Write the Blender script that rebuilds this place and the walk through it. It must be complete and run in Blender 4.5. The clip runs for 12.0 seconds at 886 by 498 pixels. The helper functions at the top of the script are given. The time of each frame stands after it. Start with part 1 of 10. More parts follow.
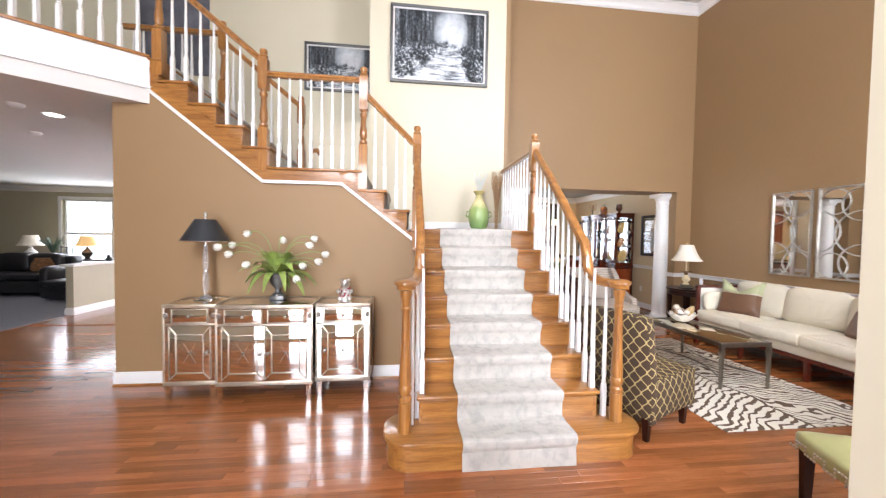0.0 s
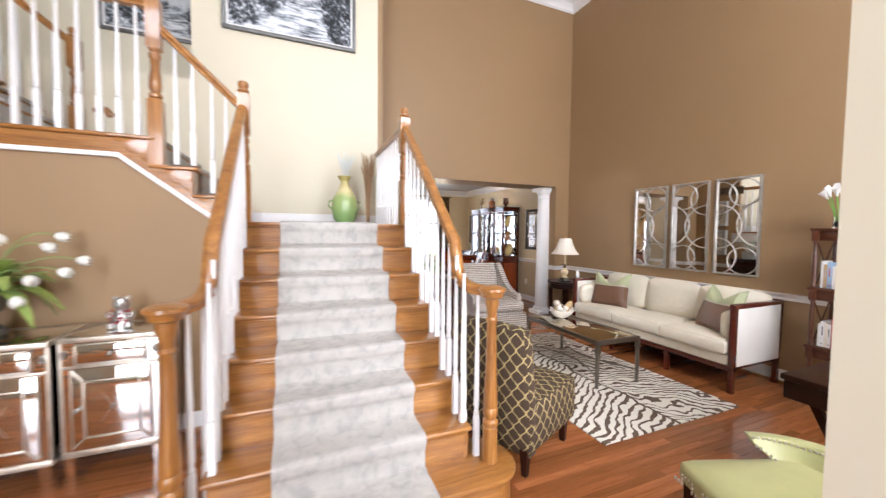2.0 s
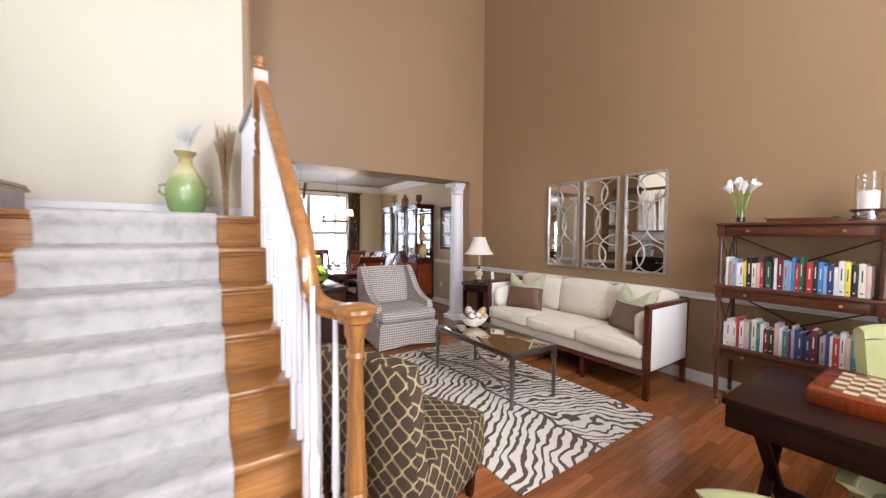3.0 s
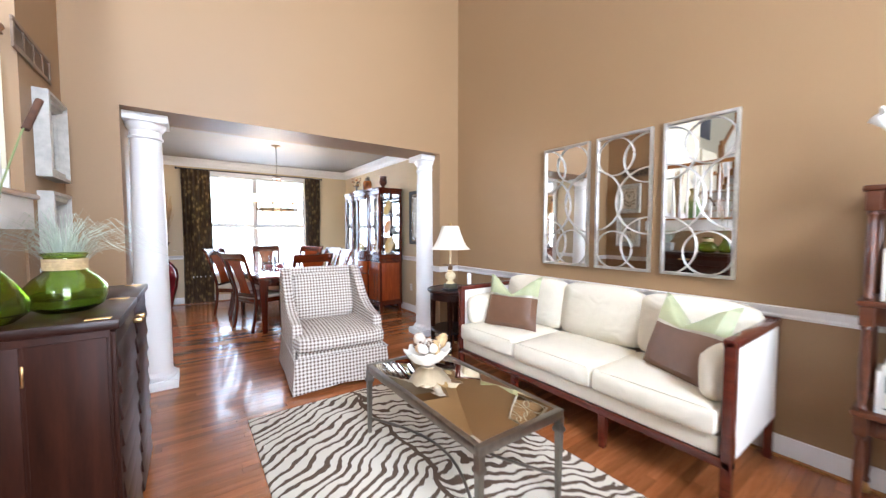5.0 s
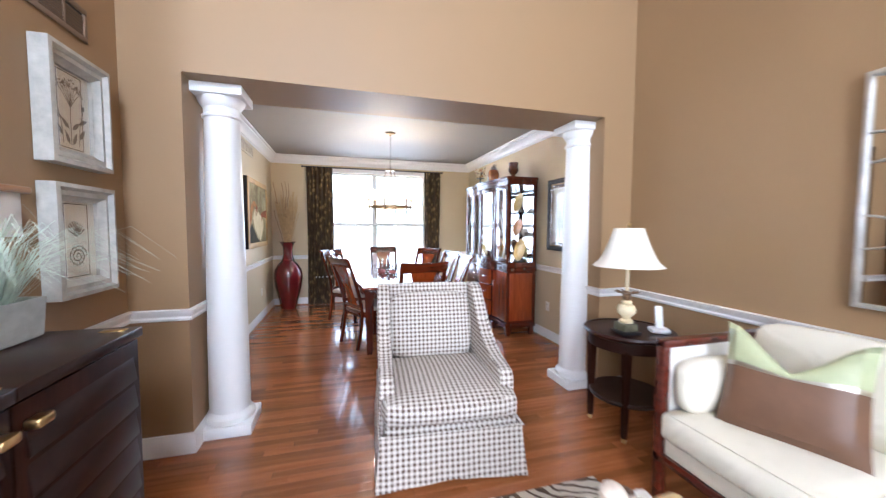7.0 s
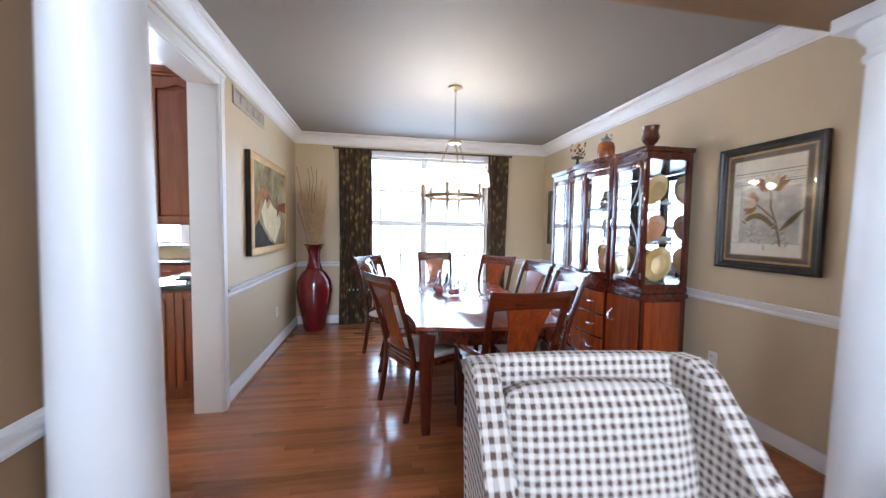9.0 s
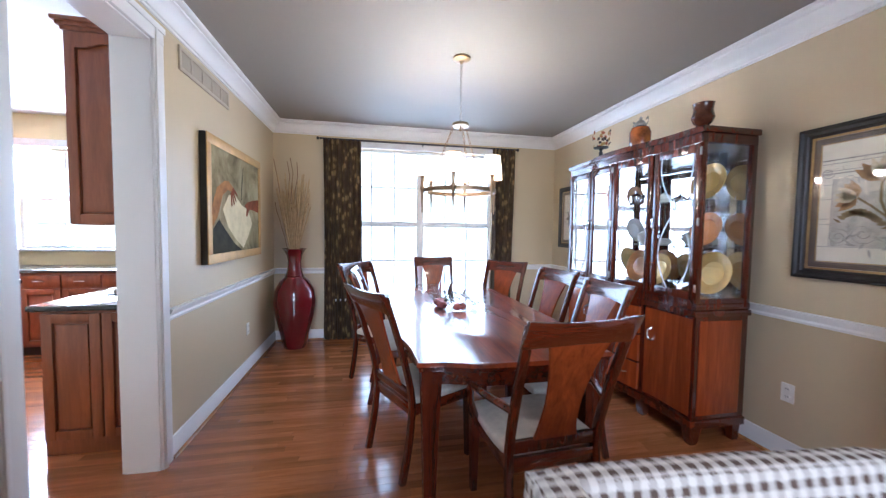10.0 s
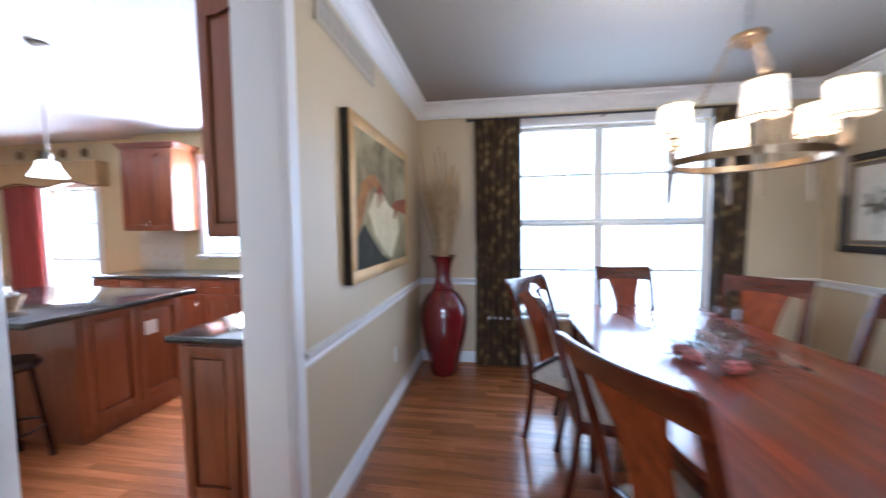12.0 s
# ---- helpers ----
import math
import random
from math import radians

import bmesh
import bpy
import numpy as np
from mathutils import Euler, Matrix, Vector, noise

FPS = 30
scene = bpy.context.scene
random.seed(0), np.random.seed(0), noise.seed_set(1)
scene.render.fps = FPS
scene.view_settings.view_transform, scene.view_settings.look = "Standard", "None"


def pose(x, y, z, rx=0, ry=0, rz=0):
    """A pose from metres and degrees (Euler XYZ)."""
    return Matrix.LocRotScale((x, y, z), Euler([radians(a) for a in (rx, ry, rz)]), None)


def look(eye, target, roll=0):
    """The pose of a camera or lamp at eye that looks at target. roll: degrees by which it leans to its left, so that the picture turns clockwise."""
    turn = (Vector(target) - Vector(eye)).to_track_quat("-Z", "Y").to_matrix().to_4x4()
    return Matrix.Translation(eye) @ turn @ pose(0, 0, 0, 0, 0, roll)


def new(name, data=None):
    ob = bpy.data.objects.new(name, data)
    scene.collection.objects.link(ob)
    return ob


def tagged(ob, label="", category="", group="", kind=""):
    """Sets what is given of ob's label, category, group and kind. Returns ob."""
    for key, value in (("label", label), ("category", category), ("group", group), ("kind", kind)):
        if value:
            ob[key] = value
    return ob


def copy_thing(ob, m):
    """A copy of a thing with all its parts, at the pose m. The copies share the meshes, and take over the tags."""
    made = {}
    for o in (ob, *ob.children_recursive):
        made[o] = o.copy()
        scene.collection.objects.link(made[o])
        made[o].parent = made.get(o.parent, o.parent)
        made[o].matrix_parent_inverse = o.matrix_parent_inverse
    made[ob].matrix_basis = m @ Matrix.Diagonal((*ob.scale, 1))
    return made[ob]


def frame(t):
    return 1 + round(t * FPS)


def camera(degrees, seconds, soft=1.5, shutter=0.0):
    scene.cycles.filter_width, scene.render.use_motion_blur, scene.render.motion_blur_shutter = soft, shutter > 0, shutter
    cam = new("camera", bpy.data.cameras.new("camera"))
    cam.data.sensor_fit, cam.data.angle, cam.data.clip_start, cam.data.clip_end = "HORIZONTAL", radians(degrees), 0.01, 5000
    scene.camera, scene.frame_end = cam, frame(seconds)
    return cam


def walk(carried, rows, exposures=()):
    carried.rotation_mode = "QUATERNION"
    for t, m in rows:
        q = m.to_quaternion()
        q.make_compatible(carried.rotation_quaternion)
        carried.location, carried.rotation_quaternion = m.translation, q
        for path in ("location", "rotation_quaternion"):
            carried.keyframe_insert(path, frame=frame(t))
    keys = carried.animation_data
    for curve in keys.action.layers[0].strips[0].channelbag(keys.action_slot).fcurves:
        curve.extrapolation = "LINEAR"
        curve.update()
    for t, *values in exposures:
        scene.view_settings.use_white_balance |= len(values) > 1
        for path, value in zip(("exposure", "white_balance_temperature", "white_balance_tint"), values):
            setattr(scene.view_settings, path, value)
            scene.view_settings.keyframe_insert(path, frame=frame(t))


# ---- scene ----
cam = camera(102.4, 12.0, soft=1.3, shutter=0.5)
PATH = [
    (0, (0.508, 0.329, 1.475), (0.742, 2.314, 1.41), 0.9),
    (0.5, (0.535, 0.388, 1.482), (0.877, 2.358, 1.413), 0.7),
    (1, (0.633, 0.497, 1.481), (1.1, 2.44, 1.421), 0.6),
    (1.5, (0.789, 0.689, 1.498), (1.394, 2.593, 1.415), 0.7),
    (2.5, (1.303, 1.19, 1.475), (2.256, 2.947, 1.392), 0.4),
    (3, (1.57, 1.428, 1.452), (2.702, 3.074, 1.371), 0.4),
    (4.8, (2.631, 2.312, 1.384), (3.823, 3.914, 1.279), 0.2),
    (5, (2.719, 2.394, 1.359), (3.878, 4.02, 1.26), -0.0),
    (5.5, (2.912, 2.596, 1.364), (3.952, 4.302, 1.266), -0.0),
    (6, (3.038, 2.901, 1.393), (3.913, 4.696, 1.281), 0.2),
    (6.5, (3.12, 3.256, 1.387), (3.836, 5.121, 1.282), 0.1),
    (7, (3.21, 3.593, 1.41), (3.76, 5.512, 1.295), 0.3),
    (7.2, (3.181, 3.766, 1.368), (3.692, 5.698, 1.284), -0.1),
    (9, (3.189, 5.247, 1.401), (3.54, 7.212, 1.288), 0.9),
    (9.5, (3.192, 5.586, 1.384), (3.576, 7.546, 1.284), 1.0),
    (10, (3.216, 5.852, 1.393), (3.605, 7.811, 1.293), 0.8),
    (10.5, (3.208, 6.097, 1.389), (3.599, 8.056, 1.292), 0.8),
    (11, (3.184, 6.349, 1.371), (3.553, 8.313, 1.281), 0.8),
    (11.5, (3.104, 6.546, 1.369), (3.284, 8.536, 1.299), 0.5),
    (12, (2.842, 6.838, 1.43), (2.543, 8.812, 1.315), -0.6),
]
walk(cam, [(t, look(eye, target, roll)) for t, eye, target, roll in PATH], [(0, 0.10, 6100, 16), (1.5, 0.0, 6100, 16), (2.5, -0.15, 6000, 18), (3.2, -0.22, 5950, 20), (4.8, 0.60, 5580, 14), (7.0, 0.54, 5350, 14), (9.0, 0.34, 5050, 12), (10.5, 0.26, 4880, 14), (12.0, 0.12, 4850, 14)])

# ---- world and lights ----
world = bpy.data.worlds.new("world")
scene.world = world
world.use_nodes = True
wn = world.node_tree
sky = wn.nodes.new("ShaderNodeTexSky")
sky.sky_type, sky.sun_disc, sky.sun_elevation, sky.sun_rotation = "NISHITA", False, radians(48), radians(200)
wn.links.new(sky.outputs[0], wn.nodes["Background"].inputs[0])
wn.nodes["Background"].inputs[1].default_value = 0.12

sun_data = bpy.data.lights.new("sun", "SUN")
sun_data.energy, sun_data.angle, sun_data.color = 3.0, radians(0.5), (1.0, 0.95, 0.87)
sun = new("sun", sun_data)
sun.matrix_world = look((30, 8, 34), (2, 5, 0))


def window_light(name, eye, target, width, height, watts, colour=(1, 1, 1)):
    """An area lamp in a window opening that stands in for the daylight entering there."""
    d = bpy.data.lights.new(name, "AREA")
    d.shape, d.size, d.size_y, d.energy, d.color = "RECTANGLE", width, height, watts, colour
    ob = new(name, d)
    ob.matrix_world = look(eye, target)
    return ob


def bulb(name, place, watts, colour=(1, 0.8, 0.55), radius=0.03):
    d = bpy.data.lights.new(name, "POINT")
    d.energy, d.color, d.shadow_soft_size = watts, colour, radius
    ob = new(name, d)
    ob.location = place
    return ob


# The first four lamps are added at assumed front openings, out of view.
window_light("daylight_foyer_upper", (-0.6, -1.40, 3.9), (-0.1, 4, 3.2), 1.8, 1.9, 205, (0.95, 0.975, 1.0))
window_light("daylight_foyer_door", (-0.6, -1.40, 1.25), (-0.3, 4, 1.1), 1.9, 2.0, 120, (0.95, 0.975, 1.0))
window_light("daylight_living", (3.25, -0.28, 1.6), (3.6, 4, 1.4), 1.7, 1.9, 112, (0.95, 0.975, 1.0))
window_light("daylight_living_upper", (3.25, -0.28, 4.1), (3.7, 4, 3.4), 1.7, 1.2, 195, (0.95, 0.975, 1.0))
window_light("daylight_dining", (3.84, 10.68, 1.5), (3.84, 6, 1.2), 1.9, 1.9, 66, (0.74, 0.86, 1))
window_light("daylight_kitchen", (-0.24, 11.07, 1.72), (-0.5, 8, 1.2), 1.2, 1.15, 340, (0.95, 0.97, 1))
window_light("daylight_kitchen_door", (-3.2, 11.35, 1.2), (-2.5, 8, 0.6), 1.0, 1.9, 260, (0.97, 0.98, 1))
window_light("daylight_family", (-7.6, 11.2, 1.5), (-7, 6, 0.8), 2.4, 1.7, 70, (0.95, 0.97, 1))

# ---- materials ----
def ramp(nt, stops):
    r = nt.nodes.new("ShaderNodeValToRGB")
    e = r.color_ramp.elements
    while len(e) < len(stops):
        e.new(0.5)
    for el, (p, c) in zip(e, stops):
        el.position, el.color = p, (*c, 1)
    return r


def shade(c, k):
    return tuple(min(1.0, max(0.0, v * k)) for v in c)


def base_mat(name, rough=0.5, metal=0.0, coat=0.0, spec=0.5):
    m = bpy.data.materials.new(name)
    m.use_nodes = True
    nt = m.node_tree
    b = nt.nodes["Principled BSDF"]
    b.inputs["Roughness"].default_value = rough
    b.inputs["Metallic"].default_value = metal
    b.inputs["Coat Weight"].default_value = coat
    b.inputs["Coat Roughness"].default_value = 0.08
    b.inputs["Specular IOR Level"].default_value = spec
    tc = nt.nodes.new("ShaderNodeTexCoord")
    mp = nt.nodes.new("ShaderNodeMapping")
    nt.links.new(tc.outputs["Object"], mp.inputs[0])
    return m, nt, b, mp


def noise_of(nt, mp, scale, detail=4.0, rough=0.6, dist=0.0):
    n = nt.nodes.new("ShaderNodeTexNoise")
    n.inputs["Scale"].default_value, n.inputs["Detail"].default_value = scale, detail
    n.inputs["Roughness"].default_value, n.inputs["Distortion"].default_value = rough, dist
    nt.links.new(mp.outputs[0], n.inputs["Vector"])
    return n


def bump_of(nt, b, height, strength, dist=0.01):
    n = nt.nodes.new("ShaderNodeBump")
    n.inputs["Strength"].default_value, n.inputs["Distance"].default_value = strength, dist
    nt.links.new(height, n.inputs["Height"])
    nt.links.new(n.outputs[0], b.inputs["Normal"])


def mat(name, c, rough=0.5, metal=0.0, var=0.06, scale=3.0, bump=0.1, bscale=150.0, coat=0.0, spec=0.5):
    """A plain surface with broad unevenness in its colour, fine relief and uneven gloss."""
    m, nt, b, mp = base_mat(name, rough, metal, coat, spec)
    n = noise_of(nt, mp, scale)
    r = ramp(nt, [(0.3, shade(c, 1 - var)), (0.7, shade(c, 1 + var))])
    nt.links.new(n.outputs["Fac"], r.inputs[0])
    nt.links.new(r.outputs[0], b.inputs["Base Color"])
    f = noise_of(nt, mp, bscale, 3)
    if bump:
        bump_of(nt, b, f.outputs["Fac"], bump, 0.002)
    g = nt.nodes.new("ShaderNodeMapRange")
    g.inputs["To Min"].default_value, g.inputs["To Max"].default_value = rough * 0.85, min(1, rough * 1.15)
    nt.links.new(n.outputs["Fac"], g.inputs[0])
    nt.links.new(g.outputs[0], b.inputs["Roughness"])
    return m


def wood(name, dark, light, rough=0.3, axis=0, coat=0.3, scale=1.0, rand="", spread=0.25, bump=0.05, ring=0.6, spec=0.5):
    """Wood with grain along one axis; rand 'object' or 'island' gives each board its own tone."""
    m, nt, b, mp = base_mat(name, rough, 0, coat, spec)
    s = [22.0 * scale] * 3
    s[axis] = 1.6 * scale
    mp.inputs["Scale"].default_value = s
    n = noise_of(nt, mp, 1.0, 6, 0.65, ring)
    fine = noise_of(nt, mp, 7.0, 3, 0.7)
    mixf = nt.nodes.new("ShaderNodeMix")
    mixf.inputs[0].default_value = 0.3
    nt.links.new(n.outputs["Fac"], mixf.inputs[2])
    nt.links.new(fine.outputs["Fac"], mixf.inputs[3])
    r = ramp(nt, [(0.3, dark), (0.52, tuple((a + c) / 2 for a, c in zip(dark, light))), (0.7, light)])
    nt.links.new(mixf.outputs[0], r.inputs[0])
    out = r.outputs[0]
    if rand:
        src = nt.nodes.new("ShaderNodeObjectInfo" if rand == "object" else "ShaderNodeNewGeometry")
        val = src.outputs["Random"] if rand == "object" else src.outputs["Random Per Island"]
        mr = nt.nodes.new("ShaderNodeMapRange")
        mr.inputs["To Min"].default_value, mr.inputs["To Max"].default_value = 1 - spread, 1 + spread
        nt.links.new(val, mr.inputs[0])
        vs = nt.nodes.new("ShaderNodeVectorMath")
        vs.operation = "SCALE"
        nt.links.new(out, vs.inputs[0])
        nt.links.new(mr.outputs[0], vs.inputs["Scale"])
        out = vs.outputs[0]
        add = nt.nodes.new("ShaderNodeVectorMath")
        add.operation = "ADD"
        comb = nt.nodes.new("ShaderNodeCombineXYZ")
        m2 = nt.nodes.new("ShaderNodeMath")
        m2.operation, m2.inputs[1].default_value = "MULTIPLY", 37.0
        nt.links.new(val, m2.inputs[0])
        for i in range(3):
            nt.links.new(m2.outputs[0], comb.inputs[i])
        tc = [q for q in nt.nodes if q.type == "TEX_COORD"][0]
        nt.links.new(tc.outputs["Object"], add.inputs[0])
        nt.links.new(comb.outputs[0], add.inputs[1])
        nt.links.new(add.outputs[0], mp.inputs[0])
    nt.links.new(out, b.inputs["Base Color"])
    bump_of(nt, b, mixf.outputs[0], bump, 0.002)
    return m


def glass_mat(name, tint=(1, 1, 1), rough=0.0):
    m, nt, b, mp = base_mat(name, rough)
    b.inputs["Base Color"].default_value = (*tint, 1)
    b.inputs["Transmission Weight"].default_value = 1.0
    b.inputs["IOR"].default_value = 1.45
    return m


def pane_mat(name, tint=(1, 1, 1), gloss=0.12):
    """Thin sheet glass: lets light straight through and mirrors a little."""
    m = bpy.data.materials.new(name)
    m.use_nodes = True
    nt = m.node_tree
    nt.nodes.remove(nt.nodes["Principled BSDF"])
    t = nt.nodes.new("ShaderNodeBsdfTransparent")
    t.inputs[0].default_value = (*tint, 1)
    g = nt.nodes.new("ShaderNodeBsdfGlossy")
    g.inputs["Roughness"].default_value = 0.01
    lw = nt.nodes.new("ShaderNodeLayerWeight")
    lw.inputs[0].default_value = 0.5
    pw = nt.nodes.new("ShaderNodeMath")
    pw.operation, pw.inputs[1].default_value = "POWER", 3.0
    nt.links.new(lw.outputs["Facing"], pw.inputs[0])
    sc = nt.nodes.new("ShaderNodeMath")
    sc.operation, sc.inputs[1].default_value, sc.use_clamp = "MULTIPLY_ADD", 0.9, True
    sc.inputs[2].default_value = gloss
    nt.links.new(pw.outputs[0], sc.inputs[0])
    mx = nt.nodes.new("ShaderNodeMixShader")
    nt.links.new(sc.outputs[0], mx.inputs[0])
    nt.links.new(t.outputs[0], mx.inputs[1])
    nt.links.new(g.outputs[0], mx.inputs[2])
    nt.links.new(mx.outputs[0], nt.nodes["Material Output"].inputs[0])
    return m


def glow_mat(name, c, strength):
    m, nt, b, mp = base_mat(name, 0.6)
    b.inputs["Base Color"].default_value = (*c, 1)
    b.inputs["Emission Color"].default_value = (*c, 1)
    b.inputs["Emission Strength"].default_value = strength
    return m


BROWN = mat("brown_wall_paint", (0.303, 0.189, 0.091), 0.55, var=0.03, scale=0.8, bump=0.12, bscale=420)
TAN = mat("tan_wall_paint", (0.56, 0.455, 0.285), 0.45, var=0.03, scale=0.8, bump=0.12, bscale=420)
CREAM = mat("cream_wall_paint", (0.66, 0.60, 0.45), 0.55, var=0.02, scale=0.8, bump=0.12, bscale=420)
OLIVE = mat("olive_wall_paint", (0.42, 0.38, 0.27), 0.6, var=0.03, scale=0.8, bump=0.12, bscale=420)
KITCHEN_PAINT = mat("straw_wall_paint", (0.62, 0.50, 0.27), 0.55, var=0.03, scale=0.8, bump=0.12, bscale=420)
CEIL = mat("ceiling_paint", (0.70, 0.68, 0.65), 0.8, var=0.02, scale=1.0, bump=0.15, bscale=300)
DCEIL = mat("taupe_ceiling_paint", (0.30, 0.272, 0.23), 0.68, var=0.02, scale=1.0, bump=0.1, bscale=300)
WHITE = mat("white_gloss_paint", (0.80, 0.79, 0.77), 0.38, var=0.015, scale=2.0, bump=0.012, bscale=90)
OAK = wood("golden_oak", (0.15, 0.05, 0.010), (0.52, 0.235, 0.055), 0.28, 0, 0.4)
OAK_Z = wood("golden_oak_upright", (0.15, 0.05, 0.010), (0.52, 0.235, 0.055), 0.28, 2, 0.4)
OAK_Y = wood("golden_oak_along", (0.15, 0.05, 0.010), (0.52, 0.235, 0.055), 0.28, 1, 0.4)
PLANK = wood("oak_floor_board", (0.20, 0.060, 0.017), (0.41, 0.15, 0.05), 0.22, 0, 0.35, 0.8, "object", 0.26, 0.03, spec=0.35)
PLANKS = wood("oak_floor_boards", (0.20, 0.060, 0.017), (0.41, 0.15, 0.05), 0.22, 0, 0.35, 0.8, "island", 0.26, 0.03, spec=0.35)
GAP = mat("dark_floor_joint", (0.05, 0.02, 0.01), 0.7)
CHERRY = wood("cherry_wood", (0.030, 0.0042, 0.0012), (0.105, 0.016, 0.0038), 0.24, 2, 0.4)
CHERRY_X = wood("cherry_wood_along", (0.026, 0.0042, 0.0015), (0.085, 0.0145, 0.004), 0.2, 1, 0.4)
CHERRY_RED = wood("figured_cherry_panel", (0.12, 0.017, 0.003), (0.32, 0.056, 0.009), 0.25, 2, 0.5, 0.6, ring=1.6)
MAHOG = wood("dark_mahogany", (0.010, 0.0035, 0.0025), (0.03, 0.009, 0.005), 0.3, 0, 0.0, spec=0.25)
MAHOG_Z = wood("dark_mahogany_upright", (0.014, 0.005, 0.003), (0.042, 0.013, 0.007), 0.38, 2, 0.0, spec=0.08)
KCAB = wood("kitchen_cherry", (0.15, 0.038, 0.012), (0.29, 0.088, 0.029), 0.35, 2, 0.2)
SHELFWOOD = wood("walnut_stain", (0.05, 0.014, 0.006), (0.13, 0.04, 0.016), 0.3, 1, 0.3)
MIRROR = mat("silvered_mirror", (0.86, 0.86, 0.84), 0.02, 1.0, var=0.02, scale=2, bump=0)
SILVER = mat("silver_leaf", (0.62, 0.61, 0.58), 0.38, 0.9, var=0.2, scale=14, bump=0.3, bscale=60)
CHAMPAGNE = mat("champagne_leaf", (0.56, 0.50, 0.41), 0.38, 0.8, var=0.2, scale=12, bump=0.25, bscale=70)
BRASS = mat("aged_brass", (0.60, 0.40, 0.17), 0.3, 1.0, var=0.12, scale=20)
PEWTER = mat("dark_pewter", (0.26, 0.235, 0.20), 0.35, 1.0, var=0.15, scale=18)
CHROME = mat("polished_chrome", (0.78, 0.78, 0.78), 0.12, 1.0, var=0.03, scale=10, bump=0)
BLACK = mat("black_lacquer", (0.012, 0.011, 0.011), 0.35, var=0.2, scale=8)
PANE = pane_mat("window_glass", (1, 1, 1), 0.03)
GLASS = glass_mat("clear_glass")
CARPET, nt, b, mp = base_mat("grey_carpet", 0.95, spec=0.1)
mp.inputs["Scale"].default_value = (1.0, 1.0, 0.8)
blot = noise_of(nt, mp, 15.0, 3, 0.55, 0.4)
pile = noise_of(nt, mp, 240.0, 3, 0.7)
r = ramp(nt, [(0.36, (0.49, 0.465, 0.42)), (0.52, (0.455, 0.43, 0.39)), (0.66, (0.385, 0.366, 0.336)), (0.78, (0.36, 0.342, 0.315))])
nt.links.new(blot.outputs["Fac"], r.inputs[0])
nt.links.new(r.outputs[0], b.inputs["Base Color"])
bump_of(nt, b, pile.outputs["Fac"], 0.9, 0.003)
SKYGLOW = glow_mat("bright_sky_outside", (0.94, 0.97, 1.0), 3.2)


# ---- mesh helpers ----
def thing(name, m=None, label="", category="", group="", kind=""):
    ob = new(name)
    ob.empty_display_size = 0.1
    ob.matrix_basis = m or Matrix()
    return tagged(ob, label, category, group, kind)


def finish(name, bm, material, smooth=True, angle=35):
    bmesh.ops.recalc_face_normals(bm, faces=bm.faces)
    me = bpy.data.meshes.new(name)
    if smooth:
        lim = radians(angle)
        for f in bm.faces:
            f.smooth = True
        for e in bm.edges:
            if len(e.link_faces) == 2 and e.calc_face_angle(0) > lim:
                e.smooth = False
    bm.to_mesh(me)
    bm.free()
    me.materials.append(material)
    return me


def part(name, bm, material, parent=None, label="", m=None):
    ob = new(name, finish(name, bm, material))
    if parent is not None:
        ob.parent = parent
    if m is not None:
        ob.matrix_basis = m
    return tagged(ob, label) if label else ob


def again(ob, parent, m):
    """Another part on the mesh of ob."""
    o = new(ob.name.split(".")[0], ob.data)
    o.parent = parent
    o.matrix_basis = m
    return o


def struct(name, bm, material, label="", category=""):
    return tagged(part(name, bm, material), label, category, kind="structure")


def merge(bm, tmp, m=None):
    me = bpy.data.meshes.new("tmp")
    if m is not None:
        bmesh.ops.transform(tmp, matrix=m, verts=tmp.verts)
    tmp.to_mesh(me)
    tmp.free()
    bm.from_mesh(me)
    bpy.data.meshes.remove(me)
    return bm


def box(x0, x1, y0, y1, z0, z1, r=0.0, bm=None, seg=2, m=None):
    bm = bm if bm is not None else bmesh.new()
    t = bmesh.new()
    bmesh.ops.create_cube(t, size=1)
    bmesh.ops.transform(t, matrix=Matrix.Translation(((x0 + x1) / 2, (y0 + y1) / 2, (z0 + z1) / 2)) @ Matrix.Diagonal((x1 - x0, y1 - y0, z1 - z0, 1)), verts=t.verts)
    if r:
        r = min(r, 0.49 * min(abs(x1 - x0), abs(y1 - y0), abs(z1 - z0)))
        bmesh.ops.bevel(t, geom=t.edges[:], offset=r, segments=seg, affect="EDGES", profile=0.5)
    return merge(bm, t, m)


def lathe(profile, n=20, bm=None, m=None, close=True):
    """Turn (radius, height) pairs round z."""
    bm = bm if bm is not None else bmesh.new()
    t = bmesh.new()
    rings = []
    for r, z in profile:
        if r < 1e-5:
            rings.append([t.verts.new((0, 0, z))])
        else:
            rings.append([t.verts.new((r * math.cos(2 * math.pi * i / n), r * math.sin(2 * math.pi * i / n), z)) for i in range(n)])
    for a, b in zip(rings, rings[1:]):
        for i in range(n):
            j = (i + 1) % n
            if len(a) == 1 and len(b) == 1:
                continue
            if len(a) == 1:
                t.faces.new((a[0], b[j], b[i]))
            elif len(b) == 1:
                t.faces.new((a[i], a[j], b[0]))
            else:
                t.faces.new((a[i], a[j], b[j], b[i]))
    if close:
        for ring in (rings[0], rings[-1]):
            if len(ring) > 2:
                t.faces.new(ring)
    return merge(bm, t, m)


def square_turn(profile, bm=None, m=None):
    return lathe([(r * 1.41421, z) for r, z in profile], 4, bm, (m or Matrix()) @ pose(0, 0, 0, 0, 0, 45))


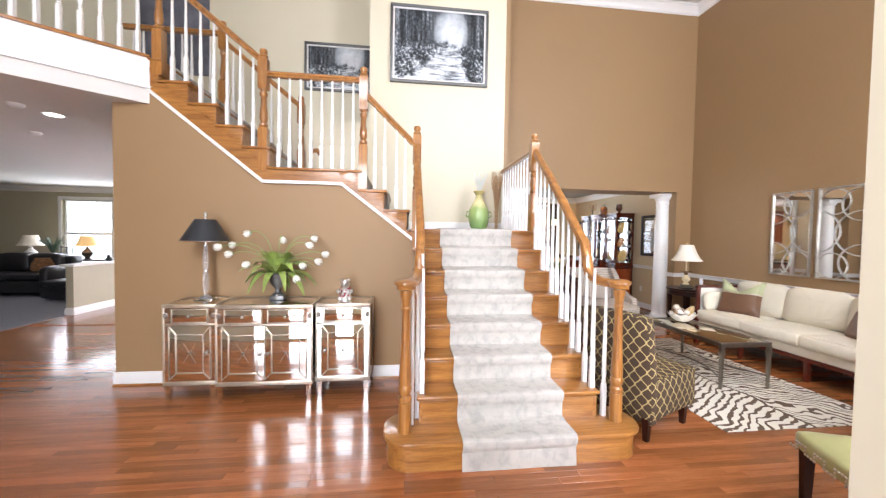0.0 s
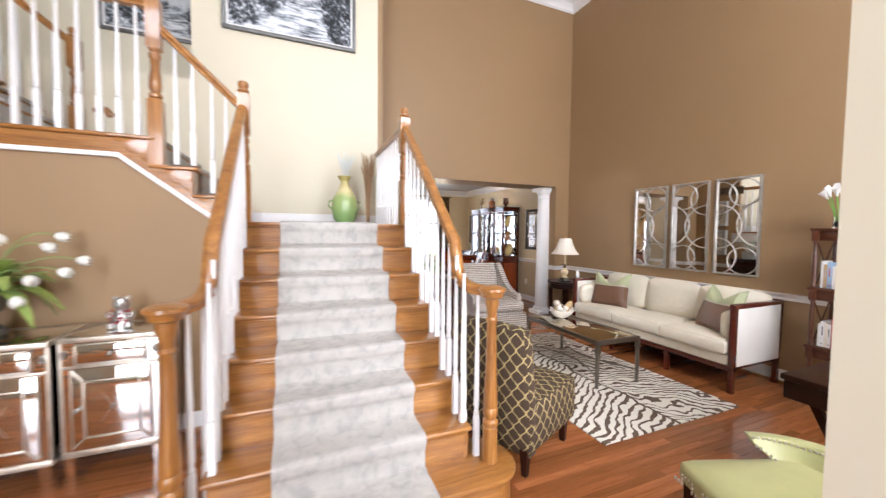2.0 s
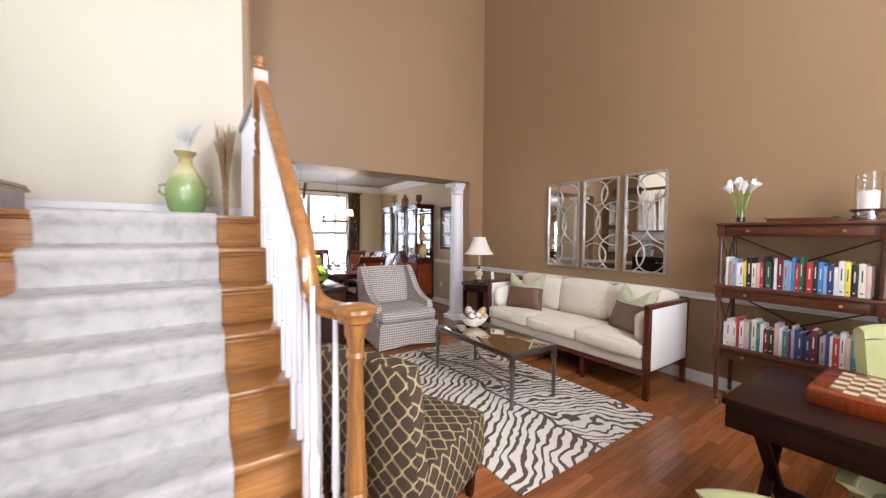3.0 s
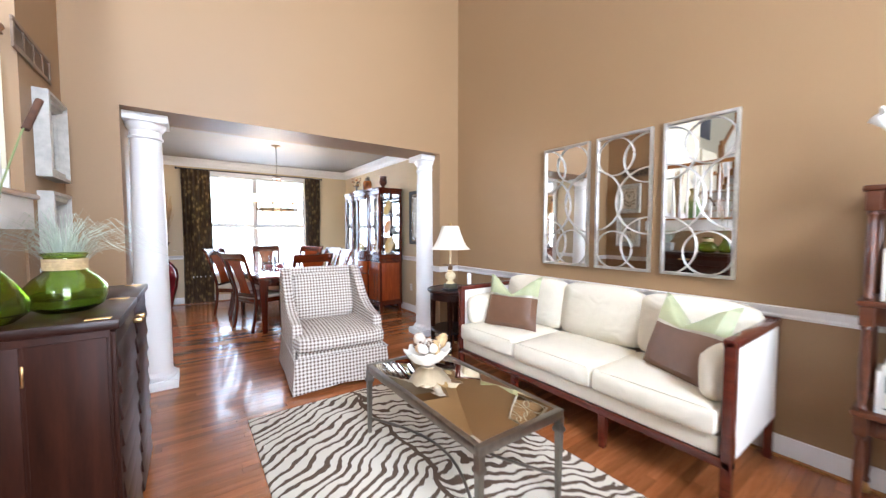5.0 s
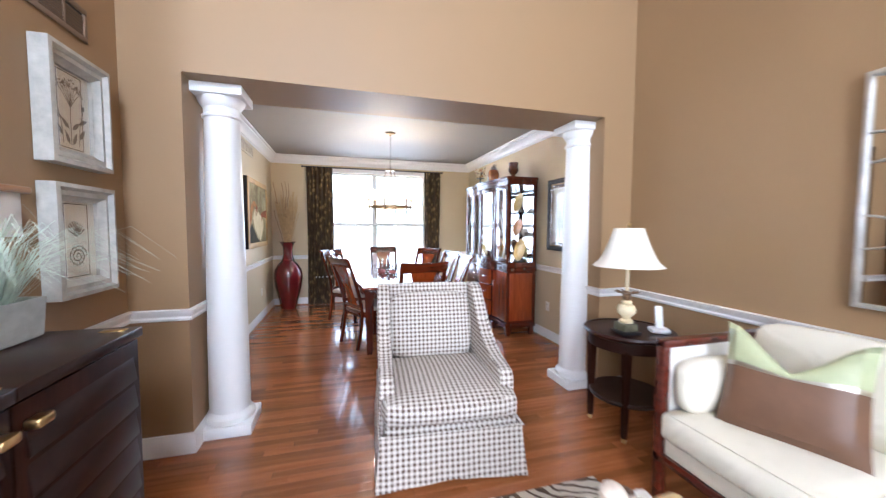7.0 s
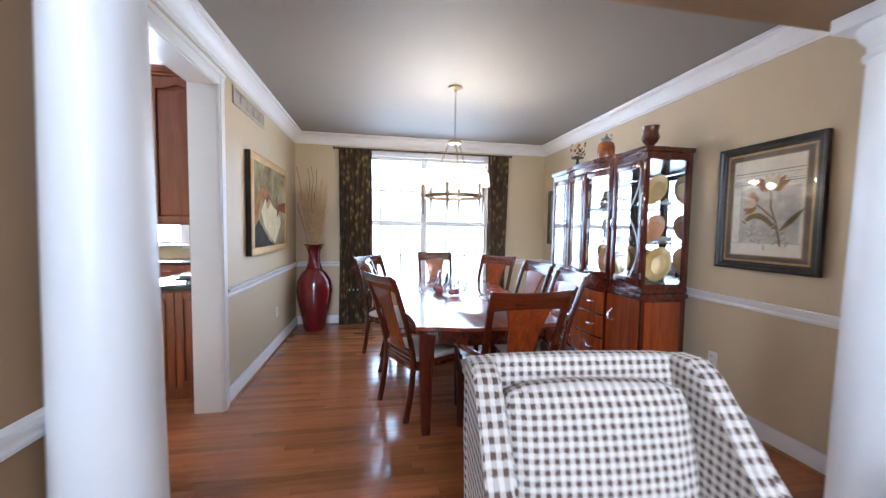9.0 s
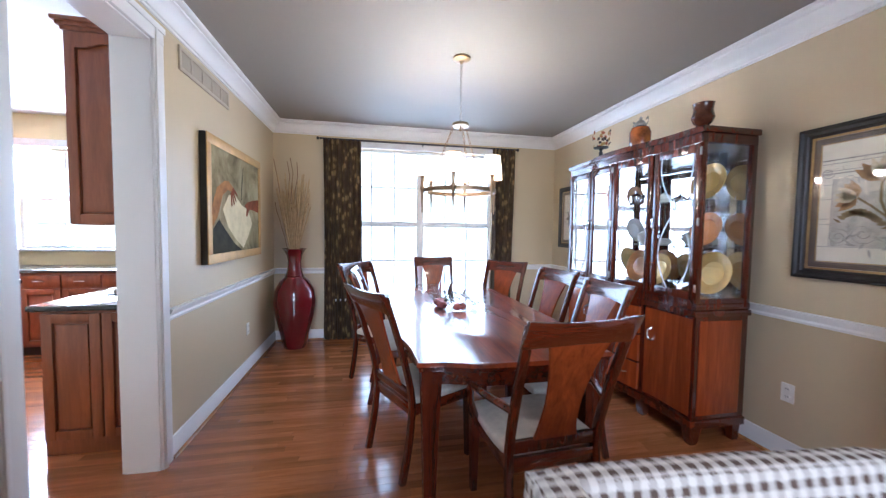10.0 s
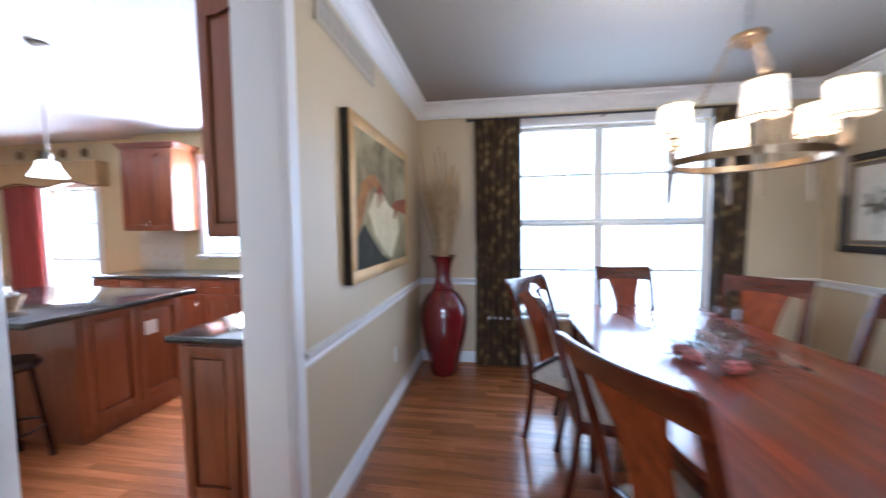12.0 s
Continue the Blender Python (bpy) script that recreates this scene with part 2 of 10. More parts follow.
def sweep(points, section, bm=None, closed=False, up=Vector((0, 0, 1)), cap=True):
    """Carry a flat section (side, up) along points, kept upright."""
    bm = bm if bm is not None else bmesh.new()
    pts = [Vector(p) for p in points]
    n = len(pts)
    rings = []
    for i, p in enumerate(pts):
        a = pts[(i - 1) % n] if (closed or i) else pts[0]
        c = pts[(i + 1) % n] if (closed or i < n - 1) else pts[-1]
        d1, d2 = (p - a), (c - p)
        d = (d1.normalized() if d1.length > 1e-9 else Vector()) + (d2.normalized() if d2.length > 1e-9 else Vector())
        if d.length < 1e-6:
            d = d2 if d2.length > 1e-9 else d1
        d.normalize()
        s = d.cross(up)
        if s.length < 1e-4:
            s = d.cross(Vector((0, 1, 0)))
        s.normalize()
        u = s.cross(d).normalized()
        k = 1.0
        if d1.length > 1e-9 and d2.length > 1e-9:
            k = min(2.0, 1 / max(0.4, math.cos(d1.angle(d2) / 2)))
        rings.append([bm.verts.new(p + s * a0 * k + u * b0) for a0, b0 in section])
    m = len(section)
    last = n if closed else n - 1
    for i in range(last):
        r0, r1 = rings[i], rings[(i + 1) % n]
        for j in range(m):
            bm.faces.new((r0[j], r0[(j + 1) % m], r1[(j + 1) % m], r1[j]))
    if cap and not closed:
        bm.faces.new(rings[0][::-1])
        bm.faces.new(rings[-1])
    return bm


def circle_section(r, n=8, k=1.0):
    return [(r * math.cos(2 * math.pi * i / n), k * r * math.sin(2 * math.pi * i / n)) for i in range(n)]


def tube(points, r, n=8, bm=None, closed=False):
    return sweep(points, circle_section(r, n), bm, closed)


def prism(outline, z0, z1, bm=None, m=None, r=0.0):
    """Raise a flat outline (x, y) from z0 to z1."""
    bm = bm if bm is not None else bmesh.new()
    t = bmesh.new()
    lo = [t.verts.new((x, y, z0)) for x, y in outline]
    hi = [t.verts.new((x, y, z1)) for x, y in outline]
    n = len(outline)
    t.faces.new(lo[::-1])
    top = t.faces.new(hi)
    for i in range(n):
        t.faces.new((lo[i], lo[(i + 1) % n], hi[(i + 1) % n], hi[i]))
    if r:
        bmesh.ops.bevel(t, geom=[e for f in t.faces if len(f.verts) == n for e in f.edges], offset=r, segments=2, affect="EDGES", profile=0.5)
    return merge(bm, t, m)


def wall_x(x0, x1, y0, y1, z0, z1, holes=(), bm=None):
    """A wall slab thick in x, along y, with holes (ya, yb, za, zb) through it."""
    return slab(0, x0, x1, y0, y1, z0, z1, holes, bm)


def wall_y(y0, y1, x0, x1, z0, z1, holes=(), bm=None):
    return slab(1, y0, y1, x0, x1, z0, z1, holes, bm)


def slab(axis, t0, t1, a0, a1, z0, z1, holes, bm=None):
    bm = bm if bm is not None else bmesh.new()
    us = sorted({a0, a1, *[h[0] for h in holes], *[h[1] for h in holes]})
    vs = sorted({z0, z1, *[h[2] for h in holes], *[h[3] for h in holes]})
    solid = {}
    for i in range(len(us) - 1):
        for j in range(len(vs) - 1):
            cu, cv = (us[i] + us[i + 1]) / 2, (vs[j] + vs[j + 1]) / 2
            solid[i, j] = not any(h[0] < cu < h[1] and h[2] < cv < h[3] for h in holes)
    cache = {}

    def v(t, u, w):
        key = (t, u, w)
        if key not in cache:
            cache[key] = bm.verts.new((t, u, w) if axis == 0 else (u, t, w))
        return cache[key]

    for (i, j), s in solid.items():
        if not s:
            continue
        u0, u1, w0, w1 = us[i], us[i + 1], vs[j], vs[j + 1]
        for t in (t0, t1):
            bm.faces.new((v(t, u0, w0), v(t, u1, w0), v(t, u1, w1), v(t, u0, w1)))
        for di, dj, p, q in ((-1, 0, (u0, w0), (u0, w1)), (1, 0, (u1, w0), (u1, w1)), (0, -1, (u0, w0), (u1, w0)), (0, 1, (u0, w1), (u1, w1))):
            if not solid.get((i + di, j + dj), False):
                bm.faces.new((v(t0, *p), v(t0, *q), v(t1, *q), v(t1, *p)))
    return bm


BASE_SECTION = [(0, 0), (0.016, 0), (0.016, 0.095), (0.011, 0.108), (0.008, 0.125), (0, 0.13)]
RAIL_SECTION = [(0, -0.036), (0.012, -0.034), (0.017, -0.02), (0.013, -0.008), (0.02, 0.008), (0.031, 0.02), (0.033, 0.034), (0, 0.036)]
CROWN_SECTION = [(0, -0.145), (0.012, -0.145), (0.012, -0.13), (0.022, -0.126), (0.03, -0.112), (0.03, -0.103), (0.048, -0.076), (0.074, -0.052), (0.088, -0.044), (0.088, -0.032), (0.102, -0.027), (0.113, -0.018), (0.113, 0), (0, 0)]


def moulding(name, runs, section, z, material, label, category):
    """Lengths of one moulding; each run keeps the room on its right."""
    bm = bmesh.new()
    for run in runs:
        sweep([(x, y, z) for x, y in run], section, bm)
    return struct(name, bm, material, label, category)

# ---- the shell of the house ----
XR, YB, YD = 5.60, 6.10, 10.54
XRD = 5.74                               # dining room's right wall
# right wall, living room's back wall, dining room's far wall
ZC, ZH = 2.70, 5.53                      # ceilings of the low rooms and of the two-storey hall
XL = 2.00                                # wall between the stair and the living room
LAND_Y = 5.30                            # wall behind the first landing
RISE = 0.195

YJ = 6.47                                # north face of the jamb beside the sofa wall
struct("wall_living_east", wall_x(XR, XR + 0.15, -0.5, YJ, 0, ZH + 0.2), BROWN, "brown painted plaster wall with chair rail", "wall")
struct("wall_dining_east", wall_x(XRD, XRD + 0.15, YJ, YD + 0.15, 0, ZC + 0.3), TAN, "tan painted plaster wall with chair rail", "wall")
struct("wall_living_north", wall_y(YJ, 6.60, XL, XRD + 0.05, 0, ZH + 0.2, [(2.31, XRD + 0.02, -1, 2.33)], wall_y(YB, YJ, XL, XR, 0, ZH + 0.2, [(2.31, 5.31, -1, 2.33)])), BROWN, "brown painted wall with wide opening to dining room", "wall")
struct("wall_stair_east", wall_x(XL - 0.14, XL, LAND_Y, 6.60, 0, ZH + 0.2), BROWN, "brown painted wall beside the stair landing", "wall")
struct("wall_under_landing", wall_x(XL - 0.14, XL - 0.012, 4.06, LAND_Y, 0, 1.40), BROWN, "brown painted wall below the landing", "wall")
struct("wall_landing_north", wall_y(LAND_Y - 0.004, LAND_Y + 0.12, 0.06, XL - 0.06, 1.40, ZH + 0.2), CREAM, "cream painted wall behind the landing", "wall")
struct("wall_landing_return", wall_x(0.06, 0.18, LAND_Y + 0.12, 6.60, 0, ZH + 0.2), CREAM, "cream painted return wall", "wall")
struct("wall_stair_north", wall_y(6.30, 6.44, -6.0, 0.06, 3.135, ZH + 0.2), CREAM, "cream painted wall of the upper hall", "wall")
struct("wall_stair_lower_north", wall_y(5.25, 5.39, -2.95, 0.06, 0, 3.0), CREAM, "cream painted wall below the stair", "wall")

# the wall under the rising stair: brown, cut along the flight
bm = bmesh.new()
outline = [(-2.205, 0), (0.70, 0), (0.70, 1.40), (0.655, 1.426), (-0.096, 2.0), (-0.854, 2.0), (-1.878, 2.80), (-2.205, 2.80)]
lo = [bm.verts.new((x, 4.06, z)) for x, z in outline]
hi = [bm.verts.new((x, 4.20, z)) for x, z in outline]
bm.faces.new(lo)
bm.faces.new(hi[::-1])
for i in range(len(outline)):
    j = (i + 1) % len(outline)
    bm.faces.new((lo[i], lo[j], hi[j], hi[i]))
struct("wall_under_stair", bm, BROWN, "brown painted wall under the staircase", "wall")

# dining room, kitchen and family room
struct("wall_dining_west", wall_x(1.86, XL + 0.03, 6.60, YD + 0.15, 0, ZC + 0.3, [(7.30, 8.10, -1, 2.41)]), TAN, "tan painted wall with cased opening to kitchen", "wall")
struct("wall_dining_north", wall_y(YD, YD + 0.15, XL + 0.03, XRD, 0, ZC + 0.3, [(2.86, 4.82, 0.52, 2.43)]), TAN, "tan painted wall round a double window", "wall")
struct("wall_kitchen_north", wall_y(10.95, 11.10, -1.90, 1.86, 0, ZC + 0.3, [(-0.88, 0.40, 1.12, 2.32)]), KITCHEN_PAINT, "straw painted kitchen wall", "wall")
struct("wall_breakfast_north", wall_y(11.10, 11.25, -6.0, -1.90, 0, ZC + 0.3, [(-3.6, -2.75, -1, 2.05)]), KITCHEN_PAINT, "straw painted wall with glass door", "wall")
struct("wall_kitchen_south", wall_y(6.45, 6.60, -2.95, 1.86, 0, ZC + 0.3), OLIVE, "olive painted kitchen wall", "wall")
struct("wall_family_north", wall_y(11.3, 11.45, -12.5, -6.0, 0, ZC + 0.3, [(-8.75, -6.3, 0.5, 2.35)]), OLIVE, "olive painted wall with bright window", "wall")
struct("wall_family_east", wall_x(-6.0, -5.85, 9.6, 11.30, 0, ZC + 0.3), OLIVE, "olive painted wall", "wall")
struct("wall_family_west", wall_x(-12.65, -12.5, -1.6, 11.45, 0, ZH + 0.2), OLIVE, "olive painted wall", "wall")

# foyer
struct("wall_foyer_east", wall_x(1.875, 2.015, -1.5, 1.24, 0, ZH + 0.2), CREAM, "cream painted partition end in the foyer", "wall")
# Front walls lie out of view; their openings are assumed, set to suit the lamps.
struct("wall_foyer_south", wall_y(-1.65, -1.5, -12.5, 2.12, 0, ZH + 0.2, [(-1.55, 0.35, 0.15, 2.3), (-1.5, 0.3, 2.9, 4.9)]), CREAM, "cream painted front wall out of view, assumed door glass", "wall")
struct("wall_living_south", wall_y(-0.5, -0.35, 2.12, XR, 0, ZH + 0.2, [(2.4, 4.1, 0.6, 2.5), (2.4, 4.1, 3.5, 4.7)]), BROWN, "brown painted front wall out of view, assumed windows", "wall")

bm = box(-12.6, XR + 0.15, -1.65, 6.60, ZH, ZH + 0.15)
struct("ceiling_hall", bm, CEIL, "white two-storey ceiling", "ceiling")
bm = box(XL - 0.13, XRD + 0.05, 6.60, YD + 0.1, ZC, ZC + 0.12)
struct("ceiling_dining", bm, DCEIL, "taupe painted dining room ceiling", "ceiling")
bm = box(-12.6, 1.86, 6.60, 12.15, ZC, ZC + 0.12)
struct("ceiling_kitchen", bm, CEIL, "white ceiling of kitchen and family room", "ceiling")

# upper hall: floor slab with an edge that runs on the slant towards the front
edge = [(-1.88, 4.06), (-6.68, 0.46)]
prism_pts = [(-1.88, 4.06), (-6.68, 0.46), (-12.5, 0.46), (-12.5, 6.60), (-1.88, 6.60)]
struct("floor_upper", prism(prism_pts[::-1], ZC, 3.12), CEIL, "white painted underside of upper hall", "floor")
ex, ey = -0.8, -0.6
bm = sweep([(-1.875, 4.055, 3.135), (-6.68, 0.451, 3.135)], [(0.0, -0.30), (-0.02, -0.30), (-0.024, -0.25), (-0.02, -0.12), (-0.03, -0.05), (-0.022, -0.02), (0, -0.02)])
struct("trim_balcony_fascia", bm, WHITE, "white painted fascia below the balcony rail", "trim")
bm = sweep([(-1.875, 4.055, 3.135), (-6.68, 0.451, 3.135)], [(0.10, -0.02), (-0.045, -0.02), (-0.05, -0.008), (-0.045, 0.004), (0.10, 0.004)])
struct("trim_balcony_nosing", bm, OAK, "oak nosing along the balcony edge", "trim")

# ground outside, and glowing sheets for the bright distance behind the windows
bm = bmesh.new()
for x, y in ((-400, -400), (400, -400), (400, 400), (-400, 400)):
    bm.verts.new((x, y, -0.35))
bm.faces.new(bm.verts)
GRASS = mat("lawn", (0.09, 0.14, 0.035), 0.9, var=0.35, scale=0.6, bump=0.6, bscale=12)
struct("ground", bm, GRASS, "green lawn outside the house", "ground")

# Emission in this material supplies the blown-out daylight beyond the panes.
FAR = glow_mat("glowing_garden_backdrop", (0.9, 0.96, 1.0), 2.6)
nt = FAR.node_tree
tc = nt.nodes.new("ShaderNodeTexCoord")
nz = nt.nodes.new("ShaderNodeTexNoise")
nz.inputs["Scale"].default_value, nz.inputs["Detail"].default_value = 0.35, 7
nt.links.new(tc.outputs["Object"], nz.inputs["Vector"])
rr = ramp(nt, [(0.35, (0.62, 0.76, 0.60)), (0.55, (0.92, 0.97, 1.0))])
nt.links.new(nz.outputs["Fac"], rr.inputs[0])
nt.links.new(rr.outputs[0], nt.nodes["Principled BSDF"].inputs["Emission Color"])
struct("backdrop", box(-30, 30, 14.6, 14.7, -0.35, 9), FAR, "glowing backdrop of hazy garden and trees", "backdrop")
# A second self-lit sheet, added on the front side out of view.
struct("backdrop_front", box(-30, 30, -9.1, -9, -0.35, 9), FAR, "glowing garden backdrop added on the unseen front side", "backdrop")

# mouldings
moulding("baseboard_living", [[(XR, -0.35), (XR, YB), (5.31, YB), (5.31, YJ)][::-1], [(XL, 5.30), (XL, YB), (2.31, YB), (2.31, 6.60)][::1]], BASE_SECTION, 0, WHITE, "white painted baseboard", "baseboard")
moulding("chair_rail_living", [[(5.31, YJ), (5.31, YB), (XR, YB), (XR, -0.35)], [(XL, 5.02), (XL, YB), (2.31, YB), (2.31, 6.60)]], RAIL_SECTION, 0.875, WHITE, "white painted chair rail", "chair rail")
moulding("baseboard_dining", [[(XL + 0.03, 8.20), (XL + 0.03, YD), (XRD, YD), (XRD, YJ), (5.31, YJ)], [(2.31, 6.60), (XL + 0.03, 6.60), (XL + 0.03, 7.21)]], BASE_SECTION, 0, WHITE, "white painted baseboard", "baseboard")
moulding("chair_rail_dining_east", [[(4.88, YD), (XRD, YD), (XRD, YJ), (5.31, YJ)]], RAIL_SECTION, 0.905, WHITE, "white painted chair rail", "chair rail")
moulding("chair_rail_dining", [[(XL + 0.03, 8.20), (XL + 0.03, YD), (2.80, YD)], [(2.31, 6.60), (XL + 0.03, 6.60), (XL + 0.03, 7.21)]], RAIL_SECTION, 0.875, WHITE, "white painted chair rail", "chair rail")
moulding("crown_dining", [[(2.31, 6.60), (XL + 0.03, 6.60), (XL + 0.03, YD), (XRD, YD), (XRD, 6.60), (2.31, 6.60)]], CROWN_SECTION, ZC, WHITE, "white painted crown moulding", "crown moulding")
moulding("crown_living", [[(XL, LAND_Y), (XL, YB), (XR, YB), (XR, -0.35)]], CROWN_SECTION, ZH, WHITE, "white painted crown moulding", "crown moulding")
moulding("baseboard_stair_wall", [[(-2.205, 4.20), (-2.205, 4.06), (0.72, 4.06)][::-1][::-1]], [(a, b) for a, b in BASE_SECTION], 0, WHITE, "white painted baseboard", "baseboard")
moulding("crown_family", [[(-12.5, 6.6), (-12.5, 11.3), (-6.0, 11.3), (-6.0, 9.6)]], CROWN_SECTION, ZC, WHITE, "white painted crown moulding", "crown moulding")
moulding("shoe_moulding", [[(XL + 0.046, 8.20), (XL + 0.046, YD - 0.016), (XRD - 0.016, YD - 0.016), (XRD - 0.016, YJ)], [(XR - 0.016, YB - 0.016), (XR - 0.016, -0.3)], [(-2.22, 4.044), (0.6, 4.044)]], [(0, 0), (0.014, 0), (0.012, 0.012), (0, 0.018)], 0, OAK, "oak shoe moulding", "shoe moulding")
moulding("baseboard_landing", [[(0.2, LAND_Y - 0.004), (XL - 0.05, LAND_Y - 0.004)]], BASE_SECTION, 8 * RISE, WHITE, "white painted baseboard on the landing", "baseboard")


# cased opening between dining room and kitchen
XD = XL + 0.03
bm = bmesh.new()
for ya, yb in ((7.205, 7.30), (8.10, 8.195)):
    box(XD, XD + 0.022, ya, yb, 0, 2.50, 0.004, bm)
    box(XD + 0.02, XD + 0.03, ya + 0.01, ya + 0.03 if yb < 8 else ya + 0.03, 0, 2.49, 0.003, bm)
    box(1.84, 1.86, ya, yb, 0, 2.50, 0.004, bm)
box(XD, XD + 0.024, 7.205, 8.195, 2.41, 2.505, 0.004, bm)
box(XD + 0.022, XD + 0.032, 7.20, 8.20, 2.475, 2.51, 0.004, bm)
box(1.838, 1.86, 7.205, 8.195, 2.41, 2.505, 0.004, bm)
box(1.855, XD + 0.004, 7.295, 7.304, 0, 2.415, 0.0, bm)
box(1.855, XD + 0.004, 8.096, 8.105, 0, 2.415, 0.0, bm)
box(1.855, XD + 0.004, 7.304, 8.096, 2.403, 2.413, 0.0, bm)
struct("door_1", bm, WHITE, "white painted casing of the kitchen opening", "door casing")


# ---- windows ----
def window(name, x0, x1, z0, z1, y, leaves, cols, rows, out, label, casing_w=0.09):
    """A sash window in a wall along x; out is the outward direction in y."""
    w = thing(name, pose((x0 + x1) / 2, y, z0), label, "window", kind="structure")
    hw, h = (x1 - x0) / 2, z1 - z0
    bm = bmesh.new()
    s = -out
    for a, b, c, d in ((-hw - casing_w, -hw, -0.06, h + casing_w), (hw, hw + casing_w, -0.06, h + casing_w), (-hw, hw, h, h + casing_w)):
        box(a, b, min(0, s * 0.02), max(0, s * 0.02), c, d, 0.004, bm)
    part("window_frame", bm, WHITE, w)
    part("window_sill", box(-hw - casing_w - 0.02, hw + casing_w + 0.02, min(-out * 0.06, out * 0.1), max(-out * 0.06, out * 0.1), -0.03, 0.0, 0.006), WHITE, w)
    lw = 2 * hw / leaves
    for k in range(leaves):
        c0 = -hw + k * lw
        for half in range(2):
            za, zb = half * h / 2, (half + 1) * h / 2
            yy = out * (0.05 + 0.03 * half)
            bm = bmesh.new()
            ya, yb = min(yy - 0.015, yy + 0.015), max(yy - 0.015, yy + 0.015)
            e = 0.045
            box(c0 + 0.0, c0 + e, ya, yb, za, zb, 0.003, bm)
            box(c0 + lw - e, c0 + lw, ya, yb, za, zb, 0.003, bm)
            box(c0 + e, c0 + lw - e, ya, yb, za, za + 0.035, 0.003, bm)
            box(c0 + e, c0 + lw - e, ya, yb, zb - 0.035, zb, 0.003, bm)
            sash = part("sash", bm, WHITE, w)
            bm = bmesh.new()
            for i in range(1, cols):
                xx = c0 + e + (lw - 2 * e) * i / cols
                box(xx - 0.010, xx + 0.010, yy - 0.007, yy + 0.007, za + 0.03, zb - 0.03, 0, bm)
            for i in range(1, rows):
                zz = za + 0.035 + (h / 2 - 0.07) * i / rows
                box(c0 + e, c0 + lw - e, yy - 0.0055, yy + 0.0055, zz - 0.010, zz + 0.010, 0, bm)
            part("glazing_bar", bm, WHITE, w)
            p = part("pane", box(c0 + e, c0 + lw - e, yy + out * 0.008, yy + out * 0.011, za + 0.03, zb - 0.03), PANE, w)
            p.visible_shadow = False
    return w


window("window_1", 2.86, 4.82, 0.52, 2.43, YD, 2, 3, 2, 1, "white double sash window, bright daylight outside")
window("window_2", -0.88, 0.40, 1.12, 2.32, 10.95, 1, 3, 2, 1, "white kitchen window with bright daylight")
window("window_3", -8.75, -6.3, 0.5, 2.35, 11.3, 2, 3, 2, 1, "white family room window with bright daylight")
# Windows 4 to 7 are unseen and assumed, positioned for the light they admit.
window("window_4", 2.4, 4.1, 0.6, 2.5, -0.35, 3, 3, 3, -1, "assumed white living room front window, unseen")
window("window_5", 2.4, 4.1, 3.5, 4.7, -0.35, 3, 3, 2, -1, "assumed white upper front window, unseen")
window("window_6", -1.5, 0.3, 2.9, 4.9, -1.5, 2, 3, 3, -1, "assumed white foyer window over the door, unseen")
window("window_7", -1.55, 0.35, 0.15, 2.3, -1.5, 2, 2, 4, -1, "white front door panels with assumed glazing")
window("window_8", -3.6, -2.75, 0.05, 2.05, 11.10, 1, 1, 2, 1, "white sliding glass door")

# ---- staircase ----
STEP_Y, RUN = 2.49, 0.213                # front of the first tread, depth of each tread
SX0, SX1 = 0.645, 1.925                  # sides of the lower flight
LZ, MZ, UZ = 8 * RISE, 11 * RISE, 16 * RISE
stair = thing("staircase", pose(0, 0, 0), "golden oak staircase with white balusters and grey runner", "staircase")


def tread_box(x0, x1, y0, y1, z, bm=None):
    return box(x0, x1, y0, y1, z - 0.028, z, 0.011, bm, 3)


# first step: wide, with rounded ends
def rounded(x0, x1, y0, y1, r):
    pts = []
    for cx, cy, a0 in ((x1 - r, y0 + r, -90), (x1 - r, y1 - r, 0), (x0 + r, y1 - r, 90), (x0 + r, y0 + r, 180)):
        pts += [(cx + r * math.cos(radians(a0 + 90 * i / 8)), cy + r * math.sin(radians(a0 + 90 * i / 8))) for i in range(9)]
    return pts


part("starting_step", prism(rounded(0.43, 2.155, STEP_Y + 0.025, STEP_Y + 0.40, 0.16), 0, RISE - 0.03), OAK, stair)
part("starting_tread", prism(rounded(0.405, 2.18, STEP_Y, STEP_Y + 0.42, 0.175), RISE - 0.03, RISE, r=0.01), OAK, stair)
part("starting_cove", prism(rounded(0.42, 2.165, STEP_Y + 0.014, STEP_Y + 0.41, 0.165), RISE - 0.045, RISE - 0.03), OAK, stair)
for n in range(2, 9):
    y = STEP_Y + (n - 1) * RUN
    z = n * RISE
    part("riser", box(SX0 + 0.02, SX1 - 0.02, y + 0.028, y + 0.045, z - RISE, z - 0.028), OAK, stair)
    if n < 8:
        part("tread", tread_box(SX0 - 0.02, SX1 + 0.02, y, y + RUN + 0.04, z), OAK, stair)
    bm = box(SX0 + 0.015, SX1 - 0.015, y + 0.016, y + 0.03, z - 0.045, z - 0.028, 0.004)
    part("cove", bm, OAK, stair)
part("landing", box(0.60, XL - 0.01, STEP_Y + 7 * RUN, LAND_Y - 0.01, LZ - 0.03, LZ, 0.008), OAK, stair)


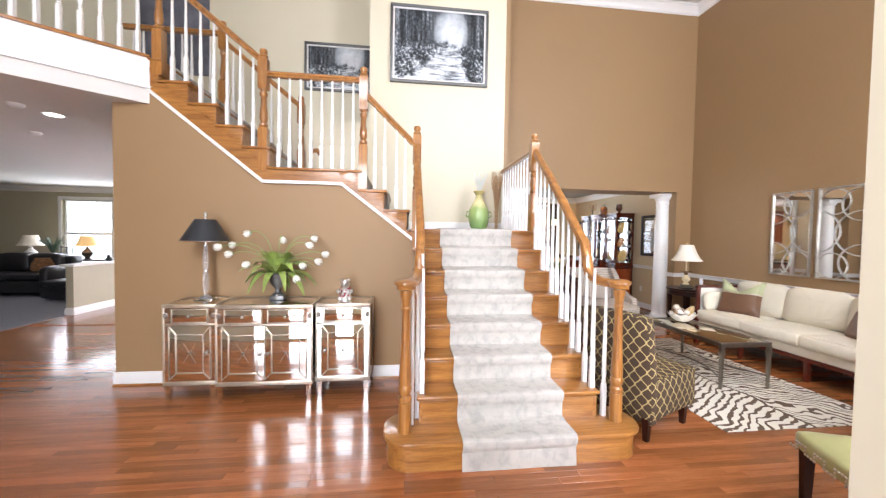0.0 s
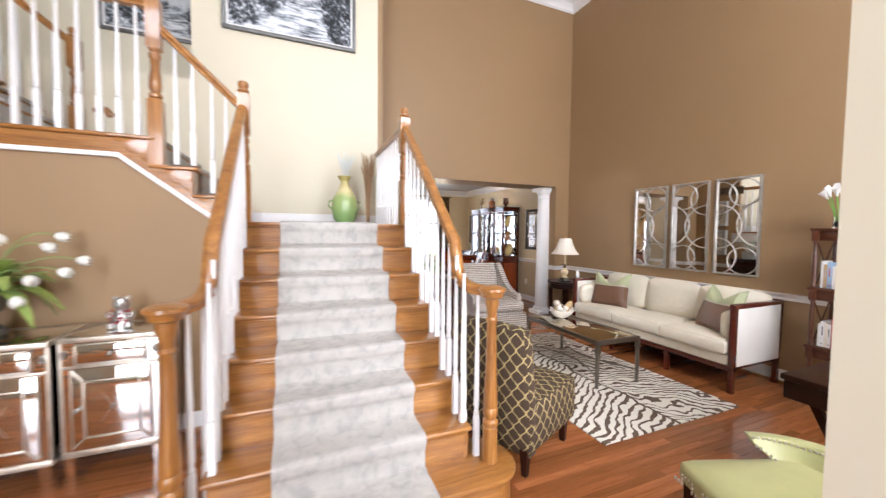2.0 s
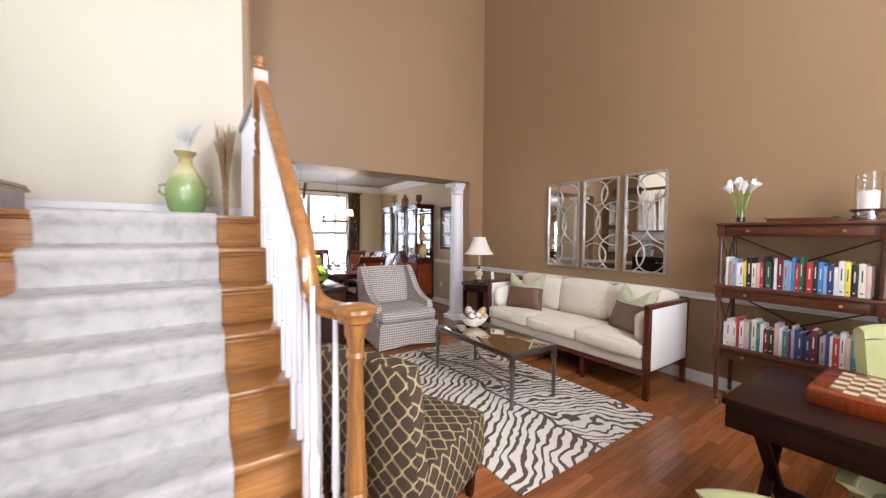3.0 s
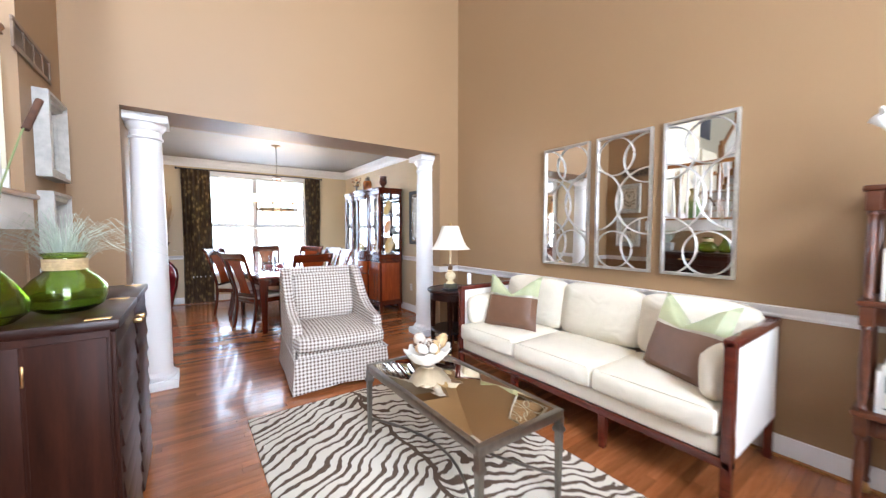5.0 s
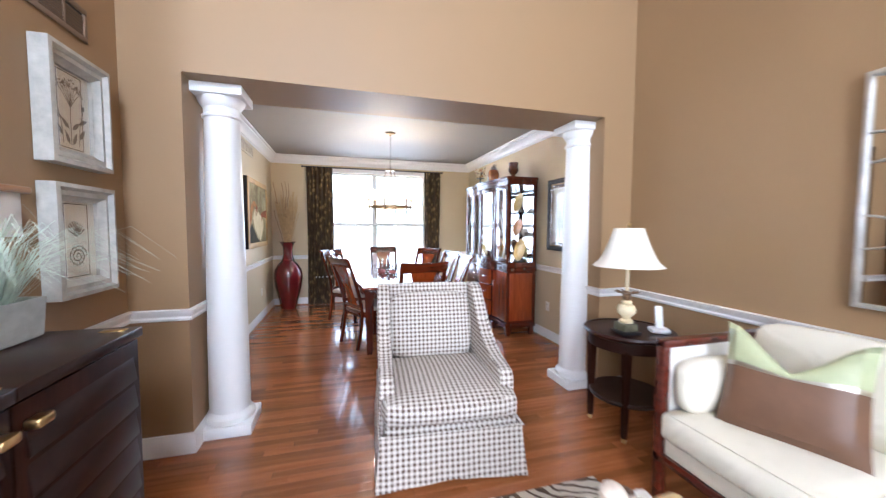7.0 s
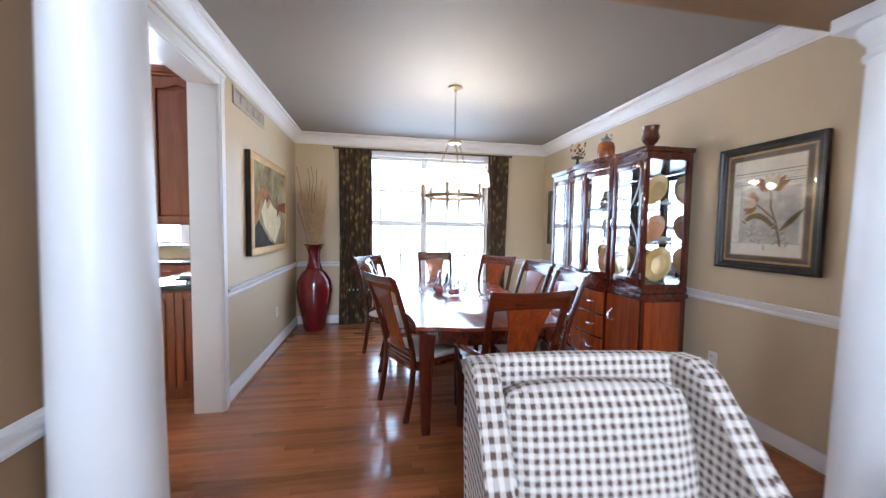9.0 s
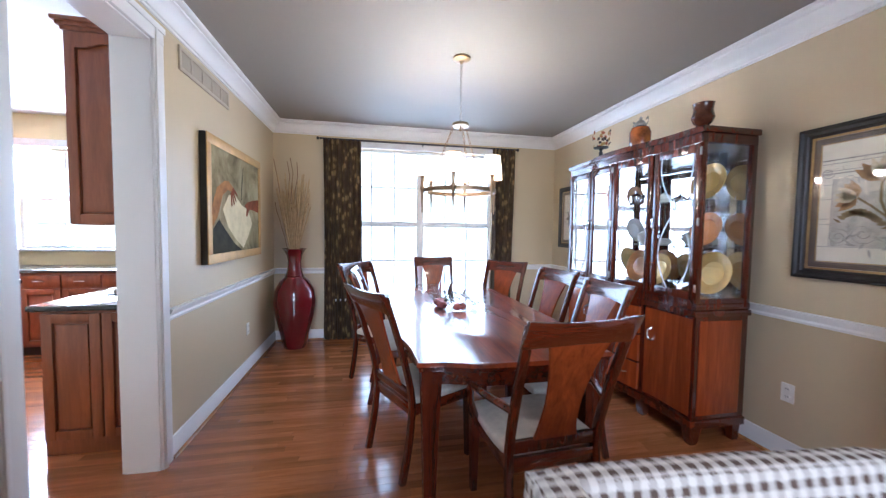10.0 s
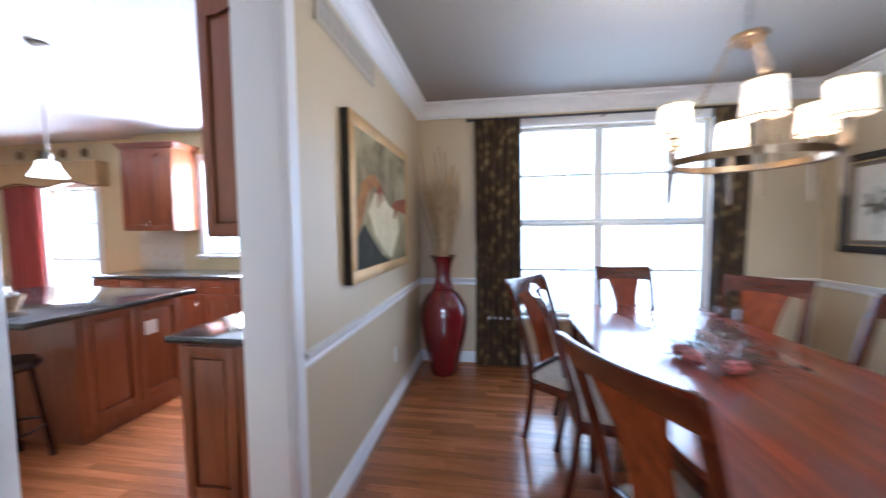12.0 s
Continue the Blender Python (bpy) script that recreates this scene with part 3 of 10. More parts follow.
def stringer(x0, x1, sign):
    """Saw-toothed side of the lower flight."""
    bm = bmesh.new()
    pts = [(STEP_Y + 0.05, 0)]
    for n in range(1, 9):
        y = STEP_Y + (n - 1) * RUN + 0.03
        pts += [(y, (n - 1) * RISE + (0 if n == 1 else -0.03)), (y, n * RISE - 0.03)]
    pts = [(STEP_Y + 0.06, 0.0), (STEP_Y + 0.06, RISE - 0.05)]
    for n in range(2, 9):
        y = STEP_Y + (n - 1) * RUN + 0.03
        pts += [(y, (n - 1) * RISE - 0.03), (y, n * RISE - 0.03)]
    pts += [(4.06, LZ - 0.03), (4.06, 0.0)]
    a = [bm.verts.new((x0, y, z)) for y, z in pts]
    b = [bm.verts.new((x1, y, z)) for y, z in pts]
    bm.faces.new(a)
    bm.faces.new(b[::-1])
    for i in range(len(pts)):
        j = (i + 1) % len(pts)
        bm.faces.new((a[i], a[j], b[j], b[i]))
    return bm


part("stringer", stringer(SX0, SX0 + 0.03, -1), OAK_Y, stair)
part("stringer", stringer(SX1 - 0.03, SX1, 1), OAK_Y, stair)

# upper flight towards the upper hall, with the halfway landing
UPY0, UPY1 = 4.045, 5.20
ups = [(0.592, 9), (0.36, 10), (0.11, 11), (-0.77, 12), (-1.01, 13), (-1.25, 14), (-1.50, 15), (-1.76, 16)]
for k, (x, n) in enumerate(ups):
    nx = ups[k + 1][0] if k + 1 < len(ups) else -1.90
    z = n * RISE
    part("tread", box(nx - 0.04, x, UPY0 - 0.02, UPY1 if n != 11 else 6.28, z - 0.028, z, 0.011, seg=3), OAK, stair)
    part("riser", box(x - 0.045, x - 0.028, UPY0 + 0.01, UPY1, z - RISE, z - 0.028), OAK, stair)

# oak facing above the slanting white trim
bm = bmesh.new()
pts = [(0.68, LZ - 0.03), (0.68, 1.43), (0.655, 1.432), (-0.096, 2.006), (-0.854, 2.006), (-1.878, 2.83), (-1.878, UZ - 0.03)]
for x, n in ups[::-1]:
    nx = x - 0.03
    pts += [(nx, n * RISE - 0.03), (nx, (n - 1) * RISE - 0.03)]
a = [bm.verts.new((x, UPY0, z)) for x, z in pts]
b = [bm.verts.new((x, 4.20, z)) for x, z in pts]
bm.faces.new(a)
bm.faces.new(b[::-1])
for i in range(len(pts)):
    j = (i + 1) % len(pts)
    bm.faces.new((a[i], a[j], b[j], b[i]))
part("stringer", bm, OAK, stair)
bm = sweep([(0.69, 4.06, 1.40), (0.655, 4.06, 1.426), (-0.096, 4.06, 2.0), (-0.854, 4.06, 2.0), (-1.878, 4.06, 2.825), (-1.878, 4.06, 2.86)][::-1], [(0, -0.016), (0.028, -0.016), (0.032, 0), (0.028, 0.016), (0, 0.016)])
part("string_trim", bm, WHITE, stair, "white trim under the stringer")


def bracket_mesh():
    """Scroll bracket below a tread end."""
    pts = [(0, 0), (-0.20, 0), (-0.20, -0.022), (-0.165, -0.03), (-0.14, -0.055), (-0.125, -0.085), (-0.10, -0.10), (-0.075, -0.09), (-0.06, -0.10), (-0.05, -0.13), (-0.03, -0.15), (0, -0.155)]
    return prism([(x, z) for x, z in pts], 0, 0.008, r=0.002)


first = None
for x, n in ups:
    m = pose(x - 0.03, UPY0 - 0.0005, n * RISE - 0.03, 90)
    if first is None:
        first = part("bracket", bracket_mesh(), OAK, stair, m=m)
    else:
        again(first, stair, m)
for n in range(2, 8):
    m = pose(SX1 + 0.0005, STEP_Y + (n - 1) * RUN + 0.03, n * RISE - 0.03, 90, 0, 90) @ Matrix.Diagonal((-1, 1, 1, 1))
    again(first, stair, m)

# white trim and board under the landing edge, seen from the living room
part("landing_fascia", box(XL - 0.012, XL + 0.006, 4.06, 5.40, LZ - 0.19, LZ - 0.02, 0.004), WHITE, stair, "white board below the landing edge")
part("landing_nosing", box(XL - 0.03, XL + 0.03, 4.02, 5.42, LZ - 0.022, LZ + 0.006, 0.009, seg=3), OAK_Y, stair)

# carpet
prof = [(STEP_Y - 0.012 + 0.012, 0.002)]
for n in range(1, 9):
    y = STEP_Y + (n - 1) * RUN
    z = n * RISE
    prof += [(y + 0.012, z - 0.075), (y - 0.002, z - 0.05), (y - 0.014, z - 0.022), (y - 0.011, z - 0.002), (y + 0.004, z + 0.011), (y + 0.03, z + 0.014)]
    if n < 8:
        prof += [(y + RUN - 0.03, z + 0.014), (y + RUN + 0.010, z + 0.03)]
prof.append((LAND_Y - 0.03, LZ + 0.014))
bm = bmesh.new()
NX = 9
grid = []
for y, z in prof:
    grid.append([bm.verts.new((0.907 + (1.663 - 0.907) * i / (NX - 1), y + 0.003 * noise.noise((i * 0.7, y * 9, z * 5)), z)) for i in range(NX)])
for r0, r1 in zip(grid, grid[1:]):
    for i in range(NX - 1):
        bm.faces.new((r0[i], r0[i + 1], r1[i + 1], r1[i]))
ret = bmesh.ops.extrude_face_region(bm, geom=bm.faces[:])
bmesh.ops.translate(bm, verts=[g for g in ret["geom"] if isinstance(g, bmesh.types.BMVert)], vec=(0, 0.004, -0.012))
part("runner", bm, CARPET, stair, "pale grey plush carpet runner")
for k, (x, n) in enumerate(ups):
    nx = ups[k + 1][0] if k + 1 < len(ups) else -1.95
    z = n * RISE
    bm = box(nx + 0.01, x + 0.012, 4.24, 5.10 if n != 11 else 6.2, z - 0.012, z + 0.014, 0.008)
    box(x - 0.03, x - 0.008, 4.24, 5.10, z - RISE + 0.01, z, 0.004, bm)
    part("carpet_tread", bm, CARPET, stair, "grey carpet on the upper flight")


# newels, balusters and handrails
def newel_mesh(h, foot, top):
    """A turned newel: square foot, turned middle, square top with a ball."""
    bm = bmesh.new()
    s = 0.042
    square_turn([(s, 0), (s, foot), (s - 0.008, foot + 0.012)], bm)
    a, b = foot + 0.012, h - top - 0.10
    L = b - a
    prof = [(0.030, a), (0.040, a + 0.01), (0.040, a + 0.03), (0.028, a + 0.045), (0.036, a + 0.07), (0.039, a + 0.10), (0.034, a + 0.16),
            (0.028, a + 0.55 * L), (0.025, a + 0.80 * L), (0.032, b - 0.09), (0.024, b - 0.075), (0.036, b - 0.055), (0.036, b - 0.03), (0.026, b - 0.02), (0.034, b)]
    lathe(prof, 16, bm)
    square_turn([(s - 0.008, b), (s, b + 0.012), (s, b + top), (s - 0.012, b + top + 0.012)], bm)
    z = b + top + 0.01
    lathe([(0.028, z), (0.04, z + 0.012), (0.04, z + 0.02), (0.026, z + 0.03), (0.034, z + 0.045), (0.038, z + 0.062), (0.032, z + 0.08), (0.014, z + 0.09), (0, z + 0.091)], 16, bm)
    return bm


def newel(x, y, z, h, foot=0.22, top=0.26):
    return part("newel", newel_mesh(h, foot, top), OAK_Z, stair, m=pose(x, y, z))


BAL = {}


def baluster(x, y, z, h):
    """White baluster: thick square foot, then a slender taper up to the rail."""
    key = round(h / 0.02)
    m = pose(x, y, z)
    if key in BAL:
        return again(BAL[key], stair, m)
    bm = bmesh.new()
    f = 0.24
    square_turn([(0.0155, 0), (0.0155, f - 0.02), (0.012, f)], bm)
    lathe([(0.012, f), (0.017, f + 0.012), (0.012, f + 0.03), (0.0165, f + 0.06), (0.0155, f + 0.16), (0.0105, h * 0.82), (0.0095, h)], 10, bm)
    BAL[key] = part("baluster", bm, WHITE, stair, "white turned baluster", m=m)
    return BAL[key]


HANDRAIL = [(-0.027, -0.05), (0.027, -0.05), (0.022, -0.032), (0.032, -0.018), (0.031, -0.004), (0.02, 0.006), (0, 0.009), (-0.02, 0.006), (-0.031, -0.004), (-0.032, -0.018), (-0.022, -0.032)]


def handrail(points):
    return part("handrail", sweep(points, HANDRAIL), OAK_Y, stair)


NR, NL = (1.918, 4.05), (0.660, 4.05)
BRp, BLp = (2.035, 2.66), (0.545, 2.64)
newel(NR[0], NR[1], 1.33, 1.27, 0.62, 0.30)
newel(NL[0], NL[1], 1.33, 1.29, 0.62, 0.30)


def start_newel(x, y):
    z = RISE
    bm = lathe([(0.042, 0), (0.042, 0.20), (0.036, 0.205), (0.044, 0.215), (0.044, 0.235), (0.032, 0.25), (0.042, 0.27), (0.044, 0.30), (0.036, 0.315), (0.041, 0.33), (0.041, 0.36), (0.033, 0.50), (0.028, 0.72), (0.027, 0.80), (0.036, 0.815), (0.026, 0.83), (0.03, 0.87), (0.04, 0.90), (0.04, 0.935)], 18)
    part("newel", bm, OAK_Z, stair, m=pose(x, y, z))
    bm = lathe([(0.0, -0.052), (0.062, -0.052), (0.066, -0.03), (0.078, -0.018), (0.076, -0.004), (0.05, 0.008), (0, 0.010)], 22)
    part("volute_cap", bm, OAK, stair, m=pose(x, y, 1.19))


start_newel(*BRp)
start_newel(*BLp)
slope = RISE / RUN


def rail_z(y):
    return RISE * (1 + (y - STEP_Y) / RUN) + 0.86


def flight_rail(x_top, xb, yb):
    s = 1 if xb > x_top else -1
    top = [(x_top, 4.02, rail_z(3.98) + 0.01), (x_top, 3.6, rail_z(3.6)), (x_top, 3.2, rail_z(3.2)), (x_top, 3.02, rail_z(3.02)), (x_top + 0.004 * s, 2.93, rail_z(2.93) - 0.0),
           (x_top + 0.012 * s, 2.87, 1.245), (x_top + 0.025 * s, 2.82, 1.212), (x_top + 0.045 * s, 2.77, 1.195), (x_top + 0.075 * s, 2.71, 1.19), (xb - 0.012 * s, yb + 0.02, 1.19), (xb, yb, 1.19)]
    handrail(top)


flight_rail(1.925, *BRp)
flight_rail(0.652, *BLp)
for s, xx in ((1, 1.925), (-1, 0.652)):
    for n in range(2, 8):
        for q in (0.07, 0.175):
            y = STEP_Y + (n - 1) * RUN + q
            x = xx - 0.012 * s
            if n == 1:
                continue
            baluster(x, y, n * RISE, max(0.5, rail_z(y) - n * RISE - 0.055))
    baluster(xx + 0.02 * s, STEP_Y + 0.33, RISE, 1.20 - RISE - 0.05 + 0.01)
    baluster(xx + 0.06 * s, STEP_Y + 0.245, RISE, 1.19 - RISE - 0.05)
# landing side
handrail([(1.918, 4.07, 2.44), (1.93, 5.31, 2.44)])
for i in range(11):
    baluster(1.924, 4.17 + i * 0.105, LZ, 2.44 - LZ - 0.05)
# up to the halfway landing
N1, N2, N3 = (0.113, 4.075), (-0.855, 4.075), (-1.80, 4.075)
newel(N1[0], N1[1], 1.90, 1.29, 0.50, 0.34)
newel(N2[0], N2[1], 2.10, 1.20, 0.42, 0.30)
newel(N3[0], N3[1], 2.97, 1.20, 0.42, 0.30)
handrail([(0.64, 4.07, 2.46), (0.14, 4.07, 2.94)])
handrail([(0.09, 4.07, 3.075), (-0.83, 4.07, 3.075)])
handrail([(-0.88, 4.07, 3.22), (-1.78, 4.07, 3.95)])
for x, z, h in ((0.54, 1.77, 0.73), (0.45, 1.77, 0.82), (0.33, 1.965, 0.73), (0.23, 1.965, 0.83)):
    baluster(x, 4.07, z, h)
for i in range(8):
    baluster(0.01 - i * 0.103, 4.07, MZ, 3.075 - MZ - 0.05)
for k in range(3, 7):
    x, n = ups[k]
    for q in (0.06, 0.18):
        xx = x - q
        if xx > -0.9:
            continue
        baluster(xx, 4.07, n * RISE, 3.22 + (-0.88 - xx) * 0.811 - n * RISE - 0.05)
# far side of the upper flight
newel(-0.80, 5.20, 2.16, 1.12, 0.42, 0.26)
newel(-1.75, 5.20, 2.97, 1.18, 0.42, 0.26)
handrail([(-0.82, 5.20, 3.18), (-1.73, 5.20, 3.93)])
handrail([(-1.78, 5.20, 4.02), (-2.9, 5.20, 4.02)])
handrail([(-0.70, 5.25, 2.60), (-0.60, 5.25, 2.62), (-0.55, 5.25, 2.56)])
for i in range(7):
    x = -0.94 - i * 0.115
    n = 12 + max(0, min(4, int((-0.77 - x) / 0.245)))
    baluster(x, 5.20, n * RISE, 3.18 + (-0.82 - x) * 0.824 - n * RISE - 0.05)
for i in range(9):
    baluster(-1.9 - i * 0.11, 5.20, UZ, 4.02 - UZ - 0.05)
# balcony on the slant
dx, dy = -0.8, -0.6
handrail([(-1.80, 4.10, 4.02), (-6.68, 0.44, 4.02)])
for i in range(42):
    d = 0.12 + i * 0.125
    baluster(-1.84 + dx * d, 4.075 + dy * d, UZ, 4.02 - UZ - 0.05)

# ---- fabrics with patterns laid out by face ----
def face_uv(me):
    """Lay each face out flat by the axis it faces, in metres."""
    uv = me.uv_layers.new(name="lay").data
    for p in me.polygons:
        n = p.normal
        a = max(range(3), key=lambda i: abs(n[i]))
        for li in p.loop_indices:
            c = me.vertices[me.loops[li].vertex_index].co
            uv[li].uv = (c.y, c.z) if a == 0 else ((c.x, c.z) if a == 1 else (c.x, c.y))


def cloth(name, bm, material, parent, label="", m=None):
    ob = part(name, bm, material, parent, label, m)
    face_uv(ob.data)
    return ob


def node_math(nt, op, a, b=None):
    n = nt.nodes.new("ShaderNodeMath")
    n.operation = op
    for i, v in enumerate((a, b)):
        if v is None:
            continue
        if isinstance(v, (int, float)):
            n.inputs[i].default_value = v
        else:
            nt.links.new(v, n.inputs[i])
    return n.outputs[0]


def uv_axes(nt, px, py, turn=0.0):
    u = nt.nodes.new("ShaderNodeUVMap")
    mp = nt.nodes.new("ShaderNodeMapping")
    mp.inputs["Rotation"].default_value[2] = radians(turn)
    nt.links.new(u.outputs[0], mp.inputs[0])
    s = nt.nodes.new("ShaderNodeSeparateXYZ")
    nt.links.new(mp.outputs[0], s.inputs[0])
    return node_math(nt, "DIVIDE", s.outputs[0], px), node_math(nt, "DIVIDE", s.outputs[1], py), mp


def check_cloth(name, light, mid, dark, p):
    m, nt, b, mp = base_mat(name, 0.9, spec=0.2)
    u, v, um = uv_axes(nt, p, p)
    wob = noise_of(nt, um, 160, 2)
    k = node_math(nt, "MULTIPLY", node_math(nt, "SUBTRACT", wob.outputs["Fac"], 0.5), 0.3)
    su = node_math(nt, "GREATER_THAN", node_math(nt, "FRACT", node_math(nt, "ADD", u, k)), 0.5)
    sv = node_math(nt, "GREATER_THAN", node_math(nt, "FRACT", node_math(nt, "ADD", v, k)), 0.5)
    t = node_math(nt, "MULTIPLY", node_math(nt, "ADD", su, sv), 0.5)
    r = ramp(nt, [(0.0, light), (0.25, mid), (0.75, dark)])
    r.color_ramp.interpolation = "CONSTANT"
    nt.links.new(t, r.inputs[0])
    nt.links.new(r.outputs[0], b.inputs["Base Color"])
    bump_of(nt, b, noise_of(nt, um, 700, 2).outputs["Fac"], 0.5, 0.002)
    return m


def lattice_cloth(name, ground, line, pu, pv):
    m, nt, b, mp = base_mat(name, 0.8, spec=0.25)
    u, v, um = uv_axes(nt, pu, pv)
    w = node_math(nt, "MULTIPLY", node_math(nt, "SINE", node_math(nt, "MULTIPLY", v, 2 * math.pi)), 0.235)
    ds = []
    for sign in (1, -1):
        s = node_math(nt, "ADD", node_math(nt, "ADD", u, node_math(nt, "MULTIPLY", w, sign)), 0.25 * sign)
        ds.append(node_math(nt, "ABSOLUTE", node_math(nt, "SUBTRACT", node_math(nt, "FRACT", s), 0.5)))
    d = node_math(nt, "MINIMUM", ds[0], ds[1])
    t = node_math(nt, "LESS_THAN", d, 0.06)
    mx = nt.nodes.new("ShaderNodeMix")
    mx.data_type = "RGBA"
    nt.links.new(t, mx.inputs["Factor"])
    mx.inputs["A"].default_value, mx.inputs["B"].default_value = (*ground, 1), (*line, 1)
    nt.links.new(mx.outputs["Result"], b.inputs["Base Color"])
    bump_of(nt, b, noise_of(nt, um, 600, 2).outputs["Fac"], 0.4, 0.002)
    return m


def zebra_cloth(name):
    m, nt, b, mp = base_mat(name, 0.95, spec=0.1)
    s = nt.nodes.new("ShaderNodeSeparateXYZ")
    nt.links.new(mp.outputs[0], s.inputs[0])
    n1 = noise_of(nt, mp, 1.9, 3, 0.5)
    n2 = noise_of(nt, mp, 5.0, 3, 0.5)
    spine = node_math(nt, "ADD", s.outputs[0], node_math(nt, "MULTIPLY", node_math(nt, "SUBTRACT", n1.outputs["Fac"], 0.5), 0.35))
    ax = node_math(nt, "ABSOLUTE", spine)
    lean = node_math(nt, "MULTIPLY", ax, 0.6)
    h = node_math(nt, "ADD", s.outputs[1], lean)
    h = node_math(nt, "ADD", h, node_math(nt, "MULTIPLY", node_math(nt, "SUBTRACT", n1.outputs["Fac"], 0.5), 0.5))
    h = node_math(nt, "ADD", h, node_math(nt, "MULTIPLY", node_math(nt, "SUBTRACT", n2.outputs["Fac"], 0.5), 0.16))
    wv = node_math(nt, "SINE", node_math(nt, "MULTIPLY", h, 78.0))
    cut = node_math(nt, "MULTIPLY", node_math(nt, "SUBTRACT", n2.outputs["Fac"], 0.5), 2.2)
    stripe = node_math(nt, "GREATER_THAN", node_math(nt, "ADD", wv, cut), 0.42)
    mid = node_math(nt, "LESS_THAN", ax, 0.016)
    t = node_math(nt, "MAXIMUM", stripe, mid)
    mx = nt.nodes.new("ShaderNodeMix")
    mx.data_type = "RGBA"
    nt.links.new(t, mx.inputs["Factor"])
    mx.inputs["A"].default_value, mx.inputs["B"].default_value = (0.74, 0.69, 0.585, 1), (0.13, 0.088, 0.06, 1)
    nt.links.new(mx.outputs["Result"], b.inputs["Base Color"])
    bump_of(nt, b, noise_of(nt, mp, 500, 2).outputs["Fac"], 0.6, 0.004)
    return m


def creased_cloth(name, c):
    m, nt, b, mp = base_mat(name, 0.9, spec=0.2)
    n = noise_of(nt, mp, 3.0)
    r = ramp(nt, [(0.3, shade(c, 0.96)), (0.7, shade(c, 1.03))])
    nt.links.new(n.outputs["Fac"], r.inputs[0])
    nt.links.new(r.outputs[0], b.inputs["Base Color"])
    soft = noise_of(nt, mp, 5.0, 2, 0.4, 1.2)
    weave = noise_of(nt, mp, 600, 2)
    h = node_math(nt, "ADD", soft.outputs["Fac"], node_math(nt, "MULTIPLY", weave.outputs["Fac"], 0.03))
    bump_of(nt, b, h, 0.35, 0.05)
    return m


IVORY = creased_cloth("ivory_linen", (0.76, 0.70, 0.565))
STRIPE_IVORY = mat("ivory_stripe_linen", (0.76, 0.73, 0.66), 0.9, var=0.04, scale=4, bump=0.35, bscale=700, spec=0.2)
REDWOOD = wood("polished_mahogany", (0.045, 0.007, 0.004), (0.13, 0.022, 0.011), 0.22, 1, 0.5)
HOUNDSTOOTH = check_cloth("houndstooth_wool", (0.70, 0.645, 0.57), (0.50, 0.44, 0.38), (0.12, 0.078, 0.058), 0.030)
TRELLIS = lattice_cloth("brown_trellis_fabric", (0.065, 0.042, 0.026), (0.42, 0.33, 0.15), 0.085, 0.11)
ZEBRA = zebra_cloth("zebra_wool")
SATIN_BROWN = mat("brown_satin", (0.15, 0.075, 0.04), 0.45, var=0.12, scale=9, bump=0.2, bscale=300)
SATIN_GREEN = mat("sage_satin", (0.43, 0.46, 0.265), 0.45, var=0.1, scale=9, bump=0.2, bscale=300)
GREENHIDE = mat("sage_green_leather", (0.38, 0.37, 0.17), 0.42, var=0.07, scale=9, bump=0.3, bscale=160)
SHADE = mat("linen_lampshade", (0.80, 0.74, 0.62), 0.9, var=0.02, scale=8, bump=0.3, bscale=300)
BRONZEGLASS = mat("bronze_mirror_glass", (0.62, 0.54, 0.40), 0.03, 1.0, var=0.06, scale=1.5, bump=0)
GREENGLASS = glass_mat("green_glass", (0.58, 0.74, 0.20))
NAIL = mat("antique_nickel", (0.55, 0.52, 0.45), 0.3, 1.0)


def puff(x0, x1, y0, y1, z0, z1, r, swell=0.02, bm=None, m=None):
    """A soft cushion: a rounded box whose faces swell outwards."""
    t = bmesh.new()
    bmesh.ops.create_cube(t, size=1)
    bmesh.ops.subdivide_edges(t, edges=t.edges[:], cuts=7, use_grid_fill=True)
    c = Vector(((x0 + x1) / 2, (y0 + y1) / 2, (z0 + z1) / 2))
    h = Vector(((x1 - x0) / 2, (y1 - y0) / 2, (z1 - z0) / 2))
    for v in t.verts:
        q = v.co * 2
        p = Vector((q.x * h.x, q.y * h.y, q.z * h.z))
        core = Vector([max(-h[i] + r, min(h[i] - r, p[i])) for i in range(3)])
        d = p - core
        if d.length > 1e-6:
            d = d.normalized() * r
        p = core + d
        for i in range(3):
            o = [j for j in range(3) if j != i]
            k = (1 - q[o[0]] ** 2) * (1 - q[o[1]] ** 2)
            p[i] += q[i] * swell * k if abs(q[i]) > 0.99 else 0
        p += Vector((1, 1, 1)) * 0.004 * noise.noise(p * 7 + c * 3)
        v.co = p + c
    bm = bm if bm is not None else bmesh.new()
    return merge(bm, t, m)


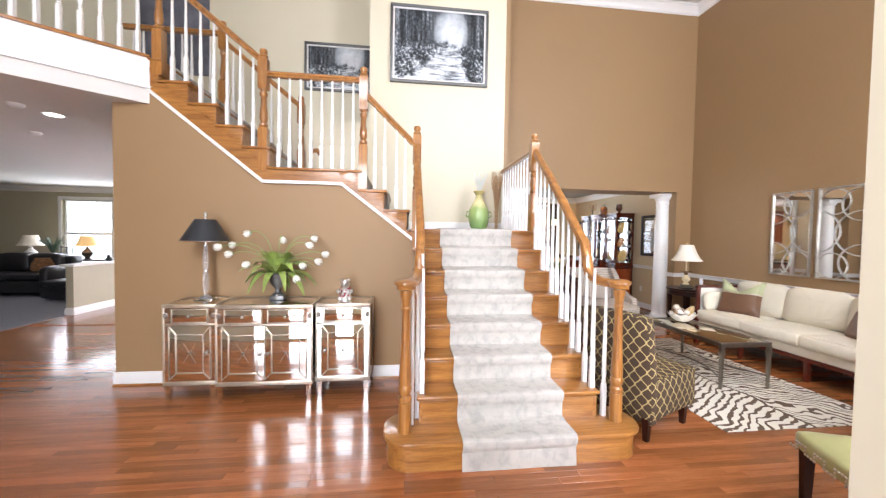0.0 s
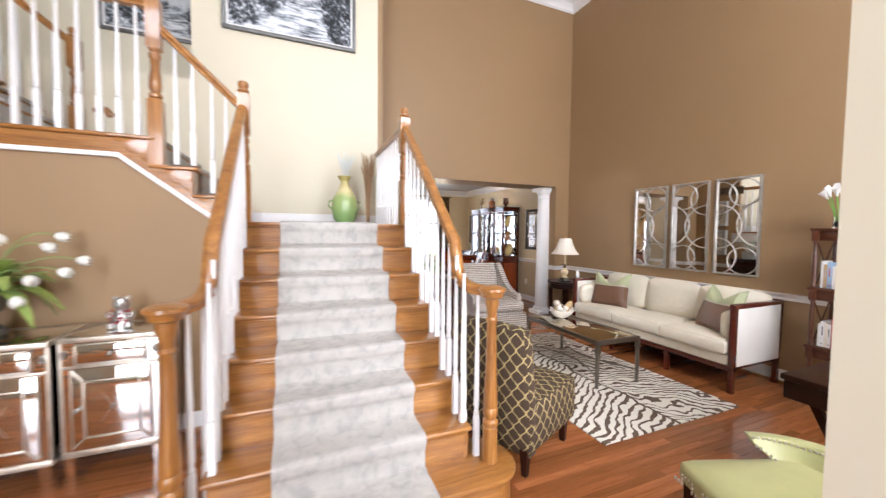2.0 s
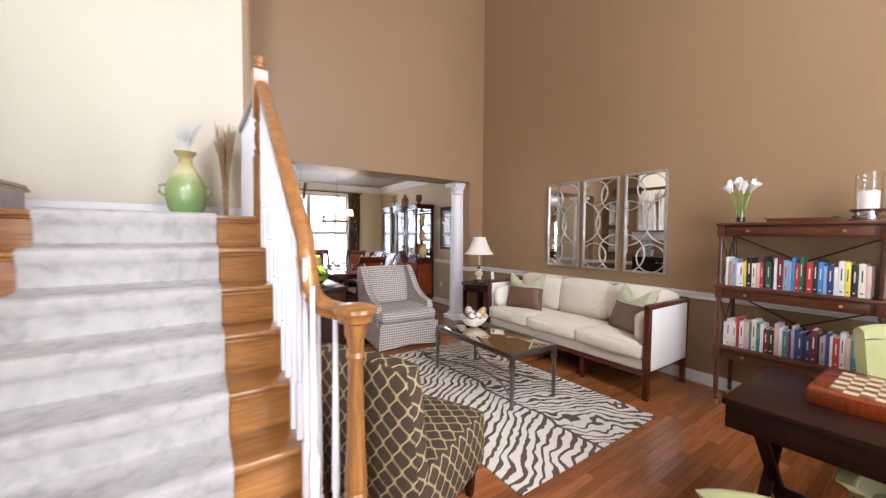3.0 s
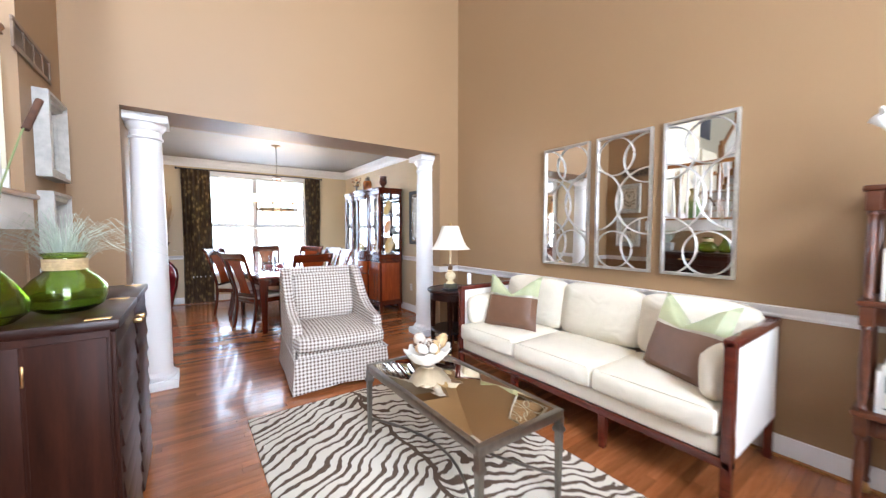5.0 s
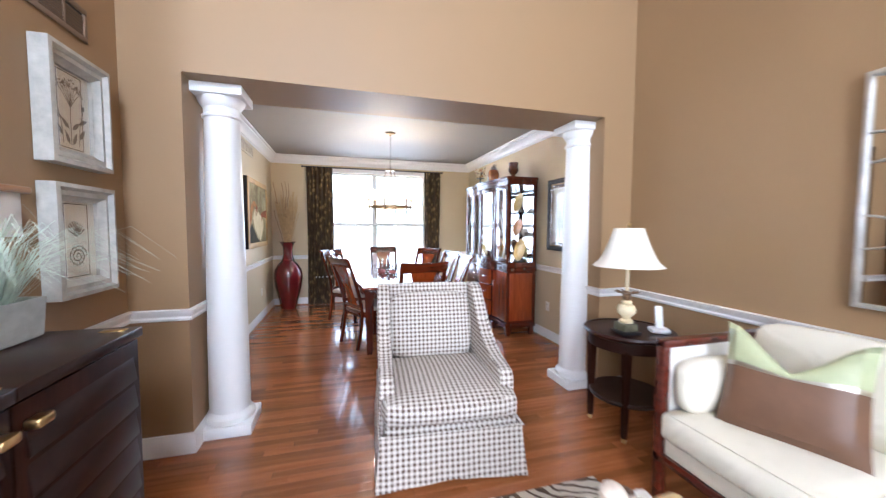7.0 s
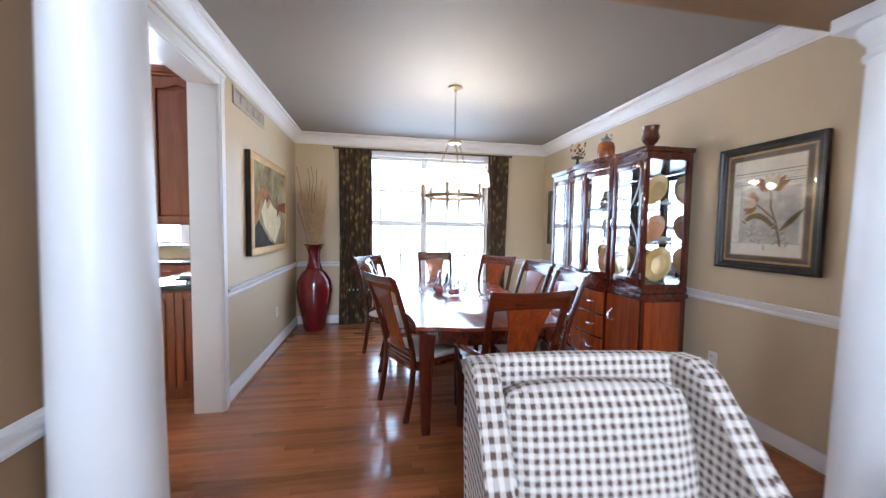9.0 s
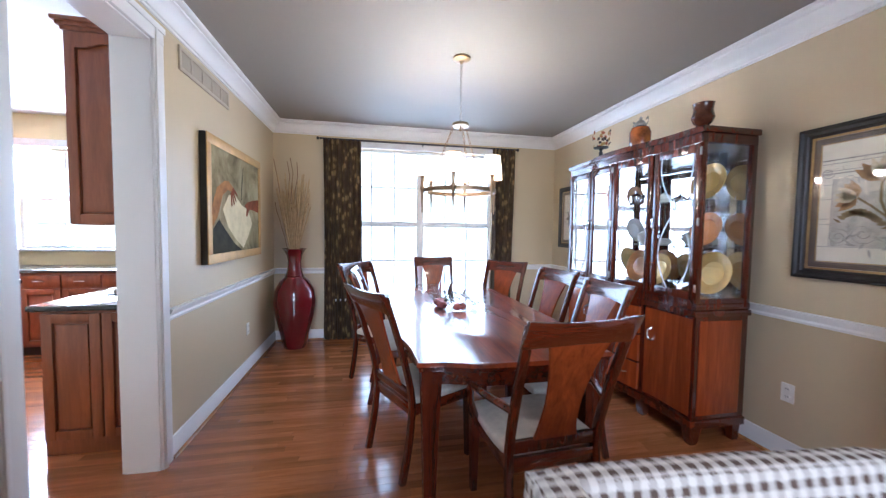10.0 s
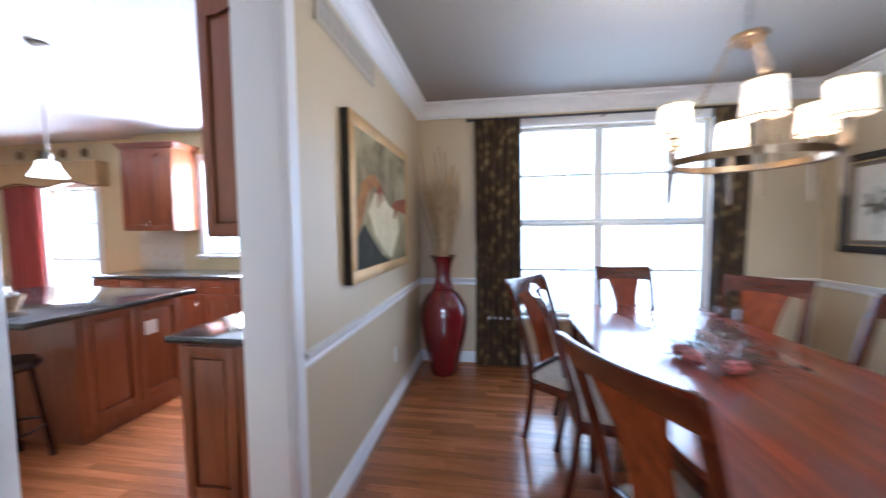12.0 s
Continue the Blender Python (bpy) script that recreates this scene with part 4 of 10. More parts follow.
# ---- living room ----
def sofa():
    s = thing("sofa", pose(4.78, 2.93, 0), "long ivory linen sofa with dark red mahogany frame", "sofa")
    D, L, H = 0.78, 2.11, 0.84
    bm = bmesh.new()
    box(0.0, 0.05, 0.0, L, 0.21, 0.255, 0.006, bm)
    box(0.02, D, 0.03, L - 0.03, 0.215, 0.25, 0.004, bm)
    part("base_rail", bm, REDWOOD, s)
    for y in (0.0, L - 0.05):
        part("arm_post", box(0.0, 0.05, y, y + 0.05, 0.0, H, 0.008), REDWOOD, s)
        part("arm_rail", box(0.0, D, y - 0.004, y + 0.054, H - 0.035, H + 0.006, 0.008), REDWOOD, s)
        bm = box(0.05, D - 0.03, y + 0.002, y + 0.048, 0.255, H - 0.035, 0.004)
        part("arm_panel", bm, STRIPE_IVORY, s, "striped ivory side panel")
        bm = sweep([(D - 0.03, y + 0.025, 0.0), (D - 0.035, y + 0.025, 0.18), (D - 0.012, y + 0.025, 0.5), (D + 0.0, y + 0.025, H)], [(-0.02, -0.022), (0.02, -0.022), (0.02, 0.022), (-0.02, 0.022)], up=Vector((1, 0, 0)))
        part("leg", bm, REDWOOD, s)
    for y in (0.66, L - 0.70):
        part("leg", square_turn([(0.018, 0), (0.024, 0.215)], m=pose(0.03, y, 0)), REDWOOD, s)
    part("back_rail", box(D - 0.045, D, 0.0, L, H - 0.035, H + 0.012, 0.008), REDWOOD, s)
    part("back_panel", box(D - 0.04, D - 0.01, 0.04, L - 0.04, 0.25, H - 0.035, 0.004), IVORY, s)
    part("deck", puff(0.012, D - 0.05, 0.055, L - 0.055, 0.25, 0.36, 0.02, 0.004), IVORY, s)
    w = (L - 0.12) / 3
    for i in range(3):
        y0 = 0.06 + i * w
        part("seat_cushion", puff(-0.03, D - 0.18, y0 + 0.003, y0 + w - 0.003, 0.35, 0.50, 0.035, 0.018), IVORY, s)
        bm = tube([(-0.03 + 0.012, y0 + 0.03, 0.495), (-0.03 + 0.012, y0 + w - 0.03, 0.495)], 0.004, 6)
        part("piping", bm, IVORY, s)
        m = pose(D - 0.12, y0 + w / 2, 0.69, 0, 10, 0)
        part("back_cushion", puff(-0.09, 0.07, -w / 2 + 0.004, w / 2 - 0.004, -0.21, 0.215, 0.055, 0.024), IVORY, s, m=m)
    for y in (0.055, L - 0.175):
        part("bolster", puff(0.05, 0.42, y, y + 0.12, 0.50, 0.75, 0.05, 0.015), IVORY, s, "small ivory arm bolster")
    return s


sofa()


def throw_pillow(x, y, z, tilt, turn, size=0.44):
    p = thing("throw_pillow", pose(x, y, z, 0, tilt, turn), "brown and sage satin throw pillow with sequin band", "pillow", "throw pillows on the sofa")
    N = 12

    def half(z0, z1, material, name):
        bm = bmesh.new()
        for s in (1, -1):
            rows = []
            for j in range(7):
                v = z0 + (z1 - z0) * j / 6
                row = []
                for i in range(N + 1):
                    u = -1 + 2 * i / N
                    q = 2 * v - 1
                    pin = 1 - 0.10 * (1 - u * u) * (q * q)
                    th = 0.075 * ((1 - u ** 4) * (1 - q ** 4)) ** 0.5
                    notch = 0.36 * max(0, q - 0.1) * max(0.0, 1 - abs(u) / 0.75)
                    row.append(bm.verts.new((s * th, u * size / 2 * (1 - 0.07 * (1 - q * q)), (v - notch) * size * pin)))
                rows.append(row)
            for a, b in zip(rows, rows[1:]):
                for i in range(N):
                    bm.faces.new((a[i], a[i + 1], b[i + 1], b[i]))
        bmesh.ops.remove_doubles(bm, verts=bm.verts, dist=0.0005)
        return part(name, bm, material, p)

    half(0.0, 0.58, SATIN_BROWN, "lower_cover")
    half(0.62, 1.0, SATIN_GREEN, "upper_cover")
    half(0.575, 0.625, NAIL, "sequin_band")
    return p


throw_pillow(5.01, 4.60, 0.495, 20, 22, 0.49)
throw_pillow(5.03, 3.29, 0.495, 22, -24, 0.50)


def coffee_table():
    X0, X1, Y0, Y1, Z = 3.655, 4.215, 3.455, 4.59, 0.475
    t = thing("coffee_table", pose(X0, Y0, 0.012), "bronze metal coffee table with mirrored glass top", "coffee table")
    w, l, h = X1 - X0, Y1 - Y0, Z - 0.012
    bm = bmesh.new()
    for a in ((0, w, 0, 0.032), (0, w, l - 0.032, l), (0, 0.032, 0.032, l - 0.032), (w - 0.032, w, 0.032, l - 0.032)):
        box(*a, h - 0.045, h, 0.004, bm)
    part("top_frame", bm, PEWTER, t)
    part("top", box(0.03, w - 0.03, 0.03, l - 0.03, h - 0.012, h - 0.002, 0.002), BRONZEGLASS, t, "bronze mirrored glass top")
    for x in (0.016, w - 0.016):
        for y in (0.016, l - 0.016):
            part("leg", square_turn([(0.010, 0), (0.011, 0.02), (0.015, h - 0.12), (0.022, h - 0.11), (0.022, h - 0.095), (0.016, h - 0.085), (0.018, h - 0.04)], m=pose(x, y, 0)), PEWTER, t)
    for s in (1, -1):
        pts = []
        for i in range(13):
            u = i / 12
            pts.append((w / 2 + s * (w / 2 - 0.016) * (1 - 0.75 * math.sin(math.pi * u)), 0.016 + (l - 0.032) * u, 0.11 + 0.01 * s))
        part("stretcher", tube(pts, 0.008, 8), PEWTER, t)
    return t


coffee_table()


def shell_bowl():
    b = thing("shell_bowl", pose(4.0, 4.36, 0.476), "white clam shell bowl full of seashells and pine cones", "shell bowl")
    SHELL = mat("white_shell", (0.78, 0.74, 0.66), 0.4, var=0.06, scale=20, bump=0.3, bscale=60)
    bm = bmesh.new()
    n, rows = 48, 8
    rings = []
    for j in range(rows):
        v = j / (rows - 1)
        ring = []
        for i in range(n):
            a = 2 * math.pi * i / n
            r = (0.05 + 0.12 * v ** 0.7) * (1 + 0.16 * math.cos(2 * a)) * (1 + 0.06 * v * math.cos(9 * a))
            ring.append(bm.verts.new((r * math.cos(a), r * math.sin(a), 0.012 + 0.09 * v ** 1.3 + 0.012 * v * math.cos(9 * a))))
        rings.append(ring)
    for a, c in zip(rings, rings[1:]):
        for i in range(n):
            bm.faces.new((a[i], a[(i + 1) % n], c[(i + 1) % n], c[i]))
    bm.faces.new(rings[0])
    ret = bmesh.ops.extrude_face_region(bm, geom=bm.faces[:])
    bmesh.ops.translate(bm, verts=[g for g in ret["geom"] if isinstance(g, bmesh.types.BMVert)], vec=(0, 0, -0.008))
    part("bowl", bm, SHELL, b)
    part("foot", lathe([(0.055, 0), (0.05, 0.012), (0.04, 0.018)], 20), SHELL, b)
    SAND = mat("sand_shell", (0.52, 0.36, 0.17), 0.5, var=0.3, scale=25, bump=0.4, bscale=80)
    UMBER = mat("brown_cone", (0.16, 0.085, 0.045), 0.7, var=0.3, scale=25, bump=0.4, bscale=80)
    PALE = mat("pale_striped_shell", (0.60, 0.50, 0.40), 0.4, var=0.15, scale=30, bump=0.2, bscale=80)

    def spiral(name, x, y, z, r, mt, turn):
        prof = []
        k = 14
        for i in range(k + 1):
            a = math.pi * i / k
            prof.append((max(0, r * math.sin(a) * (1 + 0.05 * (i % 2))), -r * 0.9 * math.cos(a)))
        part(name, lathe(prof, 16), mt, b, m=pose(x, y, z, turn, turn * 0.5, turn * 2))

    spiral("striped_shell", -0.05, 0.05, 0.16, 0.05, PALE, 25)
    bm = lathe([(0, -0.06), (0.03, -0.05), (0.048, 0), (0.03, 0.05), (0.012, 0.065), (0, 0.068)], 12)
    part("pear_shell", bm, SAND, b, m=pose(0.10, -0.03, 0.14, 20, 35, 0))
    rng = random.Random(3)
    for i in range(4):
        a = i * 1.6 + 0.5
        bm = bmesh.new()
        for j in range(26):
            h = j / 26
            ang = j * 2.4
            r = 0.036 * math.sin(math.pi * (0.15 + 0.8 * h))
            box(-0.007, 0.007, -0.002, 0.014, -0.002, 0.003, 0, bm, m=pose(r * math.cos(ang), r * math.sin(ang), 0.06 * h, 30, 0, math.degrees(ang) - 90))
        part("pine_cone", bm, UMBER, b, m=pose(0.075 * math.cos(a + 2.3), 0.07 * math.sin(a + 2.3), 0.10, rng.uniform(-50, 50), rng.uniform(-50, 50), 0))
    for i in range(20):
        a, r = rng.random() * 6.28, 0.03 + 0.085 * rng.random()
        spiral("seashell", r * math.cos(a), r * math.sin(a), 0.105 + 0.03 * rng.random(), 0.02 + 0.014 * rng.random(), (SHELL, SAND, PALE, SHELL)[i % 4], rng.uniform(-60, 60))
    b.scale = (0.84, 0.84, 1.0)
    return b


shell_bowl()


def zebra_rug():
    bm = bmesh.new()
    box(-0.775, 0.775, -1.235, 1.235, 0, 0.011, 0.004, bm)
    ob = part("zebra_rug", bm, ZEBRA, None, m=pose(3.80, 3.995, 0.0005, 0, 0, 0.0))
    return tagged(ob, "ivory wool rug with dark brown zebra stripes", "rug")


zebra_rug()


def houndstooth_chair():
    W, D = 0.80, 0.98
    c = thing("skirted_armchair", pose(3.795, 5.41, 0, 0, 0, -5), "brown and ivory houndstooth skirted armchair", "armchair")
    hw = W / 2
    cloth("seat_base", puff(-hw + 0.02, hw - 0.02, 0.02, D - 0.10, 0.05, 0.34, 0.02, 0.004), HOUNDSTOOTH, c)
    cloth("seat_cushion", puff(-hw + 0.02, hw - 0.02, -0.02, D - 0.24, 0.33, 0.475, 0.045, 0.022), HOUNDSTOOTH, c)
    m = pose(0, D - 0.20, 0.45, -14)
    cloth("back_cushion", puff(-hw + 0.10, hw - 0.10, -0.08, 0.05, 0.0, 0.46, 0.045, 0.02), HOUNDSTOOTH, c, m=m)
    m = pose(0, D - 0.12, 0.30, -9)
    cloth("backrest", puff(-hw, hw, -0.035, 0.055, 0.0, 0.68, 0.03, 0.006), HOUNDSTOOTH, c, m=m)
    for s in (1, -1):
        bm = bmesh.new()
        prof = [(0.14, 0.10), (0.12, 0.40), (0.115, 0.515), (0.14, 0.555), (0.20, 0.57), (0.30, 0.575), (0.42, 0.60), (0.54, 0.66), (0.64, 0.75), (0.72, 0.86), (0.80, 0.955), (0.86, 0.985), (0.955, 0.975), (0.93, 0.80), (0.87, 0.40), (0.86, 0.10)]
        x0, x1 = (hw - 0.085, hw) if s > 0 else (-hw, -hw + 0.085)
        t = bmesh.new()
        a = [t.verts.new((x0, y, z)) for y, z in prof]
        b = [t.verts.new((x1, y, z)) for y, z in prof]
        t.faces.new(a)
        t.faces.new(b[::-1])
        for i in range(len(prof)):
            j = (i + 1) % len(prof)
            t.faces.new((a[i], a[j], b[j], b[i]))
        bmesh.ops.bevel(t, geom=[e for e in t.edges if abs(e.verts[0].co.x - e.verts[1].co.x) < 1e-5], offset=0.016, segments=3, affect="EDGES", profile=0.5)
        merge(bm, t)
        cloth("arm", bm, HOUNDSTOOTH, c)
    bm = bmesh.new()
    per = [(-hw, -0.01), (hw, -0.01), (hw, D - 0.06), (-hw, D - 0.06)]
    pts = []
    for k in range(4):
        (xa, ya), (xb, yb) = per[k], per[(k + 1) % 4]
        for i in range(12):
            pts.append((xa + (xb - xa) * i / 12, ya + (yb - ya) * i / 12))
    cx, cy = 0, D / 2 - 0.03
    rows = []
    for z, o in ((0.30, 0.0), (0.22, 0.006), (0.12, 0.016), (0.012, 0.028)):
        row = []
        for i, (x, y) in enumerate(pts):
            k = 1 + o / 0.4 + (0.006 * math.sin(i * 2.1) if z < 0.2 else 0)
            arch = 0.035 * (1 - abs((i % 12) - 6) / 6) if z < 0.05 else 0
            row.append(bm.verts.new((cx + (x - cx) * k, cy + (y - cy) * k, z + arch)))
        rows.append(row)
    N = len(pts)
    for a, b in zip(rows, rows[1:]):
        for i in range(N):
            bm.faces.new((a[i], a[(i + 1) % N], b[(i + 1) % N], b[i]))
    ret = bmesh.ops.extrude_face_region(bm, geom=bm.faces[:])
    for g in ret["geom"]:
        if isinstance(g, bmesh.types.BMVert):
            g.co.x, g.co.y = cx + (g.co.x - cx) * 0.985, cy + (g.co.y - cy) * 0.985
    cloth("skirt", bm, HOUNDSTOOTH, c)
    bm = tube([(-hw - 0.004, -0.014, 0.30), (hw + 0.004, -0.014, 0.30), (hw + 0.004, D - 0.06, 0.30), (-hw - 0.004, D - 0.06, 0.30)], 0.006, 6, closed=True)
    cloth("piping", bm, HOUNDSTOOTH, c)
    return c


houndstooth_chair()


def trellis_chair():
    c = thing("slipper_chair", pose(2.30, 2.67, 0, 0, 0, 24.7), "brown slipper chair with cream trellis pattern", "chair")
    W, D = 0.60, 0.62
    cloth("seat", puff(0.0, D + 0.02, -0.03, W - 0.03, 0.16, 0.47, 0.03, 0.012), TRELLIS, c)
    m = pose(0.02, 0, 0.40, 0, -7, 0)
    cloth("backrest", puff(-0.05, 0.06, -0.02, W - 0.04, -0.28, 0.53, 0.035, 0.012), TRELLIS, c, m=m)
    for x in (0.03, D - 0.06):
        for y in (0.03, W - 0.09):
            part("leg", square_turn([(0.017, 0), (0.026, 0.17)], m=pose(x, y, 0)), MAHOG_Z, c)
    return c


trellis_chair()


def end_table():
    t = thing("end_table", pose(5.16, 5.62, 0), "dark mahogany round end table with lower shelf", "end table")
    part("tabletop", lathe([(0, 0.675), (0.265, 0.675), (0.29, 0.685), (0.296, 0.70), (0.29, 0.712), (0.275, 0.712), (0.27, 0.706), (0, 0.706)], 40), MAHOG, t)
    part("apron", lathe([(0.24, 0.60), (0.262, 0.60), (0.262, 0.675), (0.24, 0.675)], 36), MAHOG, t)
    part("shelf", lathe([(0, 0.235), (0.24, 0.235), (0.25, 0.25), (0.24, 0.265), (0, 0.265)], 36), MAHOG, t)
    for i in range(4):
        a = radians(45 + 90 * i)
        part("leg", square_turn([(0.014, 0.03), (0.016, 0.10), (0.024, 0.62)], m=pose(0.235 * math.cos(a), 0.235 * math.sin(a), 0)), MAHOG_Z, t)
        part("foot", lathe([(0.012, 0), (0.017, 0.012), (0.012, 0.03)], 10, m=pose(0.235 * math.cos(a), 0.235 * math.sin(a), 0)), BRASS, t, "brass foot cap")
    return t


end_table()


def bell_shade(r0, r1, h, n=8):
    """A panelled bell shade, open at both ends."""
    bm = bmesh.new()
    rings = []
    for j in range(9):
        v = j / 8
        r = r0 + (r1 - r0) * (v ** 0.62)
        rings.append([bm.verts.new((r * math.cos(2 * math.pi * i / 32) * (1 + 0.012 * math.cos(n * 2 * math.pi * i / 32)), r * math.sin(2 * math.pi * i / 32) * (1 + 0.012 * math.cos(n * 2 * math.pi * i / 32)), h * v)) for i in range(32)])
    for a, b in zip(rings, rings[1:]):
        for i in range(32):
            bm.faces.new((a[i], a[(i + 1) % 32], b[(i + 1) % 32], b[i]))
    ret = bmesh.ops.extrude_face_region(bm, geom=bm.faces[:])
    for g in ret["geom"]:
        if isinstance(g, bmesh.types.BMVert):
            g.co.x *= 0.985
            g.co.y *= 0.985
    return bm


def pineapple_lamp():
    l = thing("table_lamp", pose(5.06, 5.54, 0.708), "cream bell shade lamp with painted pineapple base", "table lamp")
    CREAMPAINT = mat("cream_ceramic", (0.70, 0.58, 0.36), 0.4, var=0.12, scale=30)
    DARKGREEN = mat("antiqued_base", (0.10, 0.095, 0.06), 0.4, var=0.3, scale=20)
    part("base", box(-0.07, 0.07, -0.07, 0.07, 0, 0.022, 0.006), BLACK, l)
    part("plinth", box(-0.055, 0.055, -0.055, 0.055, 0.022, 0.075, 0.008), DARKGREEN, l)
    part("body", lathe([(0.045, 0.075), (0.045, 0.09), (0.025, 0.10), (0.03, 0.115), (0.055, 0.14), (0.06, 0.165), (0.05, 0.19), (0.03, 0.20), (0.036, 0.215), (0.02, 0.23)], 24), CREAMPAINT, l)
    bm = bmesh.new()
    for i in range(10):
        a = i * 36
        tube([(0, 0, 0.235), (0.03, 0, 0.275), (0.075, 0, 0.285)], 0.005, 5, bm)
        bmesh.ops.rotate(bm, verts=bm.verts[:], cent=(0, 0, 0), matrix=Matrix.Rotation(radians(36), 3, "Z"))
    lathe([(0.022, 0.225), (0.03, 0.25), (0.016, 0.29)], 12, bm)
    part("leaf_crown", bm, mat("bronze_leaves", (0.16, 0.09, 0.04), 0.5, 0.4, var=0.3), l)
    part("stem", lathe([(0.011, 0.28), (0.011, 0.46)], 12), CREAMPAINT, l)
    part("shade", bell_shade(0.218, 0.09, 0.255), SHADE, l, "cream fabric bell shade", m=pose(0, 0, 0.455))
    part("finial", lathe([(0.004, 0.44), (0.004, 0.71), (0.012, 0.72), (0.014, 0.735), (0, 0.75)], 10), BRASS, l)
    return l


pineapple_lamp()


def phone():
    p = thing("cordless_phone", pose(5.30, 5.50, 0.708, 0, 0, 150), "white cordless phone standing in its cradle", "phone")
    PW = mat("white_plastic", (0.75, 0.75, 0.74), 0.35, var=0.02)
    part("cradle", box(-0.06, 0.06, -0.05, 0.06, 0, 0.03, 0.012), PW, p)
    part("handset", box(-0.024, 0.024, -0.012, 0.012, 0, 0.16, 0.009, m=pose(0, 0.01, 0.02, 14)), PW, p)
    part("display", box(-0.016, 0.016, -0.0135, -0.0115, 0.10, 0.135, 0.001, m=pose(0, 0.01, 0.02, 14)), BLACK, p)
    return p


phone()


def column(x, y):
    c = thing("column", pose(x, y, 0), "white painted round wooden column on square plinth", "column", "columns of the dining opening")
    part("plinth", box(-0.165, 0.165, -0.165, 0.165, 0, 0.075, 0.005), WHITE, c)
    part("base", lathe([(0.15, 0.075), (0.158, 0.09), (0.155, 0.115), (0.138, 0.13), (0.13, 0.145)], 40), WHITE, c)
    part("shaft", lathe([(0.128, 0.145), (0.126, 0.6), (0.118, 1.3), (0.108, 2.02), (0.106, 2.13)], 40), WHITE, c)
    part("necking", lathe([(0.106, 2.13), (0.118, 2.137), (0.12, 2.15), (0.108, 2.158), (0.108, 2.20), (0.118, 2.21), (0.135, 2.235), (0.142, 2.262)], 40), WHITE, c)
    part("capital", box(-0.158, 0.158, -0.158, 0.158, 2.262, 2.327, 0.006), WHITE, c)
    return c


column(2.445, 6.37)
column(5.265, 6.37)


def ring_mirror(y0, y1, flip):
    m = thing("wall_mirror", pose(XR - 0.002, (y0 + y1) / 2, 1.045), "tall mirror with silver frame and interlaced rings", "mirror", "silver ring mirrors")
    w, h = (y1 - y0), 1.10
    part("glass", box(-0.012, -0.006, -w / 2 + 0.01, w / 2 - 0.01, 0.01, h - 0.01), MIRROR, m, "clear mirror glass")
    bm = bmesh.new()
    e = 0.021
    for a, b, c, d in ((-w / 2, -w / 2 + e, 0, h), (w / 2 - e, w / 2, 0, h), (-w / 2 + e, w / 2 - e, 0, e), (-w / 2 + e, w / 2 - e, h - e, h)):
        box(-0.032, 0.0, a, b, c, d, 0.004, bm)
    part("frame", bm, SILVER, m)

    def arc(cy, cz, r, a0, a1, k=26):
        pts = []
        for i in range(k + 1):
            a = radians(a0 + (a1 - a0) * i / k)
            yy, zz = cy + r * math.cos(a), cz + r * math.sin(a)
            if abs(yy) < w / 2 - 0.012 and 0.012 < zz < h - 0.012:
                pts.append((-0.021, yy * flip, zz))
            else:
                if len(pts) > 1:
                    part("ring", tube(pts, 0.0058, 6), SILVER, m)
                pts = []
        if len(pts) > 1:
            part("ring", tube(pts, 0.0058, 6), SILVER, m)

    for cy, cz, r in ((0.14 * w, 0.84 * h, 0.33 * w), (0.15 * w, 0.15 * h, 0.33 * w), (-0.43 * w, 0.80 * h, 0.41 * w), (0.56 * w, 0.52 * h, 0.56 * w), (-0.45 * w, 0.50 * h, 0.56 * w), (-0.46 * w, 0.19 * h, 0.47 * w)):
        arc(cy, cz, r, 0, 360, 40)
    return m


ring_mirror(4.205, 4.688, -1)
ring_mirror(3.685, 4.142, 1)
ring_mirror(3.163, 3.613, -1)


# ---- wall of the stair: framed botanical prints and the return air grille ----
PAPER = mat("print_paper", (0.74, 0.70, 0.58), 0.7, var=0.06, scale=12, bump=0.05)
INK = mat("sepia_ink", (0.11, 0.09, 0.06), 0.8, var=0.25, scale=30)
SAGEINK = mat("sage_ink", (0.28, 0.31, 0.22), 0.8, var=0.2, scale=30)
WASHED = mat("washed_white_frame", (0.44, 0.43, 0.385), 0.5, var=0.18, scale=16, bump=0.4, bscale=60)


def print_frame(name, m, w, h, label, group="", fw=0.085, frame_mat=None, mat_board=True, depth=0.045):
    f = thing(name, m, label, "framed picture", group)
    bm = bmesh.new()
    sec = [(0, 0), (0, depth), (fw * 0.25, depth * 1.05), (fw * 0.4, depth * 0.75), (fw * 0.7, depth * 0.8), (fw * 0.85, depth * 0.5), (fw, depth * 0.4), (fw, 0)]
    n = len(sec)
    rings = []
    for sx, sz in ((-1, -1), (1, -1), (1, 1), (-1, 1)):
        rings.append([bm.verts.new((sx * (w / 2 - a), -b, sz * (h / 2 - a))) for a, b in sec])
    for k in range(4):
        r0, r1 = rings[k], rings[(k + 1) % 4]
        for i in range(n - 1):
            bm.faces.new((r0[i], r1[i], r1[i + 1], r0[i + 1]))
    part("frame", bm, frame_mat or WASHED, f)
    iw, ih = w - 2 * fw, h - 2 * fw
    part("backing", box(-iw / 2 - 0.004, iw / 2 + 0.004, -0.012, 0, -ih / 2 - 0.004, ih / 2 + 0.004), PAPER, f)
    return f, iw, ih


def stroke(bm, pts, r=0.0022, y=-0.0135):
    sweep([(x, y, z) for x, z in pts], [(-r, 0), (r, 0), (r, 0.0008), (-r, 0.0008)], bm, up=Vector((0, 1, 0)))


